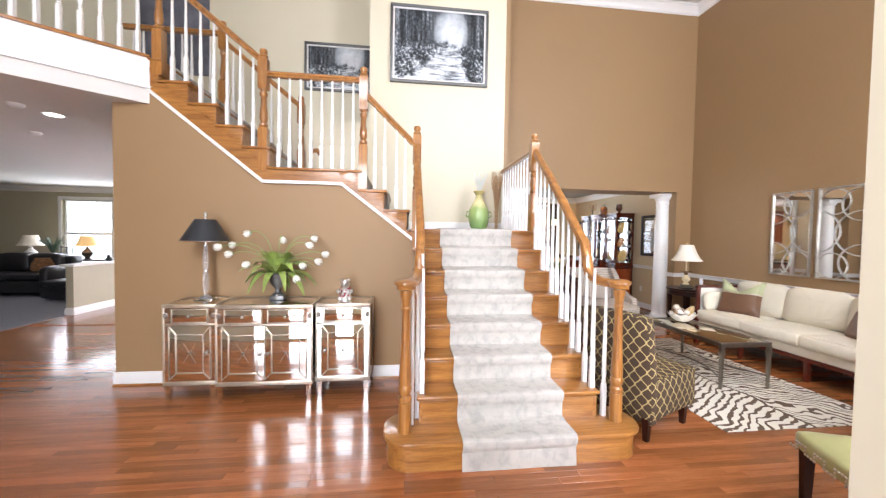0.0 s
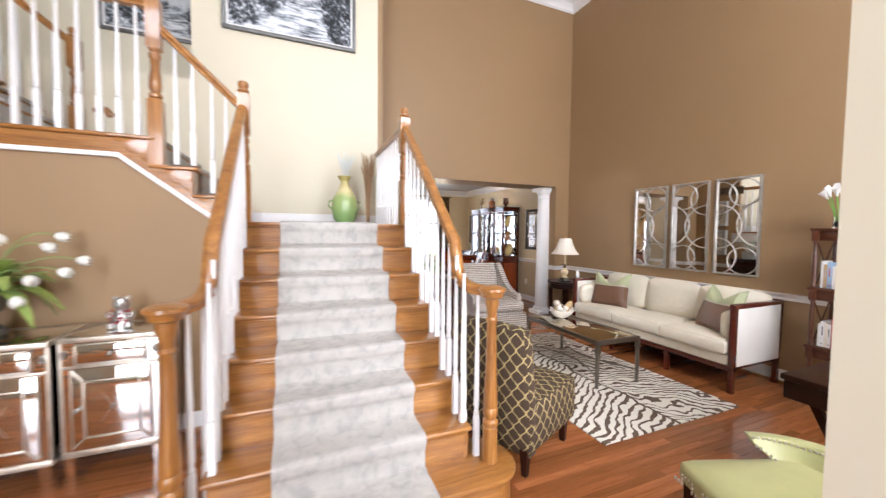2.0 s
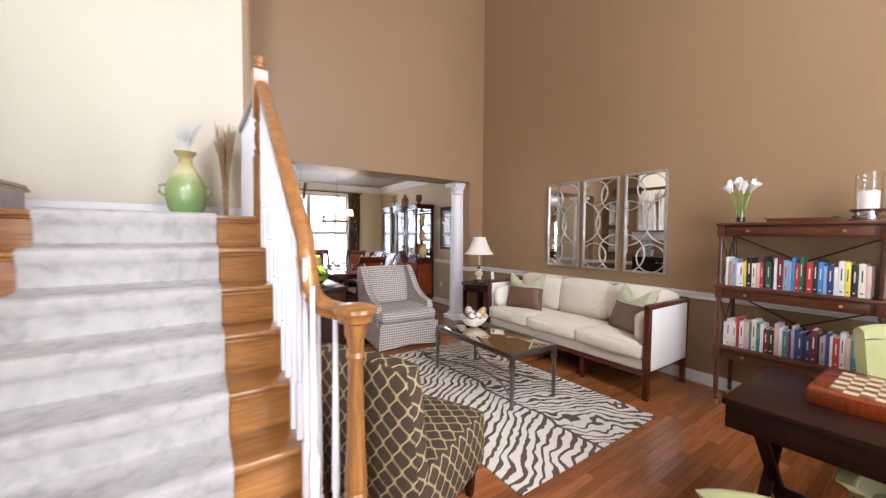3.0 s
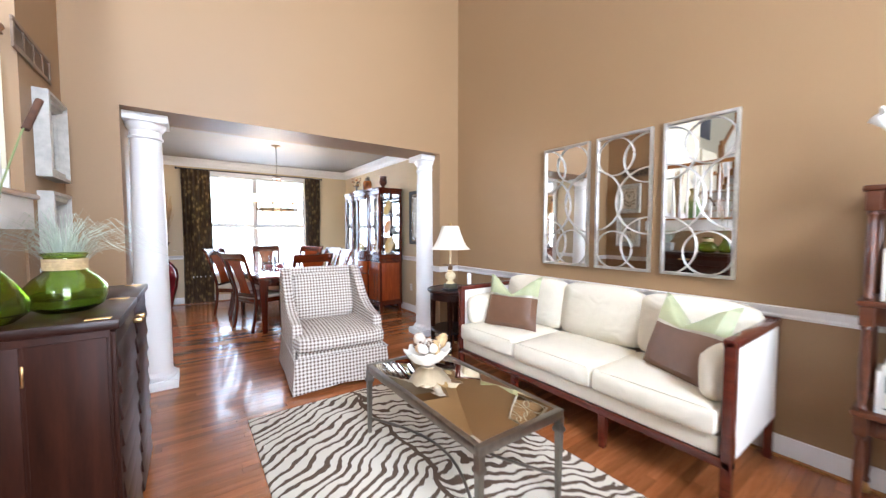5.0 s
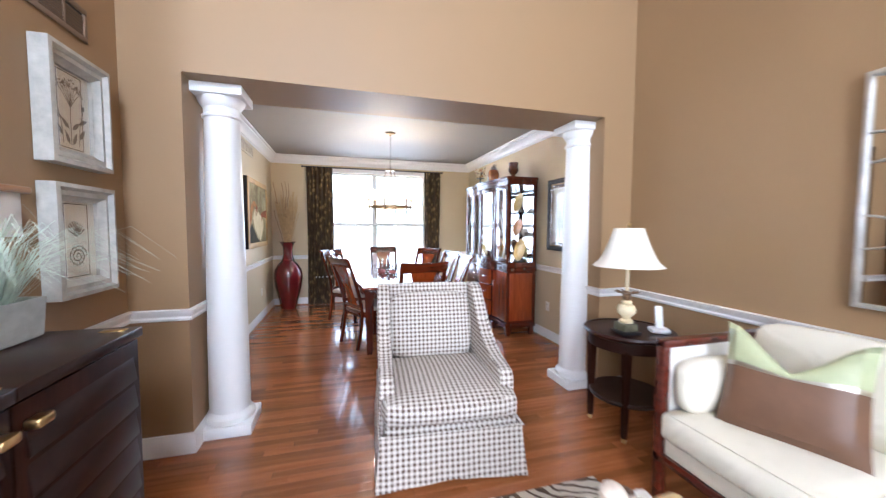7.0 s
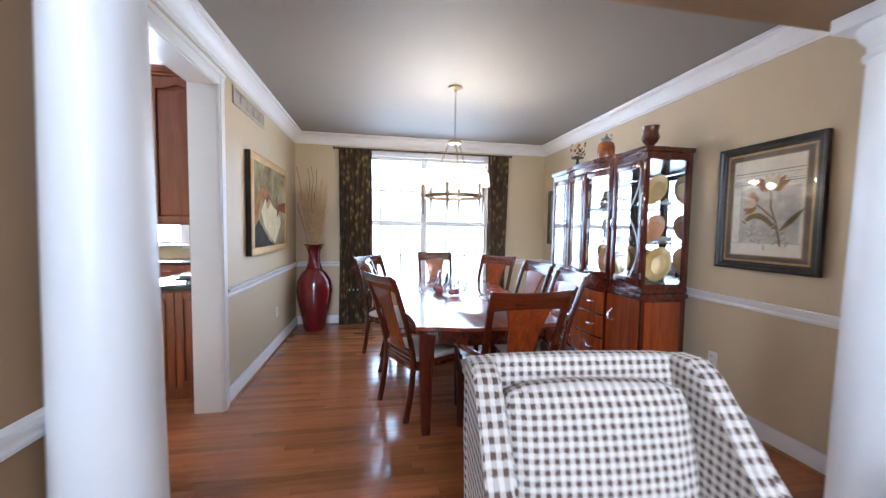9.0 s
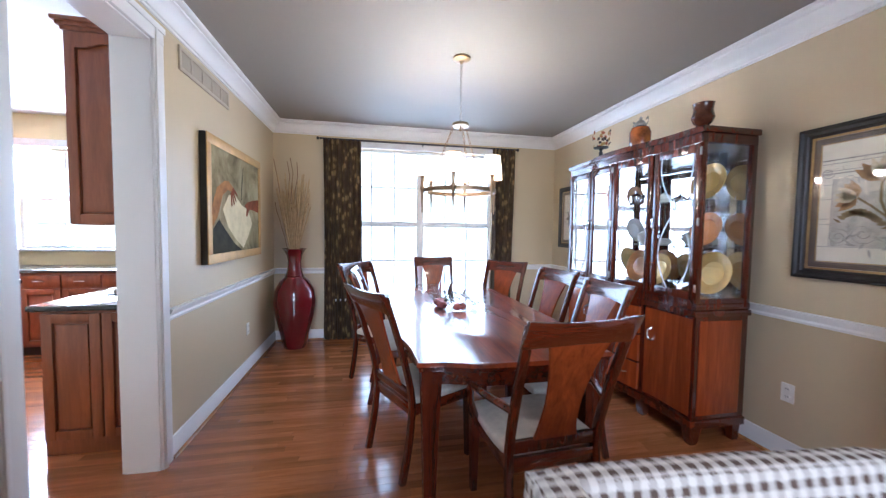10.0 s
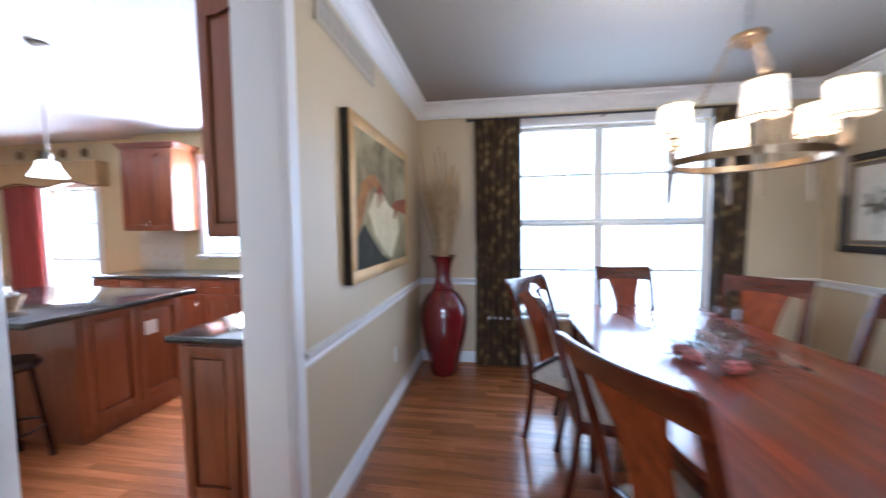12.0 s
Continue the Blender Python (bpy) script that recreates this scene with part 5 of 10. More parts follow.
def leaf_flat(bm, x, z, ang, l, w, y=-0.0136):
    a = radians(ang)
    c, s = math.cos(a), math.sin(a)
    pts = [(0, 0), (0.3, 0.5), (0.6, 0.45), (1, 0), (0.6, -0.45), (0.3, -0.5)]
    vs = [bm.verts.new((x + c * l * u - s * w * v, y, z + s * l * u + c * w * v)) for u, v in pts]
    vb = [bm.verts.new((v.co.x, y + 0.0012, v.co.z)) for v in vs]
    bm.faces.new(vs)
    bm.faces.new(vb[::-1])
    for i in range(6):
        bm.faces.new((vs[i], vs[(i + 1) % 6], vb[(i + 1) % 6], vb[i]))


def botanical(z, kind):
    f, iw, ih = print_frame("botanical_print", pose(XL + 0.002, 5.68, z, 0, 0, 90), 0.405, 0.51, "botanical print in washed white wooden frame", "botanical prints by the stair", 0.075, None, True, 0.068)
    bm = bmesh.new()
    rng = random.Random(7 + kind)
    if kind:
        stroke(bm, [(0, -ih * 0.42), (0.0, 0), (0.01, ih * 0.25)], 0.002)
        for i in range(9):
            a = 40 + i * 12.5
            x1, z1 = 0.095 * math.cos(radians(a)), ih * 0.12 + 0.085 * math.sin(radians(a))
            stroke(bm, [(0.003, ih * 0.05), (x1 * 0.6, z1 * 0.75), (x1, z1)], 0.0012)
            for j in range(5):
                leaf_flat(bm, x1 + rng.uniform(-0.016, 0.016), z1 + rng.uniform(-0.014, 0.014), rng.uniform(0, 360), 0.012, 0.007)
        for s in (-1, 1):
            for j in range(4):
                leaf_flat(bm, s * 0.01 + s * 0.045 * (j % 2), -ih * 0.42 + 0.035 * j, 90 - s * (25 + 12 * j), 0.065, 0.02)
        for s in (-1, 1):
            stroke(bm, [(s * 0.05, -ih * 0.42), (s * 0.06, -ih * 0.15), (s * 0.085, 0.02)], 0.0016)
            leaf_flat(bm, s * 0.085, 0.02, 80, 0.03, 0.018)
    else:
        for i in range(9):
            a = 20 + i * 17.5
            stroke(bm, [(0, 0.02), (0.03 * math.cos(radians(a)), 0.02 + 0.04 * math.sin(radians(a))), (0.06 * math.cos(radians(a + 10)), 0.035 + 0.055 * math.sin(radians(a)))], 0.0035)
        pts = []
        for i in range(40):
            a = i * 0.42
            r = 0.062 * (1 - i / 44)
            pts.append((0.002 + r * math.cos(a), -0.075 + r * 0.85 * math.sin(a)))
        stroke(bm, pts, 0.0028)
        for i in range(14):
            a = i * 0.45
            stroke(bm, [(0.03 * math.cos(a), -0.075 + 0.026 * math.sin(a)), (0.058 * math.cos(a), -0.075 + 0.05 * math.sin(a))], 0.0012)
    part("drawing", bm, INK, f)
    bm = bmesh.new()
    for a, b, c, d in ((-iw * 0.30, iw * 0.30, ih * 0.465, ih * 0.475), (-iw * 0.30, iw * 0.30, -ih * 0.475, -ih * 0.465), (-iw * 0.305, -iw * 0.30, -ih * 0.475, ih * 0.475), (iw * 0.30, iw * 0.305, -ih * 0.475, ih * 0.475)):
        box(a, b, -0.0142, -0.012, c, d, 0, bm)
    part("border_line", bm, INK, f)
    p = part("glass", box(-iw / 2, iw / 2, -0.017, -0.0155, -ih / 2, ih / 2), PANE, f)
    p.visible_shadow = False
    return f


botanical(1.94, 1)
botanical(1.345, 0)


def grille(m, w, h, n, label, mt):
    g = thing("return_air_grille", m, label, "air grille")
    bm = bmesh.new()
    e = 0.025
    for a, b, c, d in ((-w / 2, w / 2, -h / 2, -h / 2 + e), (-w / 2, w / 2, h / 2 - e, h / 2), (-w / 2, -w / 2 + e, -h / 2 + e, h / 2 - e), (w / 2 - e, w / 2, -h / 2 + e, h / 2 - e)):
        box(a, b, -0.012, 0, c, d, 0.003, bm)
    part("frame", bm, mt, g)
    part("backing", box(-w / 2 + e, w / 2 - e, -0.003, 0, -h / 2 + e, h / 2 - e), BLACK, g)
    for i in range(1, n):
        x = -w / 2 + w * i / n
        part("mullion", box(x - 0.006, x + 0.006, -0.011, -0.002, -h / 2 + e, h / 2 - e), mt, g)
    k = int((h - 2 * e) / 0.016)
    first = None
    for i in range(k):
        z = -h / 2 + e + (i + 0.5) * 0.016
        if first is None:
            first = part("slat", box(-w / 2 + e, w / 2 - e, -0.0012, 0.0012, -0.0055, 0.0055), mt, g, m=pose(0, -0.006, z, 45))
        else:
            again(first, g, pose(0, -0.006, z, 45))
    return g


grille(pose(XL, 5.53, 2.395, 0, 0, 90), 0.62, 0.16, 4, "brown painted return air grille with slats", mat("brown_grille", (0.20, 0.135, 0.085), 0.5))


# ---- bar cabinet with green glass ----
def bar_cabinet():
    X0, X1, Y0, Y1, H = 2.05, 2.505, 4.08, 5.12, 1.05
    c = thing("bar_cabinet", pose(X0, Y0, 0), "dark mahogany bar cabinet with slatted doors", "cabinet")
    w, l = X1 - X0, Y1 - Y0
    part("body", box(0, w - 0.02, 0, l, 0.05, H - 0.035, 0.004), MAHOG_Z, c)
    part("plinth", box(0.02, w - 0.03, 0.02, l - 0.02, 0, 0.06), MAHOG, c)
    part("top", box(-0.0, w + 0.006, -0.008, l / 2 - 0.001, H - 0.035, H, 0.005), MAHOG, c)
    part("top", box(-0.0, w + 0.006, l / 2 + 0.001, l + 0.008, H - 0.035, H, 0.005), MAHOG, c)
    part("side_panel", box(0.03, w * 0.48, -0.006, 0, 0.07, H - 0.06, 0.002), MAHOG_Z, c)
    part("side_panel", box(w * 0.50, w - 0.03, -0.006, 0, 0.07, H - 0.06, 0.002), MAHOG_Z, c)
    for k in range(2):
        ya, yb = (0.0, l / 2 - 0.003) if k == 0 else (l / 2 + 0.003, l)
        d = part("door", box(w - 0.02, w - 0.008, ya, yb, 0.06, H - 0.045, 0.002), MAHOG_Z, c)
        n = 9
        ph = (H - 0.16) / n
        proto = None
        for i in range(n):
            z = 0.075 + i * ph
            if proto is None:
                proto = part("slat", box(-0.006, 0.012, ya + 0.03, yb - 0.03, 0, ph * 0.94, 0.003), MAHOG, d, m=pose(w - 0.010, 0, z, 0, -7))
            else:
                again(proto, d, pose(w - 0.010, 0, z, 0, -7))
        yl = yb - 0.07 if k == 0 else ya + 0.02
        part("latch", box(w - 0.006, w + 0.028, yl, yl + 0.05, H - 0.112, H - 0.088, 0.006), BRASS, d, "worn brass latch handle")
    for y in (-0.003, ):
        for z in (0.30, 0.86):
            part("hinge", box(w * 0.485, w * 0.5, -0.010, -0.005, z, z + 0.07, 0.002), BRASS, c, "brass hinge")
    for y in (0.02, l / 2 - 0.03, l - 0.06):
        part("top_hinge", box(w - 0.09, w - 0.02, y, y + 0.03, H - 0.001, H + 0.003, 0.001), BRASS, c, "brass hinge plate")
    return c


bar_cabinet()


def green_vase():
    v = thing("green_glass_vase", pose(2.325, 4.37, 1.051), "squat green glass vase with rope wound neck", "vase")
    prof = [(0, 0), (0.075, 0.0), (0.105, 0.02), (0.12, 0.06), (0.116, 0.095), (0.09, 0.13), (0.066, 0.15), (0.058, 0.165), (0.06, 0.21), (0.072, 0.222), (0.069, 0.224), (0.056, 0.208), (0.054, 0.165), (0.062, 0.147), (0.086, 0.126), (0.111, 0.094), (0.115, 0.06), (0.10, 0.024), (0.07, 0.006), (0, 0.006)]
    part("body", lathe(prof, 36, close=False), GREENGLASS, v)
    bm = bmesh.new()
    for i in range(7):
        z = 0.163 + i * 0.0062
        tube([(0.062 * math.cos(a * math.pi / 10), 0.062 * math.sin(a * math.pi / 10), z) for a in range(20)], 0.0035, 6, bm, closed=True)
    part("rope", bm, mat("jute_rope", (0.45, 0.33, 0.17), 0.9, var=0.2, scale=60), v, "jute rope winding")
    return v


green_vase()


def tall_green_vase():
    v = thing("green_glass_bottle", pose(2.17, 4.20, 1.051), "green glass vase with cattails and pampas", "vase")
    part("body", lathe([(0, 0), (0.06, 0), (0.095, 0.03), (0.10, 0.07), (0.07, 0.13), (0.035, 0.18), (0.03, 0.22), (0.036, 0.23), (0.032, 0.23), (0.026, 0.22), (0.03, 0.18), (0.064, 0.13), (0.094, 0.07), (0.09, 0.034), (0.056, 0.006), (0, 0.006)], 30, close=False), GREENGLASS, v)
    STEM = mat("reed_stem", (0.20, 0.24, 0.09), 0.8, var=0.2)
    CAT = mat("cattail", (0.07, 0.03, 0.015), 0.95, var=0.3, scale=40)
    PLUME = mat("pampas_plume", (0.58, 0.42, 0.33), 0.95, var=0.2, scale=40)
    for i, (dx, dy, h) in enumerate(((0.10, 0.16, 0.75), (-0.06, 0.10, 0.62), (0.02, -0.05, 0.85))):
        pts = [(dx * t * t, dy * t * t, 0.02 + h * t) for t in (0, 0.3, 0.6, 0.85, 1)]
        part("stem", tube(pts, 0.003, 6), STEM, v)
        if i == 0:
            part("cattail", tube([(dx * 0.8, dy * 0.8, h * 0.90), (dx * 0.83, dy * 0.83, h * 0.915), (dx * 1.05, dy * 1.1, h * 1.05), (dx * 1.08, dy * 1.13, h * 1.065)], 0.012, 10), CAT, v, "dark brown cattail")
    rng = random.Random(2)
    bm = bmesh.new()
    for i in range(140):
        t = rng.random()
        a = rng.random() * 6.28
        c = Vector((-0.06 * (0.7 + 0.5 * t), 0.10 * (0.7 + 0.5 * t), 0.45 + 0.32 * t))
        o = Vector((math.cos(a), math.sin(a), 1.6)) * 0.05 * (1.1 - t * 0.6)
        tube([c, c + o * 0.6, c + o], 0.0012, 3, bm)
    part("plume", bm, PLUME, v, "pinkish pampas plume")
    return v


tall_green_vase()


def grass_pot():
    g = thing("potted_grass", pose(2.205, 4.975, 1.051), "pale artificial grass in a frosted square pot", "potted grass")
    POT = mat("frosted_pot", (0.44, 0.46, 0.43), 0.35, var=0.2, scale=14)
    bm = bmesh.new()
    square_turn([(0.055, 0), (0.062, 0.006), (0.068, 0.13), (0.063, 0.13), (0.055, 0.10), (0.0, 0.10)], bm)
    part("pot", bm, POT, g, m=Matrix.Diagonal((1.0, 1.45, 1.0, 1.0)))
    part("sand_band", square_turn([(0.0585, 0.012), (0.0605, 0.014), (0.062, 0.045), (0.060, 0.047)], m=Matrix.Diagonal((1.0, 1.45, 1.0, 1.0))), mat("white_pebbles", (0.76, 0.75, 0.72), 0.8, var=0.15, scale=60, bump=0.8, bscale=60), g)
    rng = random.Random(9)
    BL = mat("pale_blade", (0.52, 0.60, 0.49), 0.6, var=0.3, scale=8)
    bm = bmesh.new()
    for i in range(230):
        a = rng.random() * 6.283
        reach = 0.07 + 0.39 * rng.random() ** 0.9
        h = 0.12 + 0.20 * rng.random() * (1.1 - reach)
        r0 = 0.04 * rng.random()
        pts = [Vector((r0 * math.cos(a), r0 * math.sin(a), 0.10)), Vector(((r0 + reach * 0.3) * math.cos(a), (r0 + reach * 0.3) * math.sin(a), 0.11 + h * 0.75)),
               Vector(((r0 + reach * 0.7) * math.cos(a + 0.05), (r0 + reach * 0.7) * math.sin(a + 0.05), 0.11 + h)), Vector(((r0 + reach) * math.cos(a + 0.1), (r0 + reach) * math.sin(a + 0.1), 0.11 + h * (0.95 - reach)))]
        w = 0.0022
        side = Vector((-math.sin(a), math.cos(a), 0))
        vs = []
        for k, p in enumerate(pts):
            ww = w * (1 - 0.3 * k)
            vs.append((bm.verts.new(p - side * ww), bm.verts.new(p + side * ww + Vector((0, 0, 0.0006)))))
        for (a0, b0), (a1, b1) in zip(vs, vs[1:]):
            bm.faces.new((a0, b0, b1, a1))
    ob = part("grass_blades", bm, BL, g, "pale green grass blades")
    tagged(ob, kind="stuff")
    return g


grass_pot()

# ---- mirrored console under the stair ----
def console_unit(x0, x1, yf, doors, label):
    c = thing("mirrored_cabinet", pose(x0, yf, 0), label, "cabinet", "mirrored console units")
    w, d, H = x1 - x0, 4.03 - yf, 0.862
    part("body", box(0.004, w - 0.004, 0.006, d, 0.165, H - 0.03), MIRROR, c, "mirrored glass panels")
    part("top", box(0.02, w - 0.02, 0.02, d - 0.01, H - 0.012, H - 0.001, 0.002), MIRROR, c, "mirrored glass top")
    bm = bmesh.new()
    s = 0.02
    for a, b, c0, d0 in ((0, w, -0.01, s), (0, w, d - s, d), (0, s, s, d - s), (w - s, w, s, d - s)):
        box(a, b, c0, d0, H - 0.032, H, 0.004, bm)
    part("top_frame", bm, CHAMPAGNE, c)
    bm = bmesh.new()
    for x in (0, w - 0.016):
        box(x, x + 0.016, 0, 0.016, 0.15, H - 0.03, 0.003, bm)
        box(x, x + 0.016, d - 0.016, d, 0.15, H - 0.03, 0.003, bm)
    box(0, w, -0.003, 0.016, 0.15, 0.185, 0.004, bm)
    box(0, w, 0, d, 0.15, 0.168, 0.003, bm)
    box(0.016, w - 0.016, -0.002, 0.012, H - 0.185, H - 0.168, 0.003, bm)
    part("frame", bm, CHAMPAGNE, c)
    for x in (0.035, w - 0.035):
        for y in (0.03, d - 0.03):
            part("leg", square_turn([(0.016, 0), (0.024, 0.15)], m=pose(x, y, 0)), MIRROR, c, "tapered mirrored leg")
    n = len(doors)
    for k, hinge in enumerate(doors):
        a = 0.05 + (w - 0.10) * k / n
        b = 0.05 + (w - 0.10) * (k + 1) / n
        z0, z1 = 0.20, H - 0.19
        dr = part("door", box(a + 0.003, b - 0.003, 0.0, 0.006, z0, z1, 0.001), MIRROR, c)
        bm = bmesh.new()
        e = 0.009
        i0, i1, j0, j1 = a + 0.055, b - 0.055, z0 + 0.055, z1 - 0.07
        for q in ((i0, i1, j0, j0 + e), (i0, i1, j1 - e, j1), (i0, i0 + e, j0 + e, j1 - e), (i1 - e, i1, j0 + e, j1 - e)):
            box(q[0], q[1], -0.007, 0.0005, q[2], q[3], 0.002, bm)
        for (xa, za), (xb, zb) in (((a + 0.005, z0 + 0.005), (i0 + 0.004, j0 + 0.004)), ((b - 0.005, z0 + 0.005), (i1 - 0.004, j0 + 0.004)), ((a + 0.005, z1 - 0.005), (i0 + 0.004, j1 - 0.004)), ((b - 0.005, z1 - 0.005), (i1 - 0.004, j1 - 0.004))):
            sweep([(xa, -0.003, za), (xb, -0.003, zb)], [(-0.004, -0.003), (0.004, -0.003), (0.004, 0.003), (-0.004, 0.003)], bm)
        for q in ((a, a + 0.006), (b - 0.006, b)):
            box(q[0], q[1], -0.004, 0.0, z0, z1, 0.002, bm)
        part("door_moulding", bm, CHAMPAGNE, dr)
        xk = b - 0.03 if hinge == "l" else a + 0.03
        part("knob", lathe([(0.006, 0), (0.006, 0.012), (0.015, 0.018), (0.016, 0.026), (0, 0.033)], 14, m=pose(xk, 0, (z0 + z1) / 2, 90)), PEWTER, dr, "dark round knob")
        part("rosette", lathe([(0.014, 0), (0.012, 0.005), (0, 0.009)], 8, m=pose((a + b) / 2, 0, (z0 + z1) / 2, 90)), PEWTER, dr)
        bm = bmesh.new()
        for ang in (60, 120):
            r = radians(ang)
            dxx, dzz = 0.10 * math.cos(r), 0.10 * math.sin(r)
            xm, zm = (a + b) / 2, (z0 + z1) / 2
            sweep([(xm - dxx, -0.0006, zm - dzz), (xm + dxx, -0.0006, zm + dzz)], [(-0.0012, -0.0006), (0.0012, -0.0006), (0.0012, 0.0006), (-0.0012, 0.0006)], bm)
        part("etched_line", bm, CHAMPAGNE, dr)
        dz0, dz1 = H - 0.165, H - 0.04
        dw = part("drawer", box(a + 0.03, b - 0.03, -0.003, 0.004, dz0 + 0.012, dz1 - 0.012, 0.001), MIRROR, c)
        bm = bmesh.new()
        for q in ((a + 0.022, b - 0.022, dz0, dz0 + 0.01), (a + 0.022, b - 0.022, dz1 - 0.01, dz1), (a + 0.022, a + 0.032, dz0, dz1), (b - 0.032, b - 0.022, dz0, dz1)):
            box(q[0], q[1], -0.006, 0.001, q[2], q[3], 0.002, bm)
        part("drawer_moulding", bm, CHAMPAGNE, dw)
        part("knob", lathe([(0.006, 0), (0.006, 0.012), (0.013, 0.018), (0.013, 0.026), (0, 0.031)], 12, m=pose((a + b) / 2, -0.002, (dz0 + dz1) / 2, 90)), PEWTER, dw, "dark round knob")
    for x in (0.027, w - 0.027):
        part("medallion", lathe([(0.022, 0), (0.022, 0.004), (0.014, 0.008), (0.008, 0.006), (0.006, 0.011), (0, 0.012)], 16, m=pose(x, 0.004, H - 0.10, 90) @ Matrix.Diagonal((0.8, 1.2, 1, 1))), PEWTER, c, "oval pewter medallion")
    return c


console_unit(-1.525, -1.085, 3.625, ["l"], "narrow mirrored cabinet with champagne silver trim")
console_unit(-1.075, -0.262, 3.575, ["l", "r"], "wide mirrored cabinet with two doors and drawers")
console_unit(-0.250, 0.235, 3.625, ["r"], "narrow mirrored cabinet beside the staircase")


CRYSTAL = glass_mat("cut_crystal", (0.93, 0.93, 0.95), 0.06)
CRYSTAL.node_tree.nodes["Principled BSDF"].inputs["Transmission Weight"].default_value = 0.78


def crystal_lamp():
    l = thing("crystal_lamp", pose(-1.29, 3.86, 0.862), "faceted crystal table lamp with black shade", "table lamp")
    part("plate", box(-0.075, 0.075, -0.055, 0.055, 0, 0.012, 0.003), CHROME, l)
    part("base", lathe([(0, 0.012), (0.055, 0.012), (0.05, 0.03), (0.022, 0.045), (0, 0.045)], 8), CRYSTAL, l, "clear crystal foot")
    part("stem", lathe([(0, 0.045), (0.012, 0.045), (0.026, 0.10), (0.03, 0.20), (0.018, 0.265), (0, 0.265)], 6), CRYSTAL, l, "faceted crystal drop")
    part("stem", lathe([(0, 0.27), (0.018, 0.27), (0.028, 0.32), (0.022, 0.46), (0.012, 0.475), (0.024, 0.50), (0, 0.505)], 6), CRYSTAL, l, "faceted crystal drop")
    part("collar", lathe([(0.02, 0.262), (0.022, 0.268), (0.02, 0.274)], 12), CHROME, l)
    part("rod", lathe([(0.006, 0.50), (0.006, 0.755)], 8), CHROME, l)
    bm = bmesh.new()
    rings = []
    for r, z in ((0.20, 0.545), (0.085, 0.745)):
        rings.append([bm.verts.new((r * math.cos(2 * math.pi * i / 40), r * math.sin(2 * math.pi * i / 40), z)) for i in range(40)])
    for i in range(40):
        bm.faces.new((rings[0][i], rings[0][(i + 1) % 40], rings[1][(i + 1) % 40], rings[1][i]))
    ret = bmesh.ops.extrude_face_region(bm, geom=bm.faces[:])
    for g in ret["geom"]:
        if isinstance(g, bmesh.types.BMVert):
            g.co.x *= 0.985
            g.co.y *= 0.985
    part("shade", bm, mat("black_silk", (0.02, 0.022, 0.026), 0.55, var=0.1, scale=20), l, "black tapered shade")
    part("shade_trim", tube([(0.20 * math.cos(2 * math.pi * i / 40), 0.20 * math.sin(2 * math.pi * i / 40), 0.545) for i in range(40)], 0.0035, 5, closed=True), CHROME, l)
    part("finial", lathe([(0.006, 0.75), (0.014, 0.765), (0.018, 0.78), (0.008, 0.792), (0.016, 0.805), (0, 0.82)], 8), CRYSTAL, l)
    return l


crystal_lamp()


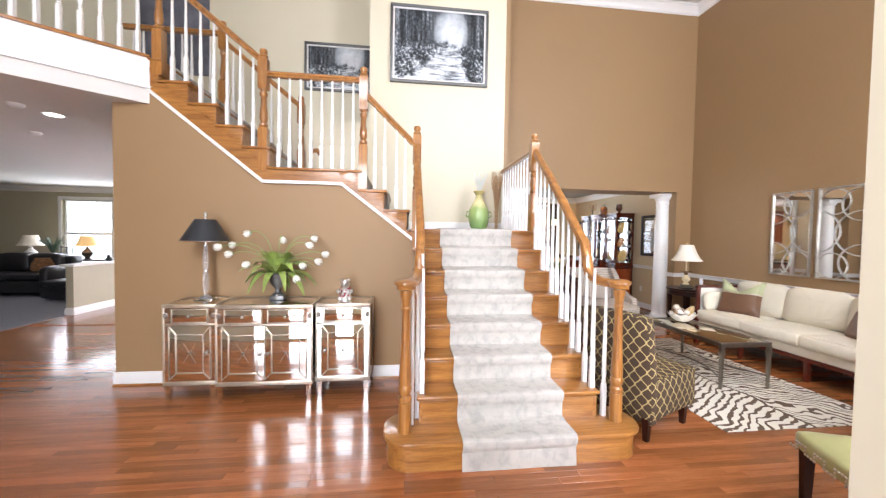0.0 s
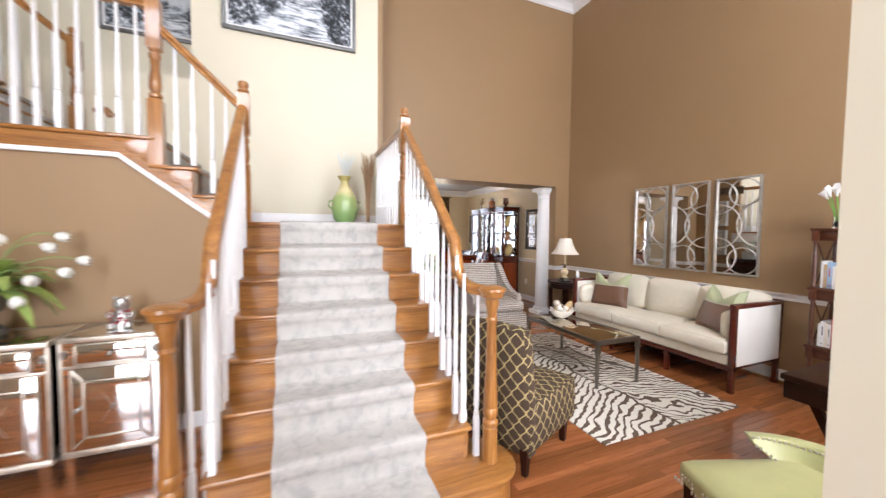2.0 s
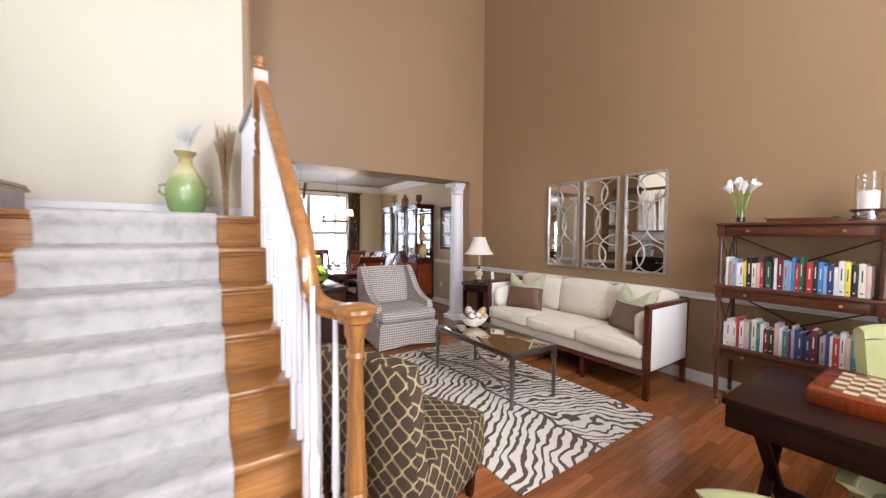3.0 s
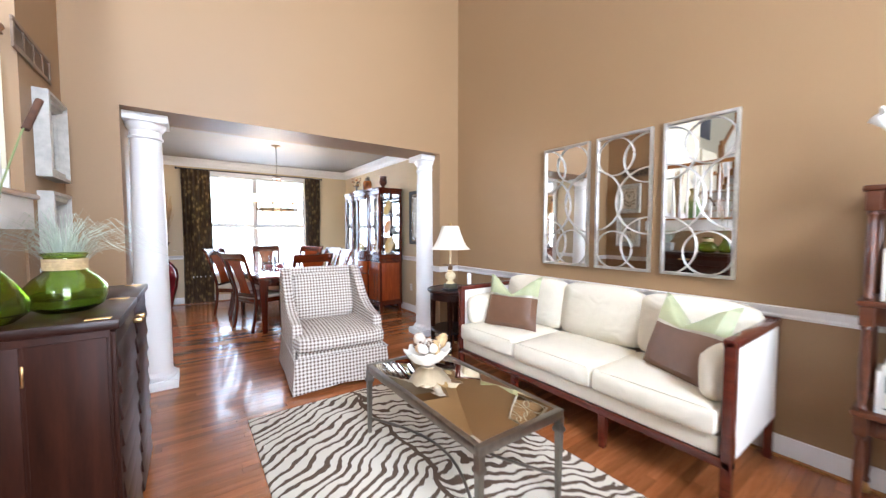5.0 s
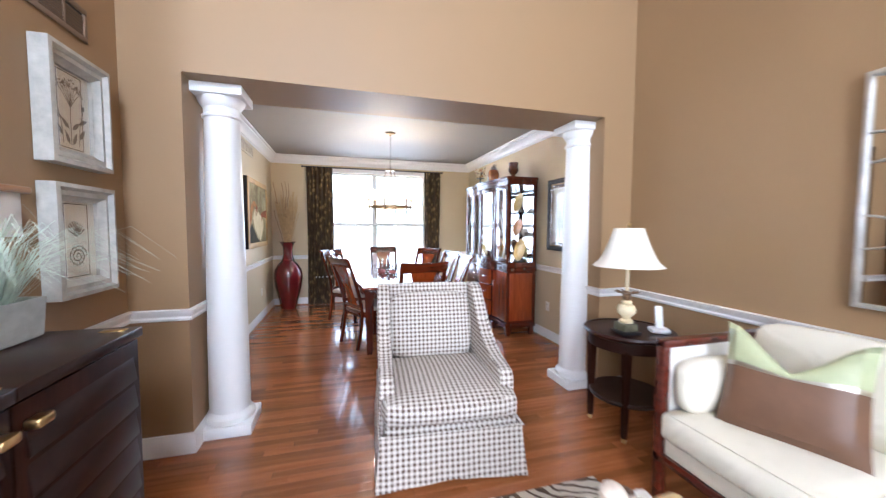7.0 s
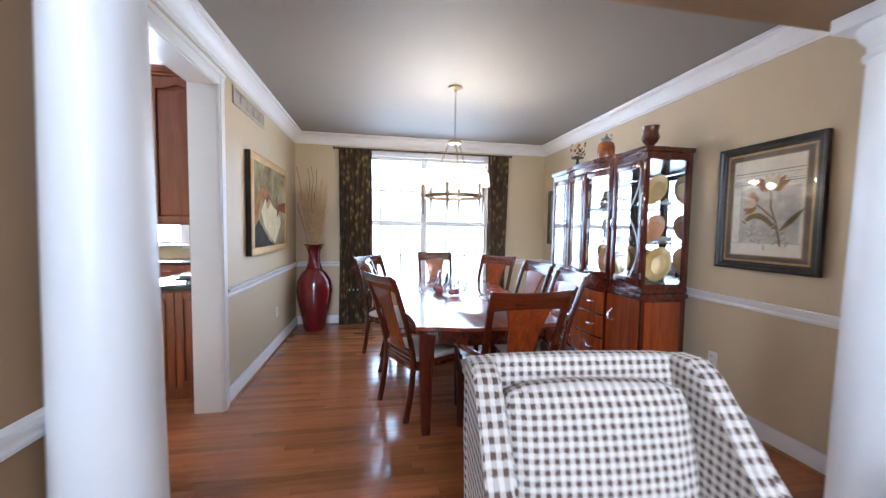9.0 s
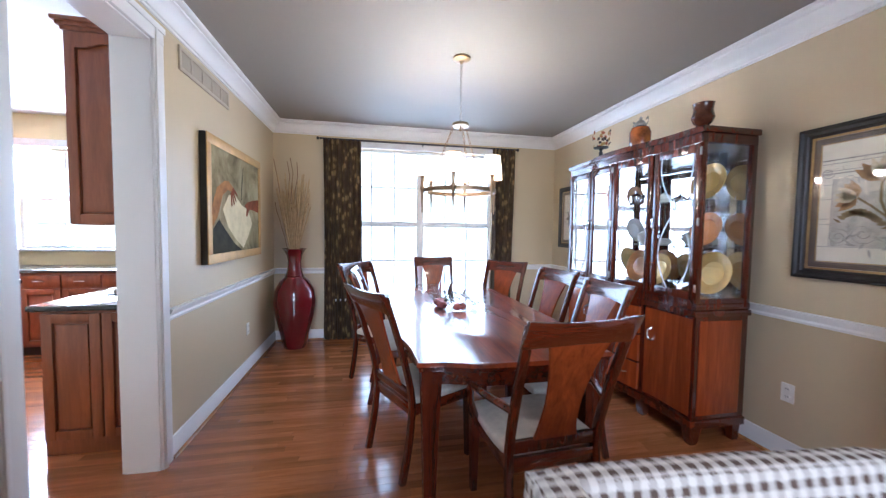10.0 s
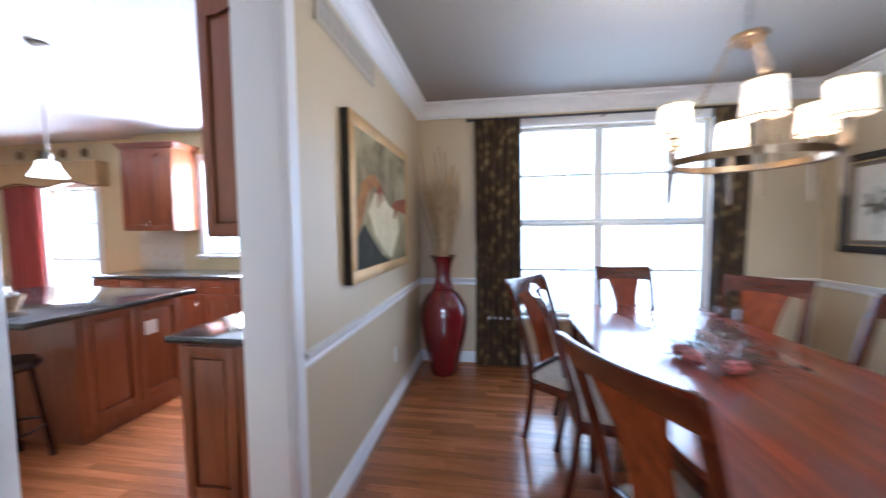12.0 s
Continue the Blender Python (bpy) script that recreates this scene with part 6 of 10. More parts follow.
def tulip_urn():
    u = thing("tulip_arrangement", pose(-0.64, 3.83, 0.862), "white tulips with green leaves in a pewter urn", "flowers")
    URN = mat("pewter_urn", (0.16, 0.16, 0.16), 0.4, 0.7, var=0.2, scale=18, bump=0.3, bscale=60)
    part("urn_base", box(-0.065, 0.065, -0.05, 0.05, 0, 0.045, 0.012), URN, u)
    part("urn", lathe([(0.045, 0.045), (0.05, 0.06), (0.028, 0.075), (0.022, 0.10), (0.03, 0.115), (0.065, 0.16), (0.085, 0.22), (0.092, 0.25), (0.10, 0.258), (0.09, 0.262), (0.08, 0.25), (0, 0.24)], 28), URN, u, "dark pewter urn")
    GREEN = mat("tulip_leaf", (0.27, 0.36, 0.085), 0.4, var=0.35, scale=14, bump=0.2, bscale=40)
    PETAL = mat("white_petal", (0.80, 0.79, 0.72), 0.5, var=0.04, scale=20)
    STEM = mat("tulip_stem", (0.24, 0.34, 0.10), 0.5, var=0.15)
    rng = random.Random(11)

    def leaf(ang, l, rise, wd, droop):
        bm = bmesh.new()
        rows = []
        a = radians(ang)
        rad, side = Vector((math.cos(a), math.sin(a) * 0.75, 0)), Vector((-math.sin(a), math.cos(a), 0))
        for i in range(9):
            t = i / 8
            c = rad * (0.03 + l * t) + Vector((0, 0, 0.24 + rise * math.sin(min(1, t * 1.25) * math.pi / 2) - droop * t ** 3))
            w = wd * (math.sin(math.pi * (0.12 + 0.86 * t)) ** 0.8)
            rows.append((bm.verts.new(c - side * w + Vector((0, 0, 0.012 * (1 - t)))), bm.verts.new(c), bm.verts.new(c + side * w + Vector((0, 0, 0.012 * (1 - t))))))
        for r0, r1 in zip(rows, rows[1:]):
            bm.faces.new((r0[0], r0[1], r1[1], r1[0]))
            bm.faces.new((r0[1], r0[2], r1[2], r1[1]))
        ret = bmesh.ops.extrude_face_region(bm, geom=bm.faces[:])
        bmesh.ops.translate(bm, verts=[g for g in ret["geom"] if isinstance(g, bmesh.types.BMVert)], vec=(0, 0, -0.0015))
        part("leaf", bm, GREEN, u)

    for i in range(39):
        ang = i * 360 / 39 * 1.0 + rng.uniform(-9, 9)
        ring = i % 3
        leaf(ang, (0.27, 0.30, 0.15)[ring] * rng.uniform(0.8, 1.2), (0.13, 0.06, 0.19)[ring] * rng.uniform(0.8, 1.2), rng.uniform(0.032, 0.046), (0.10, 0.20, 0.0)[ring] * rng.uniform(0.6, 1.2))
    heads = [(-0.47, -0.06, 0.50), (-0.38, 0.02, 0.52), (-0.36, -0.10, 0.44), (-0.27, 0.06, 0.63), (-0.20, -0.14, 0.36), (0.02, 0.05, 0.59), (0.29, 0.05, 0.59), (0.27, -0.04, 0.53), (0.40, 0.02, 0.44), (0.36, -0.08, 0.38), (0.24, -0.13, 0.35), (0.20, -0.15, 0.24)]
    petals = {}
    for hx, hy, hz in heads:
        p0, p3 = Vector((hx * 0.06, hy * 0.06, 0.24)), Vector((hx, hy, hz))
        up = max(hz + 0.03, 0.42)
        pts = []
        for i in range(9):
            t = i / 8
            q = p0 * (1 - t) ** 3 + 3 * t * (1 - t) ** 2 * Vector((hx * 0.15, hy * 0.15, up * 0.85)) + 3 * t * t * (1 - t) * Vector((hx * 0.62, hy * 0.62, up + 0.03)) + p3 * t ** 3
            pts.append(q)
        part("stem", tube(pts, 0.0035, 6), STEM, u)
        d = (pts[-1] - pts[-2]).normalized()
        m = Matrix.Translation(p3) @ d.to_track_quat("Z", "Y").to_matrix().to_4x4()
        head = part("tulip_head", lathe([(0.004, -0.008), (0.010, 0.0), (0.006, 0.008)], 10), STEM, u, "white tulip flower", m=m)
        for k in range(6):
            if (k % 2) in petals:
                again(petals[k % 2], head, pose(0, 0, 0, 0, 0, 60 * k))
                continue
            t = bmesh.new()
            g = []
            for i in range(6):
                v = i / 5
                r = 0.008 + 0.026 * math.sin(math.pi * (0.08 + 0.74 * v)) * (1.0 if k % 2 else 0.9)
                w = 0.62 * math.sin(math.pi * (0.2 + 0.75 * v)) ** 0.7
                g.append([t.verts.new((r * math.cos(s * w), r * math.sin(s * w), -0.005 + 0.068 * v)) for s in (-1, -0.4, 0.4, 1)])
            for a0, b0 in zip(g, g[1:]):
                for i in range(3):
                    t.faces.new((a0[i], a0[i + 1], b0[i + 1], b0[i]))
            petals[k % 2] = part("petal", t, PETAL, head, m=pose(0, 0, 0, 0, 0, 60 * k))
    return u


tulip_urn()


def bear_figurine():
    f = thing("bear_figurine", pose(-0.02, 3.82, 0.862), "small silver bear figurine with red berries", "figurine")
    bm = lathe([(0.045, 0), (0.05, 0.02), (0.055, 0.06), (0.045, 0.10), (0.03, 0.115), (0.042, 0.14), (0.045, 0.16), (0.03, 0.19), (0, 0.197)], 18)
    for s in (-1, 1):
        lathe([(0, -0.016), (0.014, -0.008), (0.016, 0), (0.014, 0.008), (0, 0.016)], 10, bm, pose(s * 0.032, 0, 0.19))
        lathe([(0, -0.026), (0.018, -0.014), (0.022, 0), (0.018, 0.014), (0, 0.026)], 10, bm, pose(s * 0.055, -0.02, 0.085))
        lathe([(0, -0.026), (0.02, -0.014), (0.024, 0), (0.02, 0.014), (0, 0.026)], 10, bm, pose(s * 0.045, -0.04, 0.025))
    lathe([(0, -0.018), (0.014, -0.008), (0.016, 0), (0.014, 0.01), (0, 0.018)], 10, bm, pose(0, -0.045, 0.15))
    part("bear", bm, SILVER, f)
    rng = random.Random(4)
    bm = bmesh.new()
    for i in range(26):
        a = rng.uniform(-2.6, -0.5)
        lathe([(0, -0.009), (0.008, 0), (0, 0.009)], 8, bm, pose(0.062 * math.cos(a), 0.062 * math.sin(a), rng.uniform(0.03, 0.13)))
    part("berry_garland", bm, mat("red_berry", (0.33, 0.03, 0.04), 0.35, var=0.2), f, "red berry garland")
    return f


bear_figurine()


# ---- paintings on the stair walls ----
def winter_canvas():
    """Dark woods, snowy banks and a bright stream, in greys."""
    m, nt, b, mp = base_mat("winter_stream_painting", 0.55, spec=0.3)
    s = nt.nodes.new("ShaderNodeSeparateXYZ")
    nt.links.new(mp.outputs[0], s.inputs[0])
    x, z = s.outputs[0], s.outputs[2]
    tc = [q for q in nt.nodes if q.type == "TEX_COORD"][0]

    def field(sx, sz, detail=4):
        q = nt.nodes.new("ShaderNodeMapping")
        nt.links.new(tc.outputs["Object"], q.inputs[0])
        q.inputs["Scale"].default_value = (sx, 1, sz)
        return node_math(nt, "SUBTRACT", noise_of(nt, q, 1.0, detail, 0.65, 0.3).outputs["Fac"], 0.5)

    def lin(a, k, c=0.0, clamp=False):
        o = node_math(nt, "ADD", node_math(nt, "MULTIPLY", a, k), c)
        o.node.use_clamp = clamp
        return o

    def blend(a, c, f):
        return node_math(nt, "ADD", a, node_math(nt, "MULTIPLY", node_math(nt, "SUBTRACT", c, a), f))

    broad, fine, trunks, flow = field(6, 6, 6), field(30, 26, 5), field(16, 1.3), field(3.5, 24, 5)
    add = lambda a, c: node_math(nt, "ADD", a, c)
    side = lin(add(node_math(nt, "ABSOLUTE", lin(x, 1, -0.14)), lin(broad, 0.25)), 7.0, -1.3, True)
    upper = lin(add(z, lin(broad, 0.28)), 9.0, 0.3, True)
    dx, dz = lin(x, 1, -0.17), lin(z, 1, -0.2)
    glow = lin(add(node_math(nt, "MULTIPLY", dx, dx), node_math(nt, "MULTIPLY", dz, dz)), -9.0, 1.0, True)
    sky_v = add(lin(glow, 0.5, 0.3), lin(broad, 0.6))
    tree_v = add(lin(trunks, 2.0, 0.13), lin(fine, 1.1))
    fall = lin(z, -1.0, 0.07, True)
    mid = node_math(nt, "ABSOLUTE", node_math(nt, "SUBTRACT", x, lin(z, 0.35, 0.14)))
    water = lin(add(node_math(nt, "SUBTRACT", lin(fall, 0.9, 0.02), mid), lin(broad, 0.35)), 9.0, 0.2, True)
    water_v = add(lin(flow, 2.4, 0.70), lin(fine, 0.5))
    bank_v = add(add(lin(broad, 2.4, 0.27), lin(fine, 2.8)), lin(x, -0.15))
    tot = blend(blend(bank_v, water_v, water), blend(sky_v, tree_v, side), upper)
    r = ramp(nt, [(0.0, (0.012, 0.014, 0.016)), (0.35, (0.09, 0.10, 0.11)), (0.62, (0.40, 0.43, 0.46)), (0.9, (0.78, 0.80, 0.82))])
    nt.links.new(tot, r.inputs[0])
    nt.links.new(r.outputs[0], b.inputs["Base Color"])
    return m


def painting(name, x0, x1, z0, z1, y, canvas, label):
    p = thing(name, pose((x0 + x1) / 2, y, (z0 + z1) / 2), label, "painting")
    w, h = x1 - x0, z1 - z0
    for nm, o, t, mt in (("frame", 0.0, 0.034, mat("dark_silver_frame", (0.15, 0.15, 0.145), 0.4, 0.6, var=0.2, scale=20)), ("liner", 0.034, 0.022, mat("white_liner", (0.72, 0.71, 0.68), 0.6))):
        bm = bmesh.new()
        d = 0.05 if nm == "frame" else 0.03
        a, b = w / 2 - o, h / 2 - o
        box(-a, a, -d, 0, -b, -b + t, 0.005, bm)
        box(-a, a, -d, 0, b - t, b, 0.005, bm)
        box(-a, -a + t, -d, 0, -b + t, b - t, 0.005, bm)
        box(a - t, a, -d, 0, -b + t, b - t, 0.005, bm)
        part(nm, bm, mt, p)
    part("canvas", box(-w / 2 + 0.05, w / 2 - 0.05, -0.02, 0, -h / 2 + 0.05, h / 2 - 0.05), canvas, p, "grey winter stream landscape")
    return p


WINTER = winter_canvas()
painting("winter_painting", 0.332, 1.675, 3.575, 4.61, LAND_Y - 0.004, WINTER, "black and white winter stream painting, silver frame")
painting("woodland_painting", -1.04, 0.05, 3.78, 4.53, 6.30, WINTER, "dark woodland painting on the upper wall")


def landing_vase():
    v = thing("landing_vase", pose(1.50, 4.86, LZ + 0.016), "green and cream ceramic vase with pale sprigs", "vase")
    m, nt, b, mp = base_mat("green_cream_glaze", 0.2, coat=0.5)
    s = nt.nodes.new("ShaderNodeSeparateXYZ")
    nt.links.new(mp.outputs[0], s.inputs[0])
    n = noise_of(nt, mp, 14, 4)
    t = node_math(nt, "ADD", node_math(nt, "MULTIPLY", s.outputs[2], 2.1), node_math(nt, "MULTIPLY", n.outputs["Fac"], 0.25))
    r = ramp(nt, [(0.15, (0.20, 0.36, 0.12)), (0.6, (0.33, 0.42, 0.15)), (0.72, (0.66, 0.58, 0.30)), (0.95, (0.38, 0.32, 0.10))])
    nt.links.new(t, r.inputs[0])
    nt.links.new(r.outputs[0], b.inputs["Base Color"])
    part("body", lathe([(0, 0), (0.07, 0), (0.10, 0.05), (0.115, 0.13), (0.105, 0.21), (0.07, 0.28), (0.04, 0.33), (0.036, 0.37), (0.058, 0.40), (0.062, 0.41), (0.03, 0.40), (0.028, 0.36), (0, 0.34)], 28), m, v)
    for sx in (-1, 1):
        part("handle", tube([(sx * 0.10, 0, 0.20), (sx * 0.135, 0, 0.19), (sx * 0.14, 0, 0.15), (sx * 0.112, 0, 0.13)], 0.008, 8), m, v)
    rng = random.Random(6)
    bm = bmesh.new()
    for i in range(34):
        a, k = rng.random() * 6.28, rng.random()
        p = [Vector((0, 0, 0.34)), Vector((0.04 * math.cos(a) * k, 0.04 * math.sin(a) * k, 0.46)), Vector((0.10 * math.cos(a) * k, 0.10 * math.sin(a) * k, 0.54 + 0.10 * rng.random()))]
        tube(p, 0.0012, 4, bm)
        for j in range(5):
            q = p[1].lerp(p[2], 0.3 + 0.14 * j)
            lathe([(0, -0.004), (0.0045, 0), (0, 0.004)], 5, bm, Matrix.Translation(q + Vector((rng.uniform(-0.01, 0.01), rng.uniform(-0.01, 0.01), 0))))
    part("sprig", bm, mat("pale_sprig", (0.66, 0.70, 0.68), 0.8, var=0.1), v, "pale dried sprigs")
    v.scale = (1.18, 1.18, 1.22)
    return v


landing_vase()


def reed_bundle():
    v = thing("dried_reeds", pose(1.77, 5.0, LZ + 0.001), "tall bundle of dried brown reeds standing upright", "dried reeds")
    rng = random.Random(8)
    R = mat("dried_reed", (0.40, 0.25, 0.13), 0.9, var=0.25, scale=20)
    bm = bmesh.new()
    for i in range(110):
        a, k = rng.random() * 6.28, rng.random() ** 0.5
        h = 0.58 + 0.24 * rng.random()
        tube([(0.018 * k * math.cos(a), 0.018 * k * math.sin(a), 0), (0.022 * k * math.cos(a), 0.022 * k * math.sin(a), 0.30), (0.05 * k * math.cos(a), 0.05 * k * math.sin(a), 0.55), (0.085 * k * math.cos(a), 0.085 * k * math.sin(a), h)], 0.0022, 4, bm)
    part("reeds", bm, R, v)
    part("tie", tube([(0.026 * math.cos(a * math.pi / 8), 0.026 * math.sin(a * math.pi / 8), 0.28) for a in range(16)], 0.006, 6, closed=True), R, v)
    return v


reed_bundle()


# ---- study corner of the living room ----
def etagere(y0):
    """Open shelves with turned posts, drawers and crossed backs; y0 is the end away from the window."""
    X0, X1, W = 5.20, 5.575, 0.92
    e = thing("bookshelf", pose(X0, y0 - W, 0), "walnut etagere with drawers and crossed back bars", "bookshelf", "etageres")
    d = X1 - X0
    for nm, z in (("shelf", 0.51), ("shelf", 1.02), ("top", 1.54)):
        part(nm, box(-0.012, d + 0.0, -0.012, W + 0.012, z + 0.0, z + 0.025, 0.006), SHELFWOOD, e)
        bm = bmesh.new()
        box(0.02, 0.034, 0.02, W - 0.02, z - 0.085, z, 0.003, bm)
        box(0.02, d - 0.02, 0.02, 0.034, z - 0.085, z, 0.003, bm)
        box(0.02, d - 0.02, W - 0.034, W - 0.02, z - 0.085, z, 0.003, bm)
        box(d - 0.034, d - 0.02, 0.02, W - 0.02, z - 0.085, z, 0.003, bm)
        part("apron", bm, SHELFWOOD, e)
        dr = part("drawer", box(0.010, 0.021, 0.07, W - 0.07, z - 0.075, z - 0.012, 0.003), SHELFWOOD, e)
        for y in (0.20, W - 0.20):
            part("knob", lathe([(0.004, 0), (0.005, 0.01), (0.011, 0.016), (0.01, 0.022), (0, 0.026)], 12, m=pose(0.010, y, z - 0.043, 0, -90)), BRASS, dr, "brass ring pull")
        for x in (0.02, d - 0.02):
            for y in (0.02, W - 0.02):
                part("post_block", box(x - 0.023, x + 0.023, y - 0.023, y + 0.023, z - 0.09, z, 0.004), SHELFWOOD, e)
    for x in (0.02, d - 0.02):
        for y in (0.02, W - 0.02):
            for za, zb in ((0.06, 0.42), (0.535, 0.93), (1.045, 1.45)):
                part("post", lathe([(0.016, za), (0.020, za + 0.015), (0.013, za + 0.03), (0.017, za + 0.08), (0.018, (za + zb) / 2), (0.015, zb - 0.06), (0.012, zb - 0.03), (0.019, zb - 0.015), (0.016, zb)], 12, m=pose(x, y, 0)), SHELFWOOD, e)
            part("caster", lathe([(0.013, 0), (0.02, 0.012), (0.02, 0.03), (0.011, 0.06)], 12, m=pose(x, y, 0)), BRASS, e, "brass caster")
    for za, zb in ((0.535, 0.93), (1.045, 1.45)):
        for s in (0, 1):
            part("cross_bar", tube([(d - 0.02, 0.04, za if s else zb), (d - 0.02, W / 2, (za + zb) / 2), (d - 0.02, W - 0.04, zb if s else za)], 0.007, 6), SHELFWOOD, e)
            part("cross_bar", tube([(0.04, (W - 0.02), za if s else zb), (d - 0.04, (W - 0.02), zb if s else za)], 0.006, 6), SHELFWOOD, e)
    return e


etagere(2.60)
etagere(1.66)

BOOKCOL = [("white", (0.72, 0.70, 0.66)), ("tan", (0.45, 0.30, 0.15)), ("pale blue", (0.25, 0.36, 0.50)), ("cream", (0.72, 0.66, 0.52)), ("yellow", (0.75, 0.62, 0.06)), ("black", (0.02, 0.02, 0.022)), ("grey", (0.34, 0.34, 0.35)), ("red", (0.45, 0.03, 0.03)),
           ("dark green", (0.03, 0.11, 0.06)), ("navy", (0.03, 0.05, 0.16)), ("teal", (0.05, 0.22, 0.22)), ("maroon", (0.16, 0.02, 0.03)), ("blue", (0.05, 0.22, 0.46)), ("pink", (0.62, 0.40, 0.40))]
BOOKMATS = [(n, mat("cover_" + n.replace(" ", "_"), c, 0.45, var=0.06, scale=20)) for n, c in BOOKCOL]
PAGES = mat("book_pages", (0.70, 0.66, 0.56), 0.9, var=0.05, scale=60)
TITLE = mat("gilt_title", (0.70, 0.60, 0.38), 0.5, var=0.1)


def book(y, z, t, h, d, k, lean=0.0):
    n, mt = BOOKMATS[k]
    b = thing("book", pose(5.235, y, z, lean), n + " hardback book standing on the shelf", "book", "books on the etagere")
    bm = bmesh.new()
    box(0, 0.004, -t, 0, 0, h, 0.0015, bm)
    box(0.003, d, -t, -t + 0.003, 0, h, 0.001, bm)
    box(0.003, d, -0.003, 0, 0, h, 0.001, bm)
    part("cover", bm, mt, b)
    part("pages", box(0.004, d - 0.004, -t + 0.003, -0.003, 0.003, h - 0.004), PAGES, b)
    if t > 0.02:
        ink = TITLE if k in (5, 7, 8, 9, 11) else BOOKMATS[(k + 5) % 14][1]
        part("title_bar", box(-0.0008, 0.0004, -t * 0.62, -t * 0.38, h * 0.45, h * 0.8), ink, b)
        part("author_bar", box(-0.0008, 0.0004, -t * 0.7, -t * 0.3, h * 0.10, h * 0.14), ink, b)


rng = random.Random(21)
orders = ([0, 1, 2, 0, 0, 4, 5, 3, 13, 7, 5, 8, 5, 0, 11, 2, 2, 12, 7, 8, 5, 7, 5, 12, 2, 9], [0, 0, 3, 0, 7, 0, 13, 10, 3, 10, 0, 11, 5, 13, 0, 10, 11, 6, 9, 9, 5, 9, 11, 5, 6, 9])
for z, order in ((1.045, orders[0]), (0.535, orders[1])):
    y = 2.545
    for k in order + order[3:] + order[:9]:
        t = rng.uniform(0.013, 0.033)
        if y - t < 1.73:
            break
        book(y, z + 0.0005, t, rng.uniform(0.19, 0.255), rng.uniform(0.14, 0.17), k)
        y -= t + 0.0015
for z in (1.045, 0.535):
    y = 1.60
    for i in range(18):
        t = rng.uniform(0.014, 0.033)
        book(y, z + 0.0005, t, rng.uniform(0.19, 0.25), 0.15, rng.randrange(14))
        y -= t + 0.0015


def calla_vase():
    v = thing("calla_vase", pose(5.34, 2.49, 1.566), "white calla lilies in a small glass vase", "flowers")
    part("glass", lathe([(0, 0), (0.035, 0), (0.036, 0.10), (0.033, 0.10), (0.032, 0.008), (0, 0.008)], 20, close=False), GLASS, v)
    part("pebbles", lathe([(0, 0.008), (0.031, 0.008), (0.031, 0.05), (0, 0.055)], 14), mat("black_pebble", (0.02, 0.02, 0.02), 0.4, var=0.3, scale=60, bump=0.6, bscale=90), v)
    PETAL = mat("calla_petal", (0.80, 0.79, 0.75), 0.45, var=0.03)
    ST = mat("calla_stem", (0.15, 0.34, 0.05), 0.4, var=0.1)
    for i in range(6):
        a = i * 1.05
        dx, dy = 0.05 * math.cos(a), 0.075 * math.sin(a)
        top = Vector((dx, dy, 0.25 + 0.02 * (i % 2)))
        part("stem", tube([(dx * 0.2, dy * 0.2, 0.02), (dx * 0.5, dy * 0.5, 0.15), top], 0.005, 6), ST, v)
        bm = bmesh.new()
        g = []
        for j in range(6):
            t = j / 5
            r = 0.006 + 0.028 * t ** 1.4
            g.append([bm.verts.new((r * math.cos(q * math.pi / 6), r * math.sin(q * math.pi / 6), 0.075 * t + (0.03 * t * t if q in (2, 3, 4) else 0))) for q in range(12)])
        for r0, r1 in zip(g, g[1:]):
            for q in range(12):
                bm.faces.new((r0[q], r0[(q + 1) % 12], r1[(q + 1) % 12], r1[q]))
        d = Vector((dx, dy, 0.12)).normalized()
        part("calla_flower", bm, PETAL, v, "white calla flower", m=Matrix.Translation(top) @ d.to_track_quat("Z", "Y").to_matrix().to_4x4())
    return v


calla_vase()
tray = thing("wooden_tray", pose(5.36, 2.13, 1.566), "dark wooden tray with raised rim", "tray")
bm = box(-0.10, 0.10, -0.16, 0.16, 0, 0.012, 0.004)
for a in ((-0.11, -0.095, -0.17, 0.17), (0.095, 0.11, -0.17, 0.17), (-0.095, 0.095, -0.17, -0.155), (-0.095, 0.095, 0.155, 0.17)):
    box(*a, 0.0, 0.03, 0.004, bm)
part("tray_body", bm, SHELFWOOD, tray)
for s in (-1, 1):
    part("handle", tube([(-0.04, s * 0.165, 0.028), (-0.03, s * 0.20, 0.034), (0.03, s * 0.20, 0.034), (0.04, s * 0.165, 0.028)], 0.006, 6), SHELFWOOD, tray)


def hurricane():
    c = thing("hurricane_candle", pose(5.37, 1.80, 1.566), "white pillar candle in glass hurricane on silver base", "candle")
    part("base", lathe([(0.085, 0), (0.09, 0.012), (0.07, 0.024), (0.078, 0.034), (0.06, 0.046), (0.066, 0.056), (0.086, 0.07), (0.09, 0.08), (0.05, 0.084), (0, 0.084)], 30), CHROME, c)
    part("candle", lathe([(0, 0.084), (0.052, 0.084), (0.053, 0.20), (0.045, 0.207), (0, 0.205)], 24), mat("ivory_wax", (0.78, 0.74, 0.62), 0.5, var=0.03), c)
    part("wick", lathe([(0.0015, 0.2), (0.0015, 0.22)], 5), BLACK, c)
    part("glass", lathe([(0.064, 0.084), (0.066, 0.33), (0.064, 0.33), (0.062, 0.084)], 28, close=False), PANE, c)
    return c


hurricane()


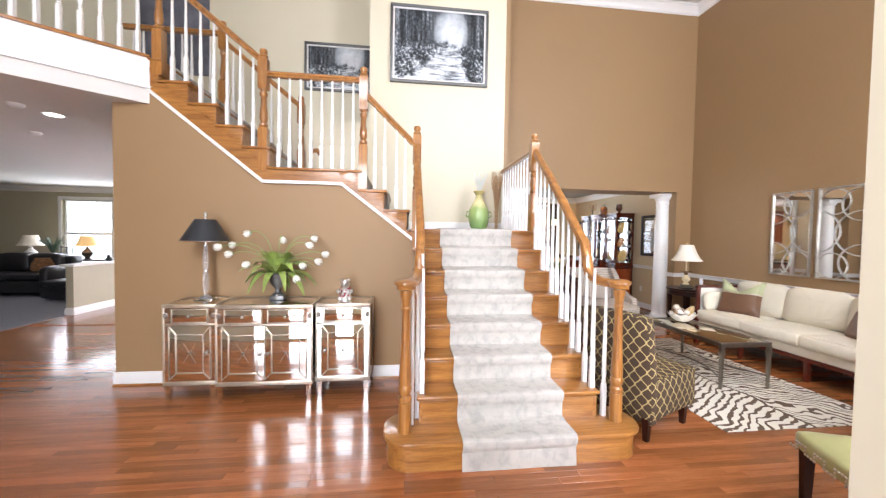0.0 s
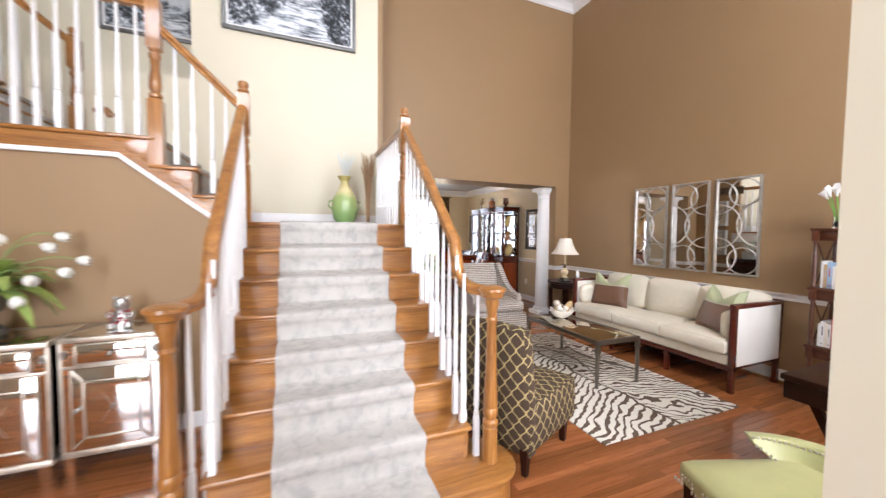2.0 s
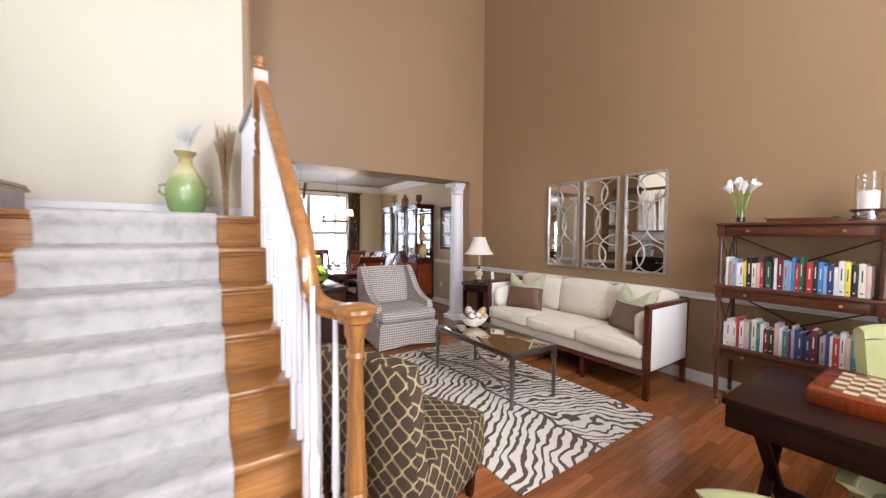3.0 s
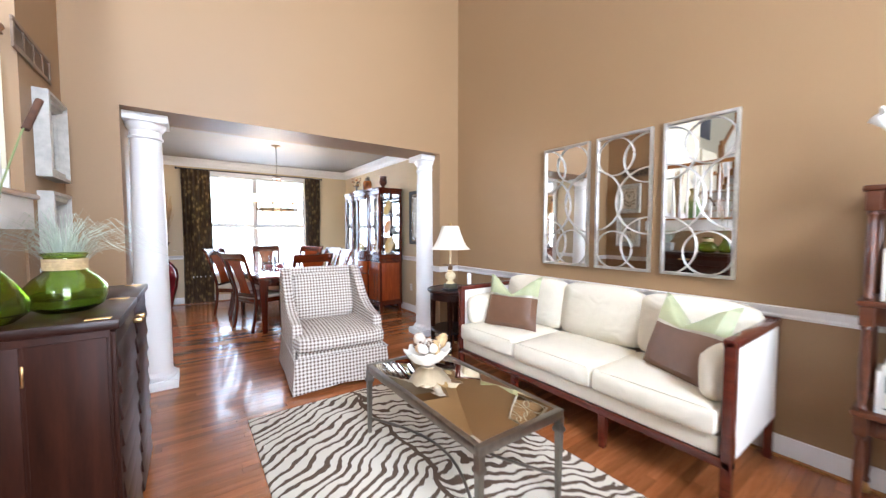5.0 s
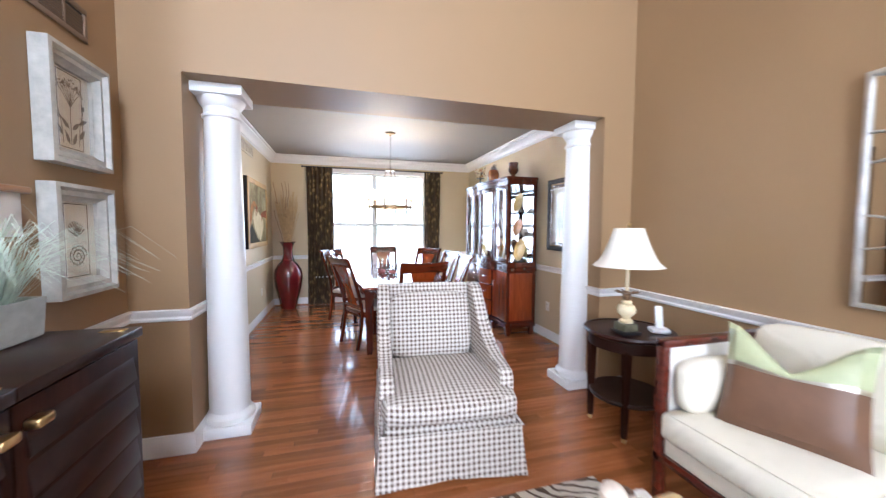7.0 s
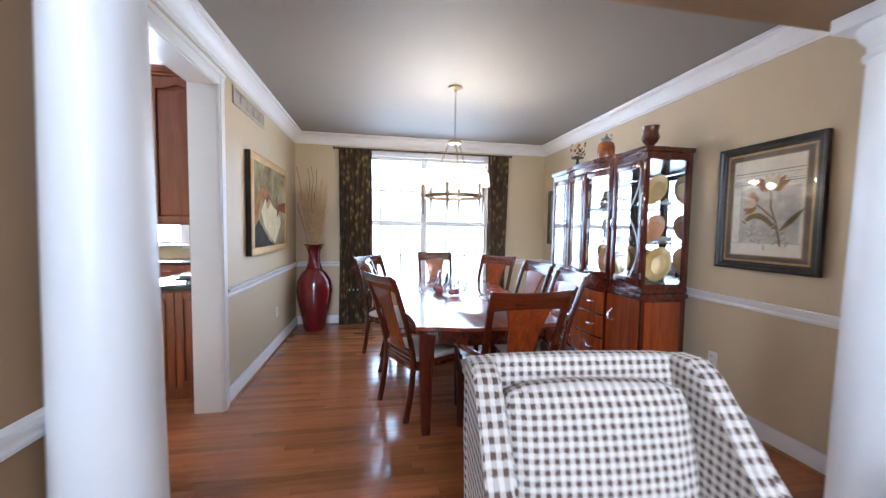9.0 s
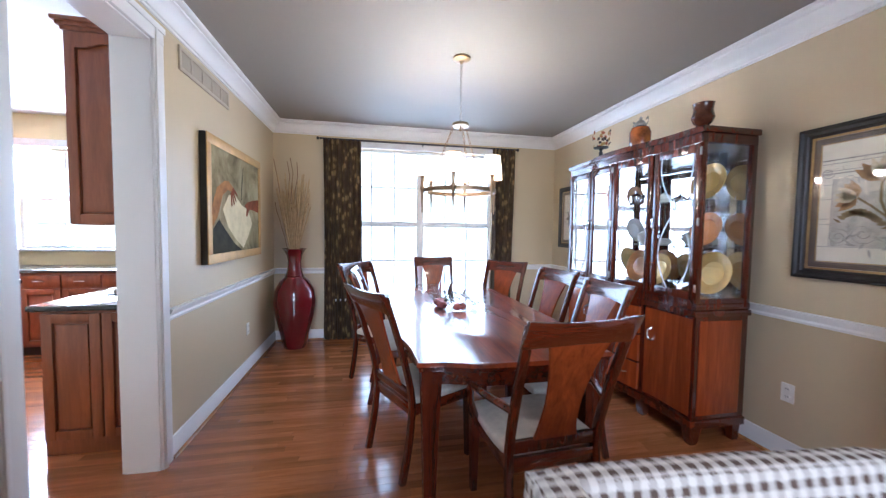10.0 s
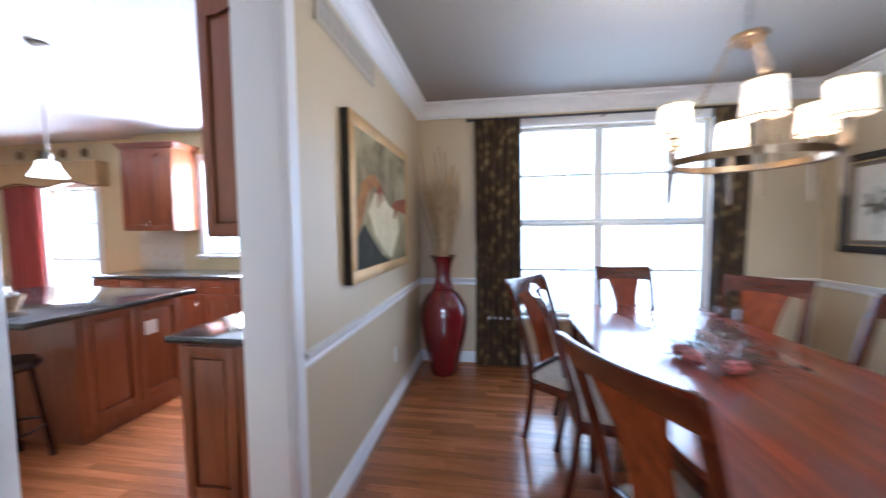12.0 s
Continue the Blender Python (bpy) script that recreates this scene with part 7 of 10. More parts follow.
def desk():
    d = thing("writing_desk", pose(3.45, 0.82, 0), "dark mahogany writing desk with crossed legs", "desk")
    w, l = 0.66, 1.18
    part("top", box(0, w, 0, l, 0.72, 0.75, 0.006), MAHOG, d)
    part("apron", box(0.012, w - 0.012, 0.012, l - 0.012, 0.62, 0.722, 0.004), MAHOG, d)
    for y in (0.10, l - 0.12):
        for s in (0, 1):
            a, b = (0.06, w - 0.06) if s else (w - 0.06, 0.06)
            part("leg", sweep([(a, y + 0.024 * s, 0), (b, y + 0.024 * s, 0.63)], [(-0.012, -0.022), (0.012, -0.022), (0.012, 0.022), (-0.012, 0.022)], up=Vector((0, 1, 0))), MAHOG_Z, d)
        part("foot_rail", box(0.06, w - 0.06, y - 0.01, y + 0.03, 0.10, 0.13, 0.004), MAHOG, d)
    part("stretcher", box(w / 2 - 0.016, w / 2 + 0.016, 0.10, l - 0.10, 0.26, 0.295, 0.006), MAHOG, d)
    return d


desk()


def chess_set():
    c = thing("chess_board", pose(3.69, 1.33, 0.7505), "inlaid wooden chess board box on the desk", "chess board")
    W = 0.45
    part("box", box(0, W, 0, W, 0, 0.062, 0.004), CHERRY_RED, c)
    LIGHT = mat("maple_square", (0.66, 0.50, 0.30), 0.4, var=0.1, scale=30)
    DARK = mat("walnut_square", (0.12, 0.055, 0.025), 0.4, var=0.15, scale=30)
    s = 0.042
    o = (W - 8 * s) / 2
    p = [None, None]
    for i in range(8):
        for j in range(8):
            k = (i + j) % 2
            m = pose(o + i * s, o + j * s, 0.062)
            if p[k] is None:
                p[k] = part("square", box(0.0004, s - 0.0004, 0.0004, s - 0.0004, -0.001, 0.0015), DARK if k else LIGHT, c, m=m)
            else:
                again(p[k], c, m)
    return c


chess_set()


def green_chair(m, tall):
    c = thing("nailhead_chair", m, "sage green leather chair with silver nailhead trim", "chair", "sage green leather chairs")
    part("seat", puff(-0.25, 0.25, -0.33, 0.26, 0.37, 0.48, 0.035, 0.012), GREENHIDE, c)
    for x in (-0.22, 0.20):
        for y in (-0.20, 0.22):
            part("leg", square_turn([(0.014, 0), (0.024, 0.40)], m=pose(x, y, 0)), MAHOG_Z, c)
    top = 0.955 if tall else 0.57
    n = 24

    def rim(u, v, r):
        """A point of the curved back: u across, v up, r the radius."""
        a = u * radians(78)
        low = 0.40 + 0.13 * max(0.0, abs(u) - 0.55) / 0.45
        high = top - 0.02 * abs(u) ** 3
        k = r + 0.045 * v
        return Vector((k * math.sin(a) * 0.92, -0.05 - k * math.cos(a), low + (high - low) * v))

    bm = bmesh.new()
    rings = []
    for i in range(n + 1):
        u = -1 + 2 * i / n
        loop = [rim(u, v, 0.27) for v in (0, 0.25, 0.5, 0.75, 0.96)] + [rim(u, 1.0, 0.28), rim(u, 1.02, 0.295), rim(u, 1.0, 0.31)] + [rim(u, v, 0.32) for v in (0.96, 0.75, 0.5, 0.25, 0)]
        rings.append([bm.verts.new(q) for q in loop])
    for r0, r1 in zip(rings, rings[1:]):
        for i in range(len(r0)):
            j = (i + 1) % len(r0)
            bm.faces.new((r0[i], r0[j], r1[j], r1[i]))
    bm.faces.new(rings[0])
    bm.faces.new(rings[-1][::-1])
    part("backrest", bm, GREENHIDE, c)
    nail = lathe([(0.0075, 0), (0.006, 0.004), (0, 0.006)], 8)
    proto = None

    def stud(p, d):
        nonlocal proto
        mm = Matrix.Translation(p) @ Vector(d).to_track_quat("Z", "Y").to_matrix().to_4x4()
        if proto is None:
            proto = part("nailhead", nail, NAIL, c, "silver nailhead", m=mm)
        else:
            again(proto, c, mm)

    for i in range(41):
        u = -0.98 + 1.96 * i / 40
        q = rim(u, 0.86, 0.27)
        stud(q, Vector((-q.x, -0.05 - q.y, 0)).normalized())
        if abs(u) > 0.62:
            q = rim(u, 0.10, 0.27)
            stud(q, Vector((-q.x, -0.05 - q.y, 0)).normalized())
    for i in range(22):
        stud((0.262, -0.22 + i * 0.0205, 0.392), (1, 0, 0))
        stud((-0.262, -0.22 + i * 0.0205, 0.392), (-1, 0, 0))
    for k in range(4):
        x = -0.225 + 0.12 * k
        for dx, dz in ((0, 0), (0, 0.018), (0, 0.036), (0.02, 0.036), (0.04, 0.036), (0.06, 0.036), (0.06, 0.018), (0.06, 0), (0.08, 0), (0.10, 0)):
            if x + dx < 0.24:
                stud((x + dx, 0.271, 0.392 + dz), (0, 1, 0))
    return c


green_chair(pose(2.786, 1.669, 0, 0, 0, 70), False)
green_chair(pose(4.50, 1.45, 0, 0, 0, 84), True)
green_chair(pose(3.50, 1.31, 0, 0, 0, 110), False)

# ---- dining room ----
TX, TY0, TY1 = 3.95, 7.505, 10.0


def table_outline(grow=0.0, n=16):
    pts = []
    L = TY1 - TY0

    def half(v):
        e = min(v, L - v)
        k = max(0.0, min(1.0, (e - 0.18) / 0.34))
        return 0.525 + 0.05 * (k * k * (3 - 2 * k)) - 0.012 * math.sin(math.pi * min(1, e / 0.18)) + grow

    def end(u):
        a = abs(u)
        k = max(0.0, min(1.0, (0.80 - a) / 0.45))
        return 0.055 * (k * k * (3 - 2 * k)) - 0.010 * math.sin(math.pi * min(1, (1 - a) / 0.22)) * (1 if a > 0.78 else 0) + grow

    for i in range(n + 1):
        u = -1 + 2 * i / n
        pts.append((TX + u * half(0), TY0 - end(u)))
    for i in range(1, 24):
        v = L * i / 24
        pts.append((TX + half(v), TY0 + v))
    for i in range(n + 1):
        u = 1 - 2 * i / n
        pts.append((TX + u * half(0), TY1 + end(u)))
    for i in range(1, 24):
        v = L * (1 - i / 24)
        pts.append((TX - half(v), TY0 + v))
    return pts


def dining_table():
    t = thing("dining_table", pose(0, 0, 0), "glossy cherry dining table with shaped edge", "dining table")
    part("tabletop", prism(table_outline(0.0), 0.738, 0.762, r=0.007), TABLETOP, t, "polished cherry top, mirror glossy")
    part("edge_moulding", prism(table_outline(-0.012), 0.712, 0.739, r=0.006), CHERRY_X, t)
    part("apron", prism(table_outline(-0.05), 0.63, 0.713), CHERRY_X, t)
    for sx in (-1, 1):
        for y in (TY0 + 0.085, TY1 - 0.085):
            part("leg", square_turn([(0.026, 0), (0.03, 0.02), (0.042, 0.45), (0.05, 0.64), (0.052, 0.715)], m=pose(TX + sx * 0.445, y, 0)), CHERRY, t)
    return t


TABLETOP = wood("polished_cherry_top", (0.08, 0.0115, 0.0026), (0.30, 0.050, 0.009), 0.4, 1, 1.0, 0.5, ring=1.2, bump=0.004, spec=0.15)
TABLETOP.node_tree.nodes["Principled BSDF"].inputs["Coat Roughness"].default_value = 0.12
TABLETOP.node_tree.nodes["Principled BSDF"].inputs["Coat IOR"].default_value = 1.5
SEATCLOTH = mat("cream_seat_damask", (0.58, 0.53, 0.44), 0.85, var=0.12, scale=22, bump=0.35, bscale=220)
dining_table()


def curve_bar(pts, w0, w1, d0, d1, bm=None):
    """A bent flat bar through points in the y-z plane at given x; width along x, depth across."""
    bm = bm if bm is not None else bmesh.new()
    n = len(pts)
    rings = []
    for i, (x, y, z) in enumerate(pts):
        t = i / (n - 1)
        w, d = w0 + (w1 - w0) * t, d0 + (d1 - d0) * t
        a = Vector(pts[max(0, i - 1)])
        b = Vector(pts[min(n - 1, i + 1)])
        tan = (b - a).normalized()
        nor = Vector((0, -tan.z, tan.y)).normalized() if abs(tan.z) > 0.01 else Vector((0, 0, 1))
        c = Vector((x, y, z))
        rings.append([bm.verts.new(c + Vector((sx * w / 2, 0, 0)) + nor * sy * d / 2) for sx, sy in ((-1, -1), (1, -1), (1, 1), (-1, 1))])
    for r0, r1 in zip(rings, rings[1:]):
        for i in range(4):
            bm.faces.new((r0[i], r0[(i + 1) % 4], r1[(i + 1) % 4], r1[i]))
    bm.faces.new(rings[0][::-1])
    bm.faces.new(rings[-1])
    return bm


def bevelled(bm, r=0.005):
    bmesh.ops.recalc_face_normals(bm, faces=bm.faces)
    bmesh.ops.bevel(bm, geom=[e for e in bm.edges if len(e.link_faces) == 2 and e.calc_face_angle(0) > 0.9], offset=r, segments=2, affect="EDGES", profile=0.5)
    return bm


def back_y(z):
    """How far back the chair's back leans at a height."""
    return -0.215 - 0.16 * max(0, (z - 0.46) / 0.54) ** 1.25 - 0.06 * max(0, (0.40 - z) / 0.40) ** 1.6


def dining_chair(m, arms=False):
    name = "dining_armchair" if arms else "dining_chair"
    c = thing(name, m, ("cherry dining armchair" if arms else "cherry dining chair") + " with vase splat and cream seat", "dining chair", "dining chairs")
    W = 0.47 if arms else 0.46
    H = 1.05
    for s in (-1, 1):
        pts = []
        for i in range(15):
            z = H * i / 14
            flare = 0.012 * max(0, (z - 0.5)) / 0.5
            pts.append((s * (W / 2 - 0.02 + flare), back_y(z), z))
        part("back_post", bevelled(curve_bar(pts, 0.032, 0.04, 0.038, 0.026)), CHERRY, c)
        part("front_leg", square_turn([(0.016, 0), (0.025, 0.41)], m=pose(s * (W / 2 - 0.02), 0.20, 0)), CHERRY, c)
    n = 12
    bm = bmesh.new()
    rings = []
    for i in range(n + 1):
        u = -1 + 2 * i / n
        bow = -0.022 * (1 - u * u)
        rise = 0.010 * abs(u) ** 2
        x = u * (W / 2 + 0.014)
        z1, z0 = H + 0.015 + rise, H - 0.10 + 0.016 * (1 - u * u)
        y1, y0 = back_y(z1) + bow - 0.012, back_y(z0) + bow
        rings.append([bm.verts.new((x, y0 - 0.013, z0)), bm.verts.new((x, y0 + 0.013, z0)), bm.verts.new((x, y1 + 0.008, z1)), bm.verts.new((x, y1 - 0.018, z1))])
    for r0, r1 in zip(rings, rings[1:]):
        for i in range(4):
            bm.faces.new((r0[i], r0[(i + 1) % 4], r1[(i + 1) % 4], r1[i]))
    bm.faces.new(rings[0])
    bm.faces.new(rings[-1][::-1])
    part("crest_rail", bevelled(bm), CHERRY_CHAIR, c)
    bm = bmesh.new()
    rings = []
    for i in range(13):
        t = i / 12
        z = 0.50 + (H - 0.08 - 0.50) * t
        hw = 0.076 + 0.062 * t ** 1.7 + 0.03 * (1 - t) ** 3 - 0.012 * math.sin(math.pi * t)
        y = back_y(z) - 0.014 * t
        rings.append([bm.verts.new((-hw, y - 0.007, z)), bm.verts.new((hw, y - 0.007, z)), bm.verts.new((hw, y + 0.007, z)), bm.verts.new((-hw, y + 0.007, z))])
    for r0, r1 in zip(rings, rings[1:]):
        for i in range(4):
            bm.faces.new((r0[i], r0[(i + 1) % 4], r1[(i + 1) % 4], r1[i]))
    bm.faces.new(rings[0][::-1])
    bm.faces.new(rings[-1])
    part("splat", bm, CHERRY_RED, c)
    part("back_rail", box(-W / 2 + 0.03, W / 2 - 0.03, back_y(0.48) - 0.012, back_y(0.48) + 0.012, 0.455, 0.51, 0.004), CHERRY, c)
    bm = bmesh.new()
    box(-W / 2 + 0.01, W / 2 - 0.01, 0.185, 0.212, 0.37, 0.435, 0.004, bm)
    for s in (-1, 1):
        x = s * (W / 2 - 0.02)
        box(x - 0.012, x + 0.012, -0.20, 0.19, 0.37, 0.435, 0.004, bm)
    box(-W / 2 + 0.03, W / 2 - 0.03, -0.225, -0.20, 0.37, 0.435, 0.004, bm)
    part("seat_frame", bm, CHERRY_CHAIR, c)
    part("seat", puff(-W / 2 + 0.005, W / 2 - 0.005, -0.205, 0.225, 0.425, 0.485, 0.025, 0.014), SEATCLOTH, c, "cream upholstered seat pad")
    if arms:
        for s in (-1, 1):
            x = s * (W / 2 + 0.045)
            part("arm", tube([(s * (W / 2 - 0.01), back_y(0.66), 0.665), (x, -0.12, 0.672), (x + s * 0.018, -0.02, 0.67), (x + s * 0.014, 0.05, 0.655), (x + s * 0.01, 0.07, 0.63)], 0.018, 10), CHERRY_CHAIR, c)
            part("arm_support", tube([(x + s * 0.01, 0.068, 0.64), (x, 0.08, 0.55), (s * (W / 2 - 0.01), 0.11, 0.41)], 0.016, 10), CHERRY, c)
    return c


CHERRY_CHAIR = wood("cherry_chair_wood", (0.038, 0.0055, 0.0014), (0.14, 0.021, 0.0045), 0.24, 0, 0.8)
proto = dining_chair(pose(3.535, 8.05, 0, 0, 0, -64))
for x, y, a in ((3.48, 8.90, -92), (3.37, 9.24, -128), (4.37, 7.97, 90), (4.43, 8.64, 102), (4.37, 9.32, 130), (3.96, 9.84, 180)):
    copy_thing(proto, pose(x, y, 0, 0, 0, a))
dining_chair(pose(3.985, 7.46, 0, 0, 0, 4), True)


def centrepiece():
    c = thing("candle_centrepiece", pose(3.93, 8.75, 0.763), "glass hurricane with pink fruit and dried leaves", "centrepiece")
    part("hurricane_glass", lathe([(0.045, 0.0), (0.05, 0.004), (0.052, 0.03), (0.075, 0.09), (0.07, 0.13), (0.05, 0.165), (0.055, 0.20), (0.053, 0.20), (0.048, 0.165), (0.068, 0.13), (0.073, 0.09), (0.05, 0.03), (0.043, 0.006)], 28, close=False), PANE, c, "clear glass hurricane")
    part("hurricane_glass", lathe([(0.03, 0.0), (0.032, 0.03), (0.05, 0.08), (0.046, 0.11), (0.036, 0.15), (0.034, 0.15), (0.044, 0.11), (0.048, 0.08), (0.03, 0.03)], 24, close=False, m=pose(-0.06, 0.14, 0)), PANE, c, "clear glass hurricane")
    rng = random.Random(14)
    PINK = mat("pink_fruit", (0.30, 0.075, 0.065), 0.6, var=0.3, scale=25, bump=0.5, bscale=120)
    LEAFY = mat("dried_foliage", (0.09, 0.07, 0.05), 0.9, var=0.4, scale=30, spec=0.04)
    for i in range(7):
        a = rng.uniform(2.6, 5.4)
        r = 0.10 + 0.05 * rng.random()
        part("fruit", lathe([(0, -0.024), (0.018, -0.018), (0.027, 0), (0.018, 0.018), (0, 0.024)], 12), PINK, c, m=pose(r * math.cos(a), r * math.sin(a), 0.027))
    bm = bmesh.new()
    for i in range(420):
        a = rng.random() * 6.28
        r = 0.07 + 0.12 * rng.random() ** 1.5
        p = Vector((r * math.cos(a), r * math.sin(a) * 1.1, 0.004 + 0.06 * rng.random()))
        d = Vector((math.cos(a + rng.uniform(-1, 1)), math.sin(a + rng.uniform(-1, 1)), rng.uniform(-0.1, 0.7))).normalized() * rng.uniform(0.02, 0.055)
        q = p + d
        s = d.cross(Vector((0, 0, 1))).normalized() * 0.005
        z = max(0.002, q.z)
        vs = [bm.verts.new(p), bm.verts.new(p.lerp(q, 0.5) + s), bm.verts.new((q.x, q.y, z)), bm.verts.new(p.lerp(q, 0.5) - s)]
        bm.faces.new(vs)
    tagged(part("foliage", bm, LEAFY, c, "dried brown leaves"), kind="stuff")
    c.scale = (1.3, 1.3, 1.3)
    return c


centrepiece()


# ---- china cabinet ----
FRET = mat("bevelled_glass_strip", (0.82, 0.84, 0.86), 0.2, var=0.05, scale=30, coat=0.6)


def china_cabinet():
    X1, Y0, L = 5.686, 7.765, 1.53
    h = thing("china_cabinet", pose(X1, Y0, 0), "cherry china cabinet with glass doors full of plates", "china cabinet")
    D = 0.43

    def front(y, grow=0.0):
        u = abs(y - L / 2)
        k = max(0.0, 1 - (u / 0.42) ** 2)
        return -D - 0.065 * k - grow

    def plan(grow, y0, y1, back=0.0, n=18):
        pts = [(back, y0), (back, y1)]
        for i in range(n + 1):
            y = y1 + (y0 - y1) * i / n
            pts.append((front(max(0, min(L, y)), grow), y))
        return pts

    part("base_body", prism(plan(-0.02, 0.005, L - 0.005), 0.13, 0.86), CHERRY, h)
    part("base_top", prism(plan(0.012, -0.015, L + 0.015), 0.86, 0.90, r=0.006), CHERRY, h)
    part("base_plinth", prism(plan(0.004, -0.008, L + 0.008), 0.115, 0.17, r=0.004), CHERRY, h)
    part("waist", prism(plan(-0.005, -0.004, L + 0.004), 0.90, 0.945, r=0.006), CHERRY, h)
    for y in (0.03, 0.43, L - 0.43, L - 0.03):
        part("foot", square_turn([(0.022, 0), (0.03, 0.03), (0.04, 0.12)], m=pose(front(y) + 0.045, y, 0)), CHERRY, h)
    for y in (0.04, L - 0.04):
        part("foot", square_turn([(0.024, 0), (0.03, 0.12)], m=pose(-0.04, y, 0)), CHERRY, h)
    part("side_panel", box(-D + 0.05, -0.05, -0.002, 0.006, 0.20, 0.83, 0.003), CHERRY_RED, h, "figured cherry end panel")
    for y0, y1 in ((0.03, 0.41), (L - 0.41, L - 0.03)):
        bm = bmesh.new()
        g = []
        for i in range(9):
            y = y0 + (y1 - y0) * i / 8
            x = front(y) + 0.012
            g.append([bm.verts.new((x, y, 0.19)), bm.verts.new((x, y, 0.84)), bm.verts.new((x + 0.015, y, 0.84)), bm.verts.new((x + 0.015, y, 0.19))])
        for r0, r1 in zip(g, g[1:]):
            for i in range(4):
                bm.faces.new((r0[i], r0[(i + 1) % 4], r1[(i + 1) % 4], r1[i]))
        bm.faces.new(g[0])
        bm.faces.new(g[-1][::-1])
        d = part("door", bm, CHERRY_RED, h, "figured cherry door")
        yk = y1 - 0.05 if y0 < 0.5 else y0 + 0.05
        part("handle", tube([(front(yk) + 0.012, yk, 0.60), (front(yk) - 0.022, yk, 0.62), (front(yk) - 0.026, yk, 0.65), (front(yk) - 0.022, yk, 0.68), (front(yk) + 0.012, yk, 0.70)], 0.006, 8), CHROME, d, "silver bow handle")
    for k in range(3):
        z0 = 0.19 + k * 0.22
        bm = bmesh.new()
        g = []
        for i in range(15):
            y = 0.45 + (L - 0.90) * i / 14
            x = front(y) - 0.002
            g.append([bm.verts.new((x, y, z0)), bm.verts.new((x, y, z0 + 0.205)), bm.verts.new((x + 0.02, y, z0 + 0.205)), bm.verts.new((x + 0.02, y, z0))])
        for r0, r1 in zip(g, g[1:]):
            for i in range(4):
                bm.faces.new((r0[i], r0[(i + 1) % 4], r1[(i + 1) % 4], r1[i]))
        bm.faces.new(g[0])
        bm.faces.new(g[-1][::-1])
        d = part("drawer", bm, CHERRY_RED, h, "bowed cherry drawer")
        for y in (0.58, L - 0.58):
            part("handle", tube([(front(y) + 0.0, y - 0.05, z0 + 0.11), (front(y) - 0.024, y - 0.03, z0 + 0.105), (front(y) - 0.026, y, z0 + 0.102), (front(y) - 0.024, y + 0.03, z0 + 0.105), (front(y) + 0.0, y + 0.05, z0 + 0.11)], 0.005, 8), CHROME, d, "silver bow handle")
    # upper part: frame, mirrored back, glass shelves and four glazed doors
    Z0, Z1 = 0.945, 2.06
    part("cornice", prism(plan(0.015, -0.018, L + 0.018), Z1 - 0.02, Z1 + 0.02, r=0.006), CHERRY, h)
    part("frieze", prism(plan(-0.006, 0.0, L), Z1 - 0.08, Z1 - 0.02), CHERRY, h)
    part("floor_board", prism(plan(-0.006, 0.002, L - 0.002), Z0, Z0 + 0.03), CHERRY, h)
    part("back_panel", box(-0.02, -0.004, 0.01, L - 0.01, Z0 + 0.03, Z1 - 0.08), CHERRY, h)
    part("back_mirror", box(-0.026, -0.020, 0.02, L - 0.02, Z0 + 0.03, Z1 - 0.08), MIRROR, h, "mirrored back")
    for y in (0.0, L - 0.035):
        for x in (-D, -0.04):
            part("corner_post", box(x, x + 0.04, y, y + 0.035, Z0, Z1 - 0.08, 0.003), CHERRY, h)
        p = part("side_glass", box(-D + 0.04, -0.04, y + 0.014, y + 0.018, Z0 + 0.03, Z1 - 0.08), PANE, h)
        p.visible_shadow = False
    for z in (1.30, 1.62):
        p = part("glass_shelf", prism(plan(-0.06, 0.03, L - 0.03, -0.03), z, z + 0.008), PANE, h, "clear glass shelf")
        p.visible_shadow = False
    dw = L / 4
    for k in range(4):
        a, b = k * dw + 0.006, (k + 1) * dw - 0.006
        xa, xb = front(a), front(b)
        th = math.degrees(math.atan2(-(xb - xa), b - a))
        m = pose(xa, a, 0, 0, 0, th)
        w = math.hypot(xb - xa, b - a)
        d = thing("door", m)
        d.parent = h
        bm = bmesh.new()
        e = 0.045
        for q in ((0, e, Z0 + 0.02, Z1 - 0.085), (w - e, w, Z0 + 0.02, Z1 - 0.085), (e, w - e, Z0 + 0.02, Z0 + 0.075), (e, w - e, Z1 - 0.14, Z1 - 0.085)):
            box(-0.004, 0.018, q[0], q[1], q[2], q[3], 0.004, bm)
        part("door_frame", bm, CHERRY, d)
        p = part("door_glass", box(0.006, 0.009, e - 0.004, w - e + 0.004, Z0 + 0.07, Z1 - 0.135), PANE, d)
        p.visible_shadow = False
        if k in (0, 3):
            bm = bmesh.new()
            ww, hh = w - 2 * e, Z1 - 0.135 - Z0 - 0.07
            for ph in (0, 1):
                pts = []
                for i in range(25):
                    t = i / 24
                    s = math.sin(math.pi * (t * 1.5 + 0.10)) * (1 if ph else -1)
                    pts.append((0.004, e + ww * (0.5 + 0.46 * s), Z0 + 0.07 + hh * t))
                tube(pts, 0.0042, 5, bm)
            part("fretwork", bm, FRET, d, "bright curved glazing bars")
        yk = w - 0.022 if k % 2 == 0 else 0.022
        part("handle", tube([(-0.002, yk, 1.42), (-0.028, yk, 1.44), (-0.032, yk, 1.47), (-0.028, yk, 1.50), (-0.002, yk, 1.52)], 0.006, 8), CHROME, d, "silver bow handle")
        for z in (1.02, 1.45, 1.90):
            yy = 0.0 if k % 2 == 0 else w
            part("hinge", box(-0.008, 0.0, yy - 0.006, yy + 0.006, z, z + 0.05, 0.002), PEWTER, d)
    return h


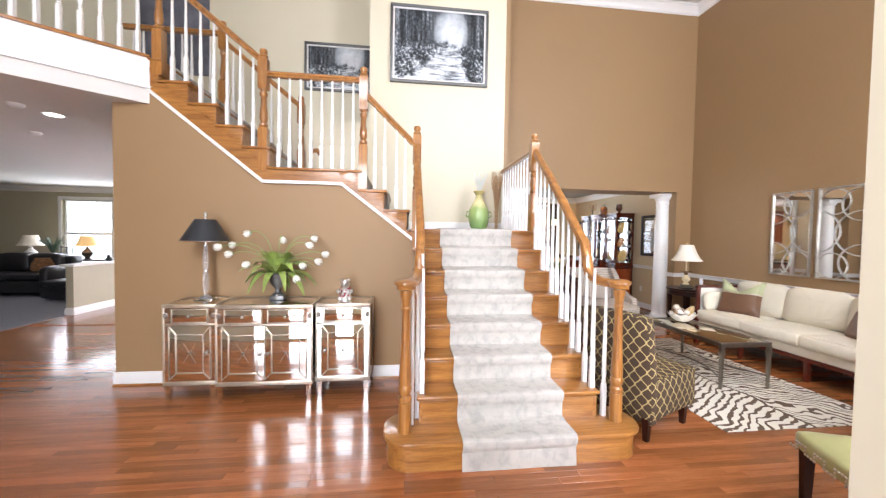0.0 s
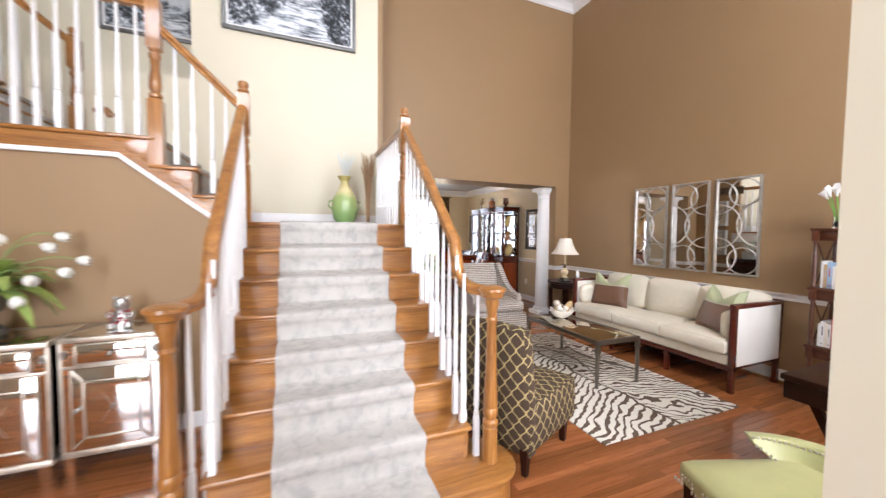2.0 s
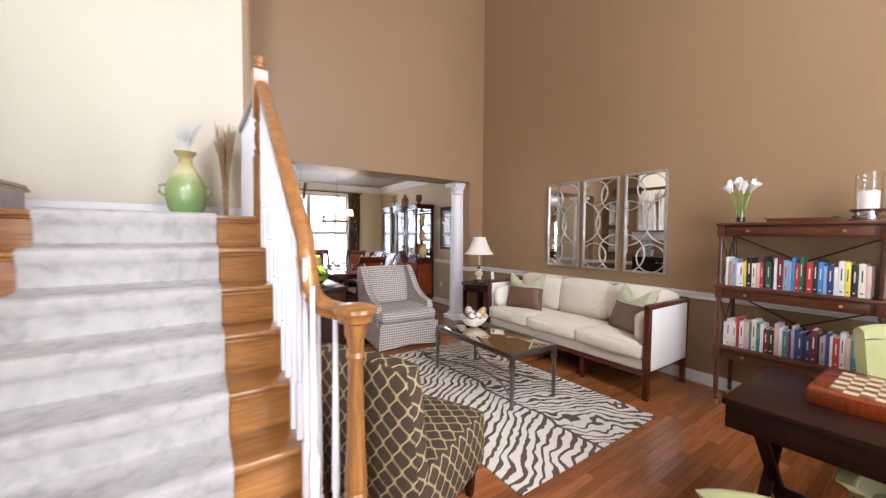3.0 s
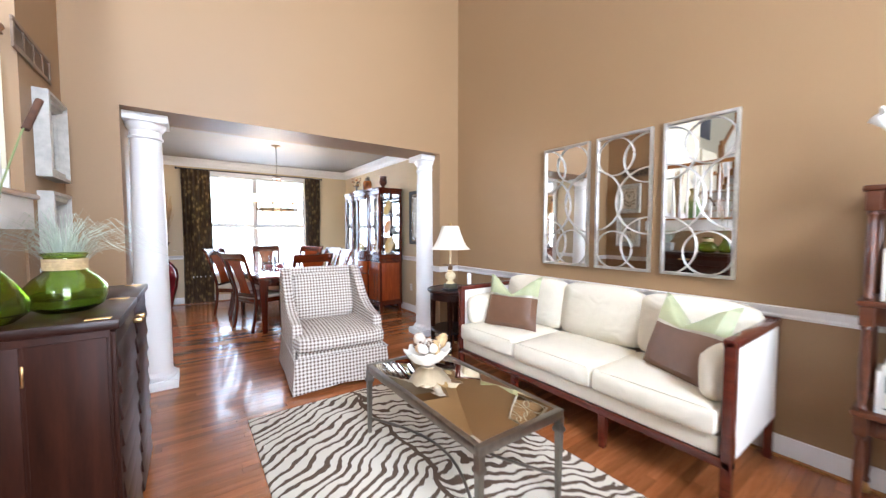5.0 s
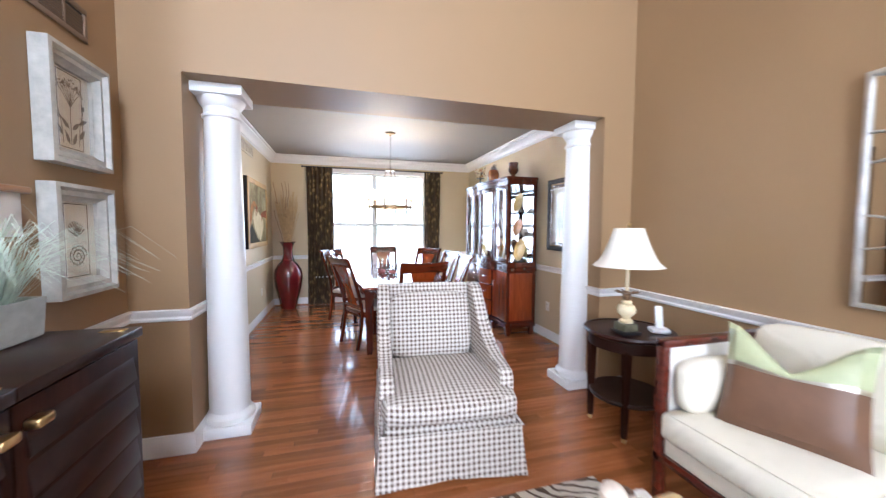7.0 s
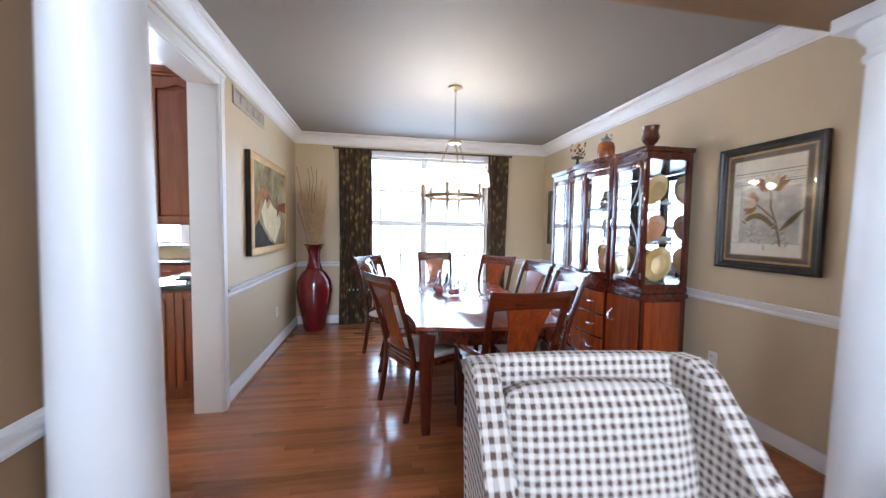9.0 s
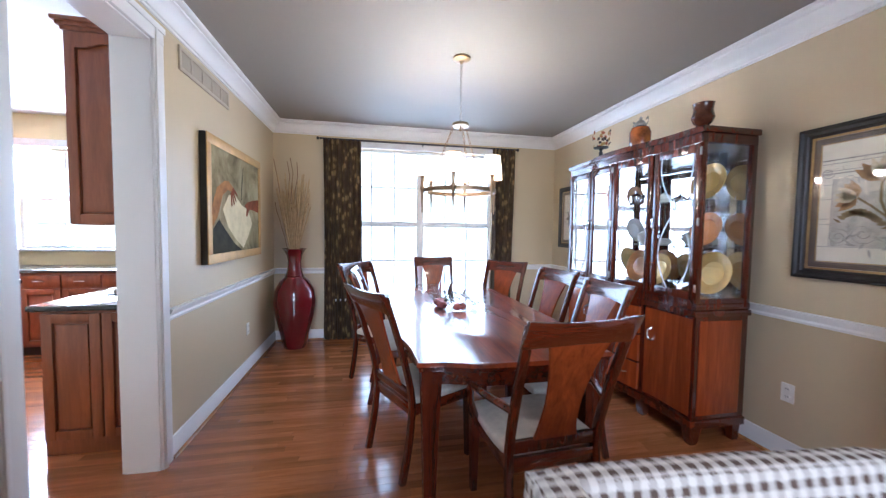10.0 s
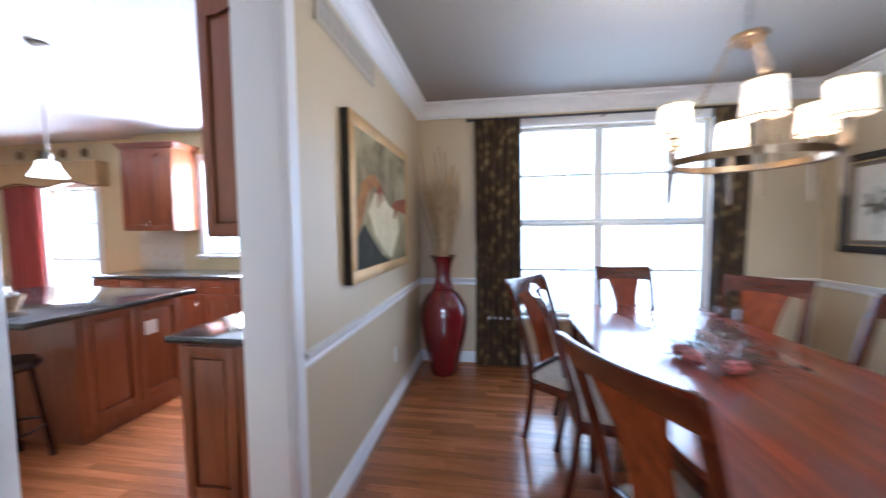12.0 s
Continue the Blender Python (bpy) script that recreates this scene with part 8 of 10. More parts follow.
china_cabinet()

GOLDP = mat("gold_charger", (0.55, 0.36, 0.10), 0.35, 0.3, var=0.12, scale=12, coat=0.3)
ORANGEP = mat("amber_charger", (0.50, 0.20, 0.045), 0.35, 0.1, var=0.15, scale=12, coat=0.4)
CHINA = mat("cream_china", (0.72, 0.69, 0.60), 0.25, var=0.03, scale=12, coat=0.3)
WIRE = mat("bright_wire", (0.6, 0.6, 0.6), 0.3, 1.0)


def plate(y, z, r, mt, label, x=5.50, lean=14):
    p = thing("plate", pose(x, y, z, 0, -90 + lean), label, "plate", "plates in the china cabinet")
    prof = [(0, 0.004), (r * 0.58, 0.004), (r * 0.64, 0.012), (r * 0.95, 0.020), (r, 0.024), (r * 0.985, 0.028), (r * 0.93, 0.024), (r * 0.62, 0.016), (r * 0.56, 0.008), (0, 0.008)]
    part("dish", lathe(prof, 36, m=pose(r, 0, 0)), mt, p)
    bm = bmesh.new()
    for s in (-0.05, 0.05):
        tube([(-0.002, s, 0.05), (0.002, s, -0.02), (0.05, s * 0.7, -0.012)], 0.002, 5, bm)
    part("plate_stand", bm, WIRE, p, "wire plate stand")
    return p


for z, row in ((0.977, ((7.90, 0.15, GOLDP, "round gold charger plate on a wire stand"), (8.36, 0.13, GOLDP, "pale gold charger plate on a wire stand"), (8.58, 0.14, ORANGEP, "amber glazed plate on a wire stand"), (9.05, 0.14, GOLDP, "gold charger plate on a wire stand"))),
               (1.31, ((7.95, 0.12, ORANGEP, "amber glazed plate on a wire stand"), (9.0, 0.12, CHINA, "cream china plate on a wire stand"))),
               (1.63, ((7.95, 0.13, GOLDP, "round gold charger plate on a wire stand"), (9.02, 0.12, ORANGEP, "amber glazed plate on a wire stand")))):
    for y, r, mt, lb in row:
        plate(y, z + 0.002, r, mt, lb)


def ceramic(name, x, y, z, prof, mt, label, cat, handle=False):
    t = thing(name, pose(x, y, z), label, cat)
    part("body", lathe(prof, 24), mt, t)
    if handle:
        part("handle", tube([(0, 0.05, 0.03), (0, 0.085, 0.04), (0, 0.09, 0.075), (0, 0.05, 0.09)], 0.006, 8), mt, t)
        part("spout", tube([(0, -0.05, 0.04), (0, -0.08, 0.06), (0, -0.095, 0.095)], 0.008, 8), mt, t)
    return t


POTP = [(0, 0), (0.035, 0), (0.058, 0.04), (0.055, 0.08), (0.03, 0.10), (0.01, 0.11), (0.012, 0.125), (0, 0.13)]
ceramic("teapot", 5.44, 8.43, 1.309, POTP, CHINA, "cream china teapot with handle and spout", "teapot", True)
ceramic("teapot", 5.44, 8.55, 1.629, POTP, CHROME, "silver teapot with handle and spout", "teapot", True)
ceramic("sugar_bowl", 5.44, 8.25, 1.629, [(0, 0), (0.03, 0), (0.05, 0.03), (0.045, 0.06), (0.02, 0.075), (0, 0.09)], CHINA, "cream china sugar bowl with lid", "bowl")
for i in range(5):
    ceramic("saucer", 5.44, 8.27, 1.309 + i * 0.009, [(0, 0), (0.05, 0), (0.085, 0.012), (0.083, 0.015), (0.05, 0.005), (0, 0.005)], CHINA, "cream china saucer in a stack", "saucer")

# ornaments on the china cabinet
AMBER = mat("amber_glass_glaze", (0.075, 0.022, 0.010), 0.15, var=0.35, scale=20, coat=0.6)
ceramic("amber_goblet", 5.42, 7.93, 2.081, [(0, 0), (0.04, 0), (0.042, 0.012), (0.03, 0.025), (0.03, 0.045), (0.055, 0.07), (0.07, 0.105), (0.058, 0.15), (0.062, 0.19), (0.066, 0.20), (0.06, 0.20), (0.052, 0.15), (0.06, 0.105), (0, 0.06)], AMBER, "dark amber glass goblet vase", "vase")
j = ceramic("lidded_jar", 5.36, 8.44, 2.081, [(0, 0), (0.055, 0), (0.06, 0.01), (0.062, 0.10), (0.05, 0.13), (0.03, 0.14), (0, 0.14)], mat("sunset_jar_glaze", (0.26, 0.075, 0.016), 0.2, var=0.6, scale=14, coat=0.5), "orange glazed jar with bronze lid", "jar")
part("lid", lathe([(0.034, 0.14), (0.036, 0.15), (0.02, 0.17), (0.008, 0.18), (0.01, 0.19), (0, 0.20)], 16), PEWTER, j, "bronze lid")
j.scale = (1.3, 1.3, 1.35)
for s in (-1, 1):
    part("handle", tube([(0, s * 0.045, 0.135), (0, s * 0.065, 0.155), (0, s * 0.06, 0.18), (0, s * 0.045, 0.17)], 0.004, 6), PEWTER, j)
lf = thing("leaf_candle_holder", pose(5.36, 8.95, 2.081), "bronze candle holder wrapped in autumn leaves", "candle holder")
part("stem", lathe([(0.035, 0), (0.032, 0.01), (0.012, 0.02), (0.014, 0.06), (0.008, 0.07), (0.014, 0.085), (0.05, 0.09), (0.05, 0.095), (0, 0.096)], 18), BLACK, lf)
rng = random.Random(31)
LEAFM = [mat("rust_leaf", (0.30, 0.09, 0.03), 0.5, 0.3, var=0.3), mat("ochre_leaf", (0.36, 0.22, 0.06), 0.5, 0.3, var=0.3), mat("dark_leaf", (0.05, 0.03, 0.025), 0.5, 0.3, var=0.3)]
for i in range(30):
    a, z = rng.random() * 6.28, rng.uniform(0.10, 0.20)
    bm = bmesh.new()
    leaf_flat(bm, 0, 0, rng.uniform(0, 360), 0.03, 0.018, 0)
    part("leaf", bm, LEAFM[i % 3], lf, m=pose(0.055 * math.cos(a), 0.055 * math.sin(a), z, rng.uniform(-20, 20), 0, math.degrees(a) + 90))


lf.scale = (1.35, 1.35, 1.4)


# ---- chandelier ----
def chain(bm, p, q, link=0.03, r=0.0022):
    p, q = Vector(p), Vector(q)
    d = q - p
    n = max(2, int(d.length / (link * 0.78)))
    rot = d.to_track_quat("Z", "Y").to_matrix().to_4x4()
    for i in range(n):
        c = p + d * ((i + 0.5) / n)
        m = Matrix.Translation(c) @ rot @ pose(0, 0, 0, 0, 0, 90 * (i % 2))
        t = bmesh.new()
        pts = []
        for k in range(12):
            a = 2 * math.pi * k / 12
            pts.append((0.008 * math.cos(a), 0, link / 2 * math.sin(a)))
        tube(pts, r, 5, t, closed=True)
        merge(bm, t, m)


def chandelier():
    CX, CY, RZ = 3.87, 8.53, 1.70
    c = thing("chandelier", pose(CX, CY, 0), "bronze ring chandelier with six lit white shades", "chandelier")
    METAL = mat("antique_bronze", (0.36, 0.25, 0.14), 0.32, 1.0, var=0.2, scale=20)
    part("canopy", lathe([(0, ZC - 0.001), (0.065, ZC - 0.001), (0.068, ZC - 0.012), (0.055, ZC - 0.022), (0.02, ZC - 0.028), (0.008, ZC - 0.045), (0, ZC - 0.045)], 28), METAL, c)
    bm = bmesh.new()
    chain(bm, (0, 0, ZC - 0.045), (0, 0, 2.215))
    part("chain", bm, PEWTER, c)
    part("hub", lathe([(0, 2.19), (0.062, 2.19), (0.066, 2.20), (0.062, 2.212), (0.015, 2.216), (0.006, 2.23), (0, 2.23)], 28), METAL, c)
    part("hub_drop", lathe([(0, 2.15), (0.008, 2.155), (0.011, 2.165), (0.006, 2.18), (0.008, 2.19)], 12), METAL, c)
    R = 0.265
    ring = bmesh.new()
    sweep([(R * math.cos(2 * math.pi * i / 48), R * math.sin(2 * math.pi * i / 48), RZ) for i in range(48)], [(-0.012, -0.012), (0.010, -0.016), (0.014, 0.012), (-0.010, 0.016)], ring, closed=True)
    part("ring", ring, METAL, c)
    for i in range(3):
        a = radians(30 + 120 * i)
        bm = bmesh.new()
        chain(bm, (0.058 * math.cos(a), 0.058 * math.sin(a), 2.19), (R * math.cos(a), R * math.sin(a), RZ + 0.015))
        part("chain", bm, METAL, c)
    GLOW = glow_mat("lit_linen_shade", (1.0, 0.80, 0.54), 1.9)
    TRIM = mat("shade_trim", (0.55, 0.40, 0.22), 0.7)
    for i in range(6):
        a = radians(60 * i + 8)
        x, y = (R + 0.03) * math.cos(a), (R + 0.03) * math.sin(a)
        arm = part("arm", lathe([(0.003, -0.17), (0.006, -0.165), (0.005, -0.15), (0.011, -0.01), (0.018, 0.0), (0.018, 0.015), (0.010, 0.03), (0.013, 0.09), (0.020, 0.10), (0, 0.102)], 14, m=pose(x, y, RZ)), METAL, c)
        bm = bmesh.new()
        rings = []
        for r, z in ((0.064, 0.0), (0.054, 0.13)):
            rings.append([bm.verts.new((r * math.cos(2 * math.pi * k / 28), r * math.sin(2 * math.pi * k / 28), z)) for k in range(28)])
        for k in range(28):
            bm.faces.new((rings[0][k], rings[0][(k + 1) % 28], rings[1][(k + 1) % 28], rings[1][k]))
        part("shade", bm, GLOW, c, "lit white drum shade", m=pose(x, y, RZ + 0.105))
        for r, z in ((0.0645, 0.003), (0.0548, 0.127)):
            part("shade_trim", tube([(r * math.cos(2 * math.pi * k / 28), r * math.sin(2 * math.pi * k / 28), z) for k in range(28)], 0.003, 5, closed=True), TRIM, c, m=pose(x, y, RZ + 0.105))
    for i in range(3):
        a = radians(120 * i + 8)
        bulb("chandelier_bulb", (CX + (R + 0.03) * math.cos(a), CY + (R + 0.03) * math.sin(a), RZ + 0.27), 18)
    return c


chandelier()


# ---- curtains, vase, pictures ----
def curtain_mat():
    m, nt, b, mp = base_mat("brown_gold_damask", 0.7, spec=0.3)
    mp.inputs["Scale"].default_value = (14, 14, 9)
    v = nt.nodes.new("ShaderNodeTexVoronoi")
    v.inputs["Scale"].default_value = 1.0
    nt.links.new(mp.outputs[0], v.inputs["Vector"])
    n = noise_of(nt, mp, 2.2, 4)
    t = node_math(nt, "ADD", v.outputs["Distance"], node_math(nt, "MULTIPLY", n.outputs["Fac"], 0.5))
    r = ramp(nt, [(0.44, (0.25, 0.175, 0.075)), (0.60, (0.085, 0.055, 0.026)), (1.0, (0.045, 0.028, 0.015))])
    nt.links.new(t, r.inputs[0])
    nt.links.new(r.outputs[0], b.inputs["Base Color"])
    return m


DRAPE = curtain_mat()


def curtain(x0, x1, y, z0, z1, mt, label, folds):
    c = thing("curtain", pose((x0 + x1) / 2, y, z0), label, "curtain", "window drapes")
    w, h = x1 - x0, z1 - z0
    bm = bmesh.new()
    n = folds * 10
    rng = random.Random(int(x0 * 100))
    ph = [rng.uniform(-0.5, 0.5) for _ in range(folds + 2)]
    rows = []
    for j in range(13):
        v = j / 12
        row = []
        for i in range(n + 1):
            u = i / n
            k = u * folds
            amp = 0.030 * (0.75 + 0.5 * ph[int(k)]) * (1 - 0.25 * v) + 0.004
            row.append(bm.verts.new((-w / 2 + w * u + 0.012 * math.sin(v * 3 + k), amp * math.sin(2 * math.pi * k + 0.5 * math.sin(v * 4)) + 0.008 * noise.noise((u * 9, v * 3, x0)), h * v)))
        rows.append(row)
    for r0, r1 in zip(rows, rows[1:]):
        for i in range(n):
            bm.faces.new((r0[i], r0[i + 1], r1[i + 1], r1[i]))
    ret = bmesh.ops.extrude_face_region(bm, geom=bm.faces[:])
    bmesh.ops.translate(bm, verts=[g for g in ret["geom"] if isinstance(g, bmesh.types.BMVert)], vec=(0, 0.003, 0))
    part("drape", bm, mt, c)
    return c


curtain(2.62, 3.08, YD - 0.075, 0.012, 2.50, DRAPE, "full length brown and gold patterned drape", 7)
curtain(4.79, 5.10, YD - 0.075, 0.012, 2.50, DRAPE, "full length brown and gold patterned drape", 5)
rod = thing("curtain_rod", pose(2.58, YD - 0.075, 2.505), "dark bronze curtain rod over the window", "curtain rod")
part("rod", tube([(0, 0, 0), (2.55, 0, 0)], 0.011, 10), BLACK, rod)
for x in (-0.02, 2.57):
    part("finial", lathe([(0, -0.02), (0.018, -0.01), (0.02, 0), (0.018, 0.01), (0, 0.02)], 12, m=pose(x, 0, 0, 0, 90)), BLACK, rod)
for x in (0.1, 1.27, 2.45):
    part("bracket", box(x - 0.008, x + 0.008, -0.008, 0.075, -0.02, -0.008, 0.002), BLACK, rod)


def floor_vase():
    v = thing("floor_vase", pose(2.32, 10.28, 0), "tall glossy red ceramic floor vase with reeds", "floor vase")
    RED = mat("oxblood_glaze", (0.13, 0.006, 0.01), 0.08, var=0.15, scale=4, bump=0.02, coat=1.0)
    part("body", lathe([(0, 0), (0.12, 0), (0.135, 0.03), (0.16, 0.15), (0.215, 0.38), (0.235, 0.55), (0.22, 0.68), (0.16, 0.79), (0.105, 0.84), (0.11, 0.85), (0.095, 0.87), (0.078, 0.93), (0.075, 1.02), (0.09, 1.10), (0.13, 1.16), (0.14, 1.165), (0.12, 1.15), (0.07, 1.05), (0.06, 0.95), (0, 0.9)], 40), RED, v)
    rng = random.Random(17)
    STRAW = mat("straw_reed", (0.52, 0.38, 0.20), 0.85, var=0.2, scale=20)
    for i in range(64):
        a = rng.random() * 6.28
        k = rng.random() ** 0.6
        r = 0.20 * k
        top = Vector((r * math.cos(a), r * math.sin(a) * 0.7, 1.65 + 0.38 * rng.random()))
        part("reed", tube([(0.03 * k * math.cos(a), 0.03 * k * math.sin(a), 0.95), (0.06 * k * math.cos(a), 0.06 * k * math.sin(a), 1.2), top], 0.0058, 5), STRAW, v)
    TWIG = mat("curly_twig", (0.22, 0.12, 0.06), 0.9, var=0.2)
    for i in range(10):
        a = rng.random() * 6.28
        pts = [Vector((0.02 * math.cos(a), 0.02 * math.sin(a), 1.0))]
        for k in range(7):
            pts.append(pts[-1] + Vector((0.035 * math.cos(a + math.sin(k * 1.7 + i)), 0.03 * math.sin(a + math.cos(k * 1.3 + i)) * 0.6, 0.10 if i % 3 else 0.17)))
        pts = [Vector((max(-0.26, min(0.3, p.x)), max(-0.22, min(0.22, p.y)), p.z)) for p in pts]
        part("twig", tube(pts, 0.0038, 5), TWIG, v)
    return v


floor_vase()


def wide_painting():
    y0, y1, z0, z1 = 8.635, 9.845, 1.13, 2.068
    p = thing("canvas_painting", pose(XD + 0.002, (y0 + y1) / 2, (z0 + z1) / 2, 0, 0, 90), "wide painting in gold frame with black edge", "painting")
    w, h = y1 - y0, z1 - z0
    part("box_edge", box(-w / 2, w / 2, -0.045, 0, -h / 2, h / 2, 0.003), BLACK, p, "black canvas edge")
    GOLD = mat("gold_leaf_frame", (0.46, 0.27, 0.08), 0.45, 0.3, var=0.2, scale=10, bump=0.2, bscale=40)
    bm = bmesh.new()
    e = 0.07
    for q in ((-w / 2, w / 2, -h / 2, -h / 2 + e), (-w / 2, w / 2, h / 2 - e, h / 2), (-w / 2, -w / 2 + e, -h / 2 + e, h / 2 - e), (w / 2 - e, w / 2, -h / 2 + e, h / 2 - e)):
        box(q[0], q[1], -0.052, -0.044, q[2], q[3], 0.003, bm)
    part("gold_border", bm, GOLD, p, "gold leaf border")
    m, nt, b, mp = base_mat("aged_fresco", 0.8, spec=0.15)
    n = noise_of(nt, mp, 3.0, 6, 0.6, 0.6)
    r = ramp(nt, [(0.32, (0.10, 0.07, 0.03)), (0.46, (0.22, 0.175, 0.085)), (0.62, (0.34, 0.29, 0.16)), (0.75, (0.45, 0.38, 0.22))])
    nt.links.new(n.outputs["Fac"], r.inputs[0])
    nt.links.new(r.outputs[0], b.inputs["Base Color"])
    bump_of(nt, b, noise_of(nt, mp, 60, 4).outputs["Fac"], 0.3, 0.002)
    part("canvas", box(-w / 2 + e, w / 2 - e, -0.047, -0.044, -h / 2 + e, h / 2 - e), m, p, "mottled olive and cream canvas")
    PALE = mat("pale_shape", (0.58, 0.49, 0.30), 0.8, var=0.15, scale=8, spec=0.15)
    RUST = mat("rust_shape", (0.20, 0.06, 0.022), 0.8, var=0.4, scale=14, spec=0.15)
    OCHRE = mat("ochre_shape", (0.30, 0.14, 0.045), 0.8, var=0.3, scale=14, spec=0.15)
    DARK = mat("dark_shape", (0.04, 0.036, 0.022), 0.8, var=0.4, scale=10, spec=0.15)

    def flat(pts, mt, d):
        part("shape", prism([(x, z) for x, z in pts], 0, 0.001, m=pose(0, -d, 0, 90)), mt, p)

    flat([(-0.34, -0.06), (-0.22, 0.06), (-0.10, 0.08), (0.06, 0.0), (0.24, -0.04), (0.34, -0.16), (0.22, -0.28), (0.10, -0.38), (-0.08, -0.30), (-0.24, -0.20)], PALE, 0.0475)
    flat([(-0.53, -0.04), (-0.44, 0.10), (-0.30, 0.165), (-0.22, 0.17), (-0.13, 0.13), (-0.15, 0.09), (-0.24, 0.10), (-0.34, 0.05), (-0.44, -0.12), (-0.53, -0.20)], OCHRE, 0.0487)
    for k, (x, z, a) in enumerate(((-0.14, 0.12, -25), (-0.145, 0.105, -48), (-0.16, 0.095, -66), (-0.18, 0.085, -82))):
        c, q = math.cos(radians(a)), math.sin(radians(a))
        flat([(x - 0.014 * q, z + 0.014 * c), (x + 0.11 * c - 0.008 * q, z + 0.11 * q + 0.008 * c), (x + 0.12 * c, z + 0.12 * q), (x + 0.11 * c + 0.008 * q, z + 0.11 * q - 0.008 * c), (x + 0.014 * q, z - 0.014 * c)][::-1], RUST, 0.0493 + 0.0004 * k)
    flat([(0.14, 0.0), (0.22, 0.035), (0.36, 0.06), (0.53, 0.08), (0.53, -0.05), (0.36, -0.03), (0.26, -0.03), (0.20, -0.10), (0.17, -0.09), (0.19, -0.03)], RUST, 0.0487)
    flat([(-0.53, -0.22), (-0.42, -0.14), (-0.30, -0.22), (-0.12, -0.33), (0.05, -0.395), (-0.53, -0.395)], DARK, 0.0499)
    flat([(0.06, 0.14), (0.11, 0.33), (0.116, 0.33), (0.075, 0.15), (0.06, 0.04), (0.052, 0.04)], DARK, 0.0499)
    return p


wide_painting()
BLACKFRAME = mat("black_carved_frame", (0.015, 0.012, 0.010), 0.35, var=0.3, scale=20, bump=0.4, bscale=50)
GILT = mat("gilt_bead", (0.42, 0.28, 0.11), 0.4, 0.6, var=0.2, scale=40)


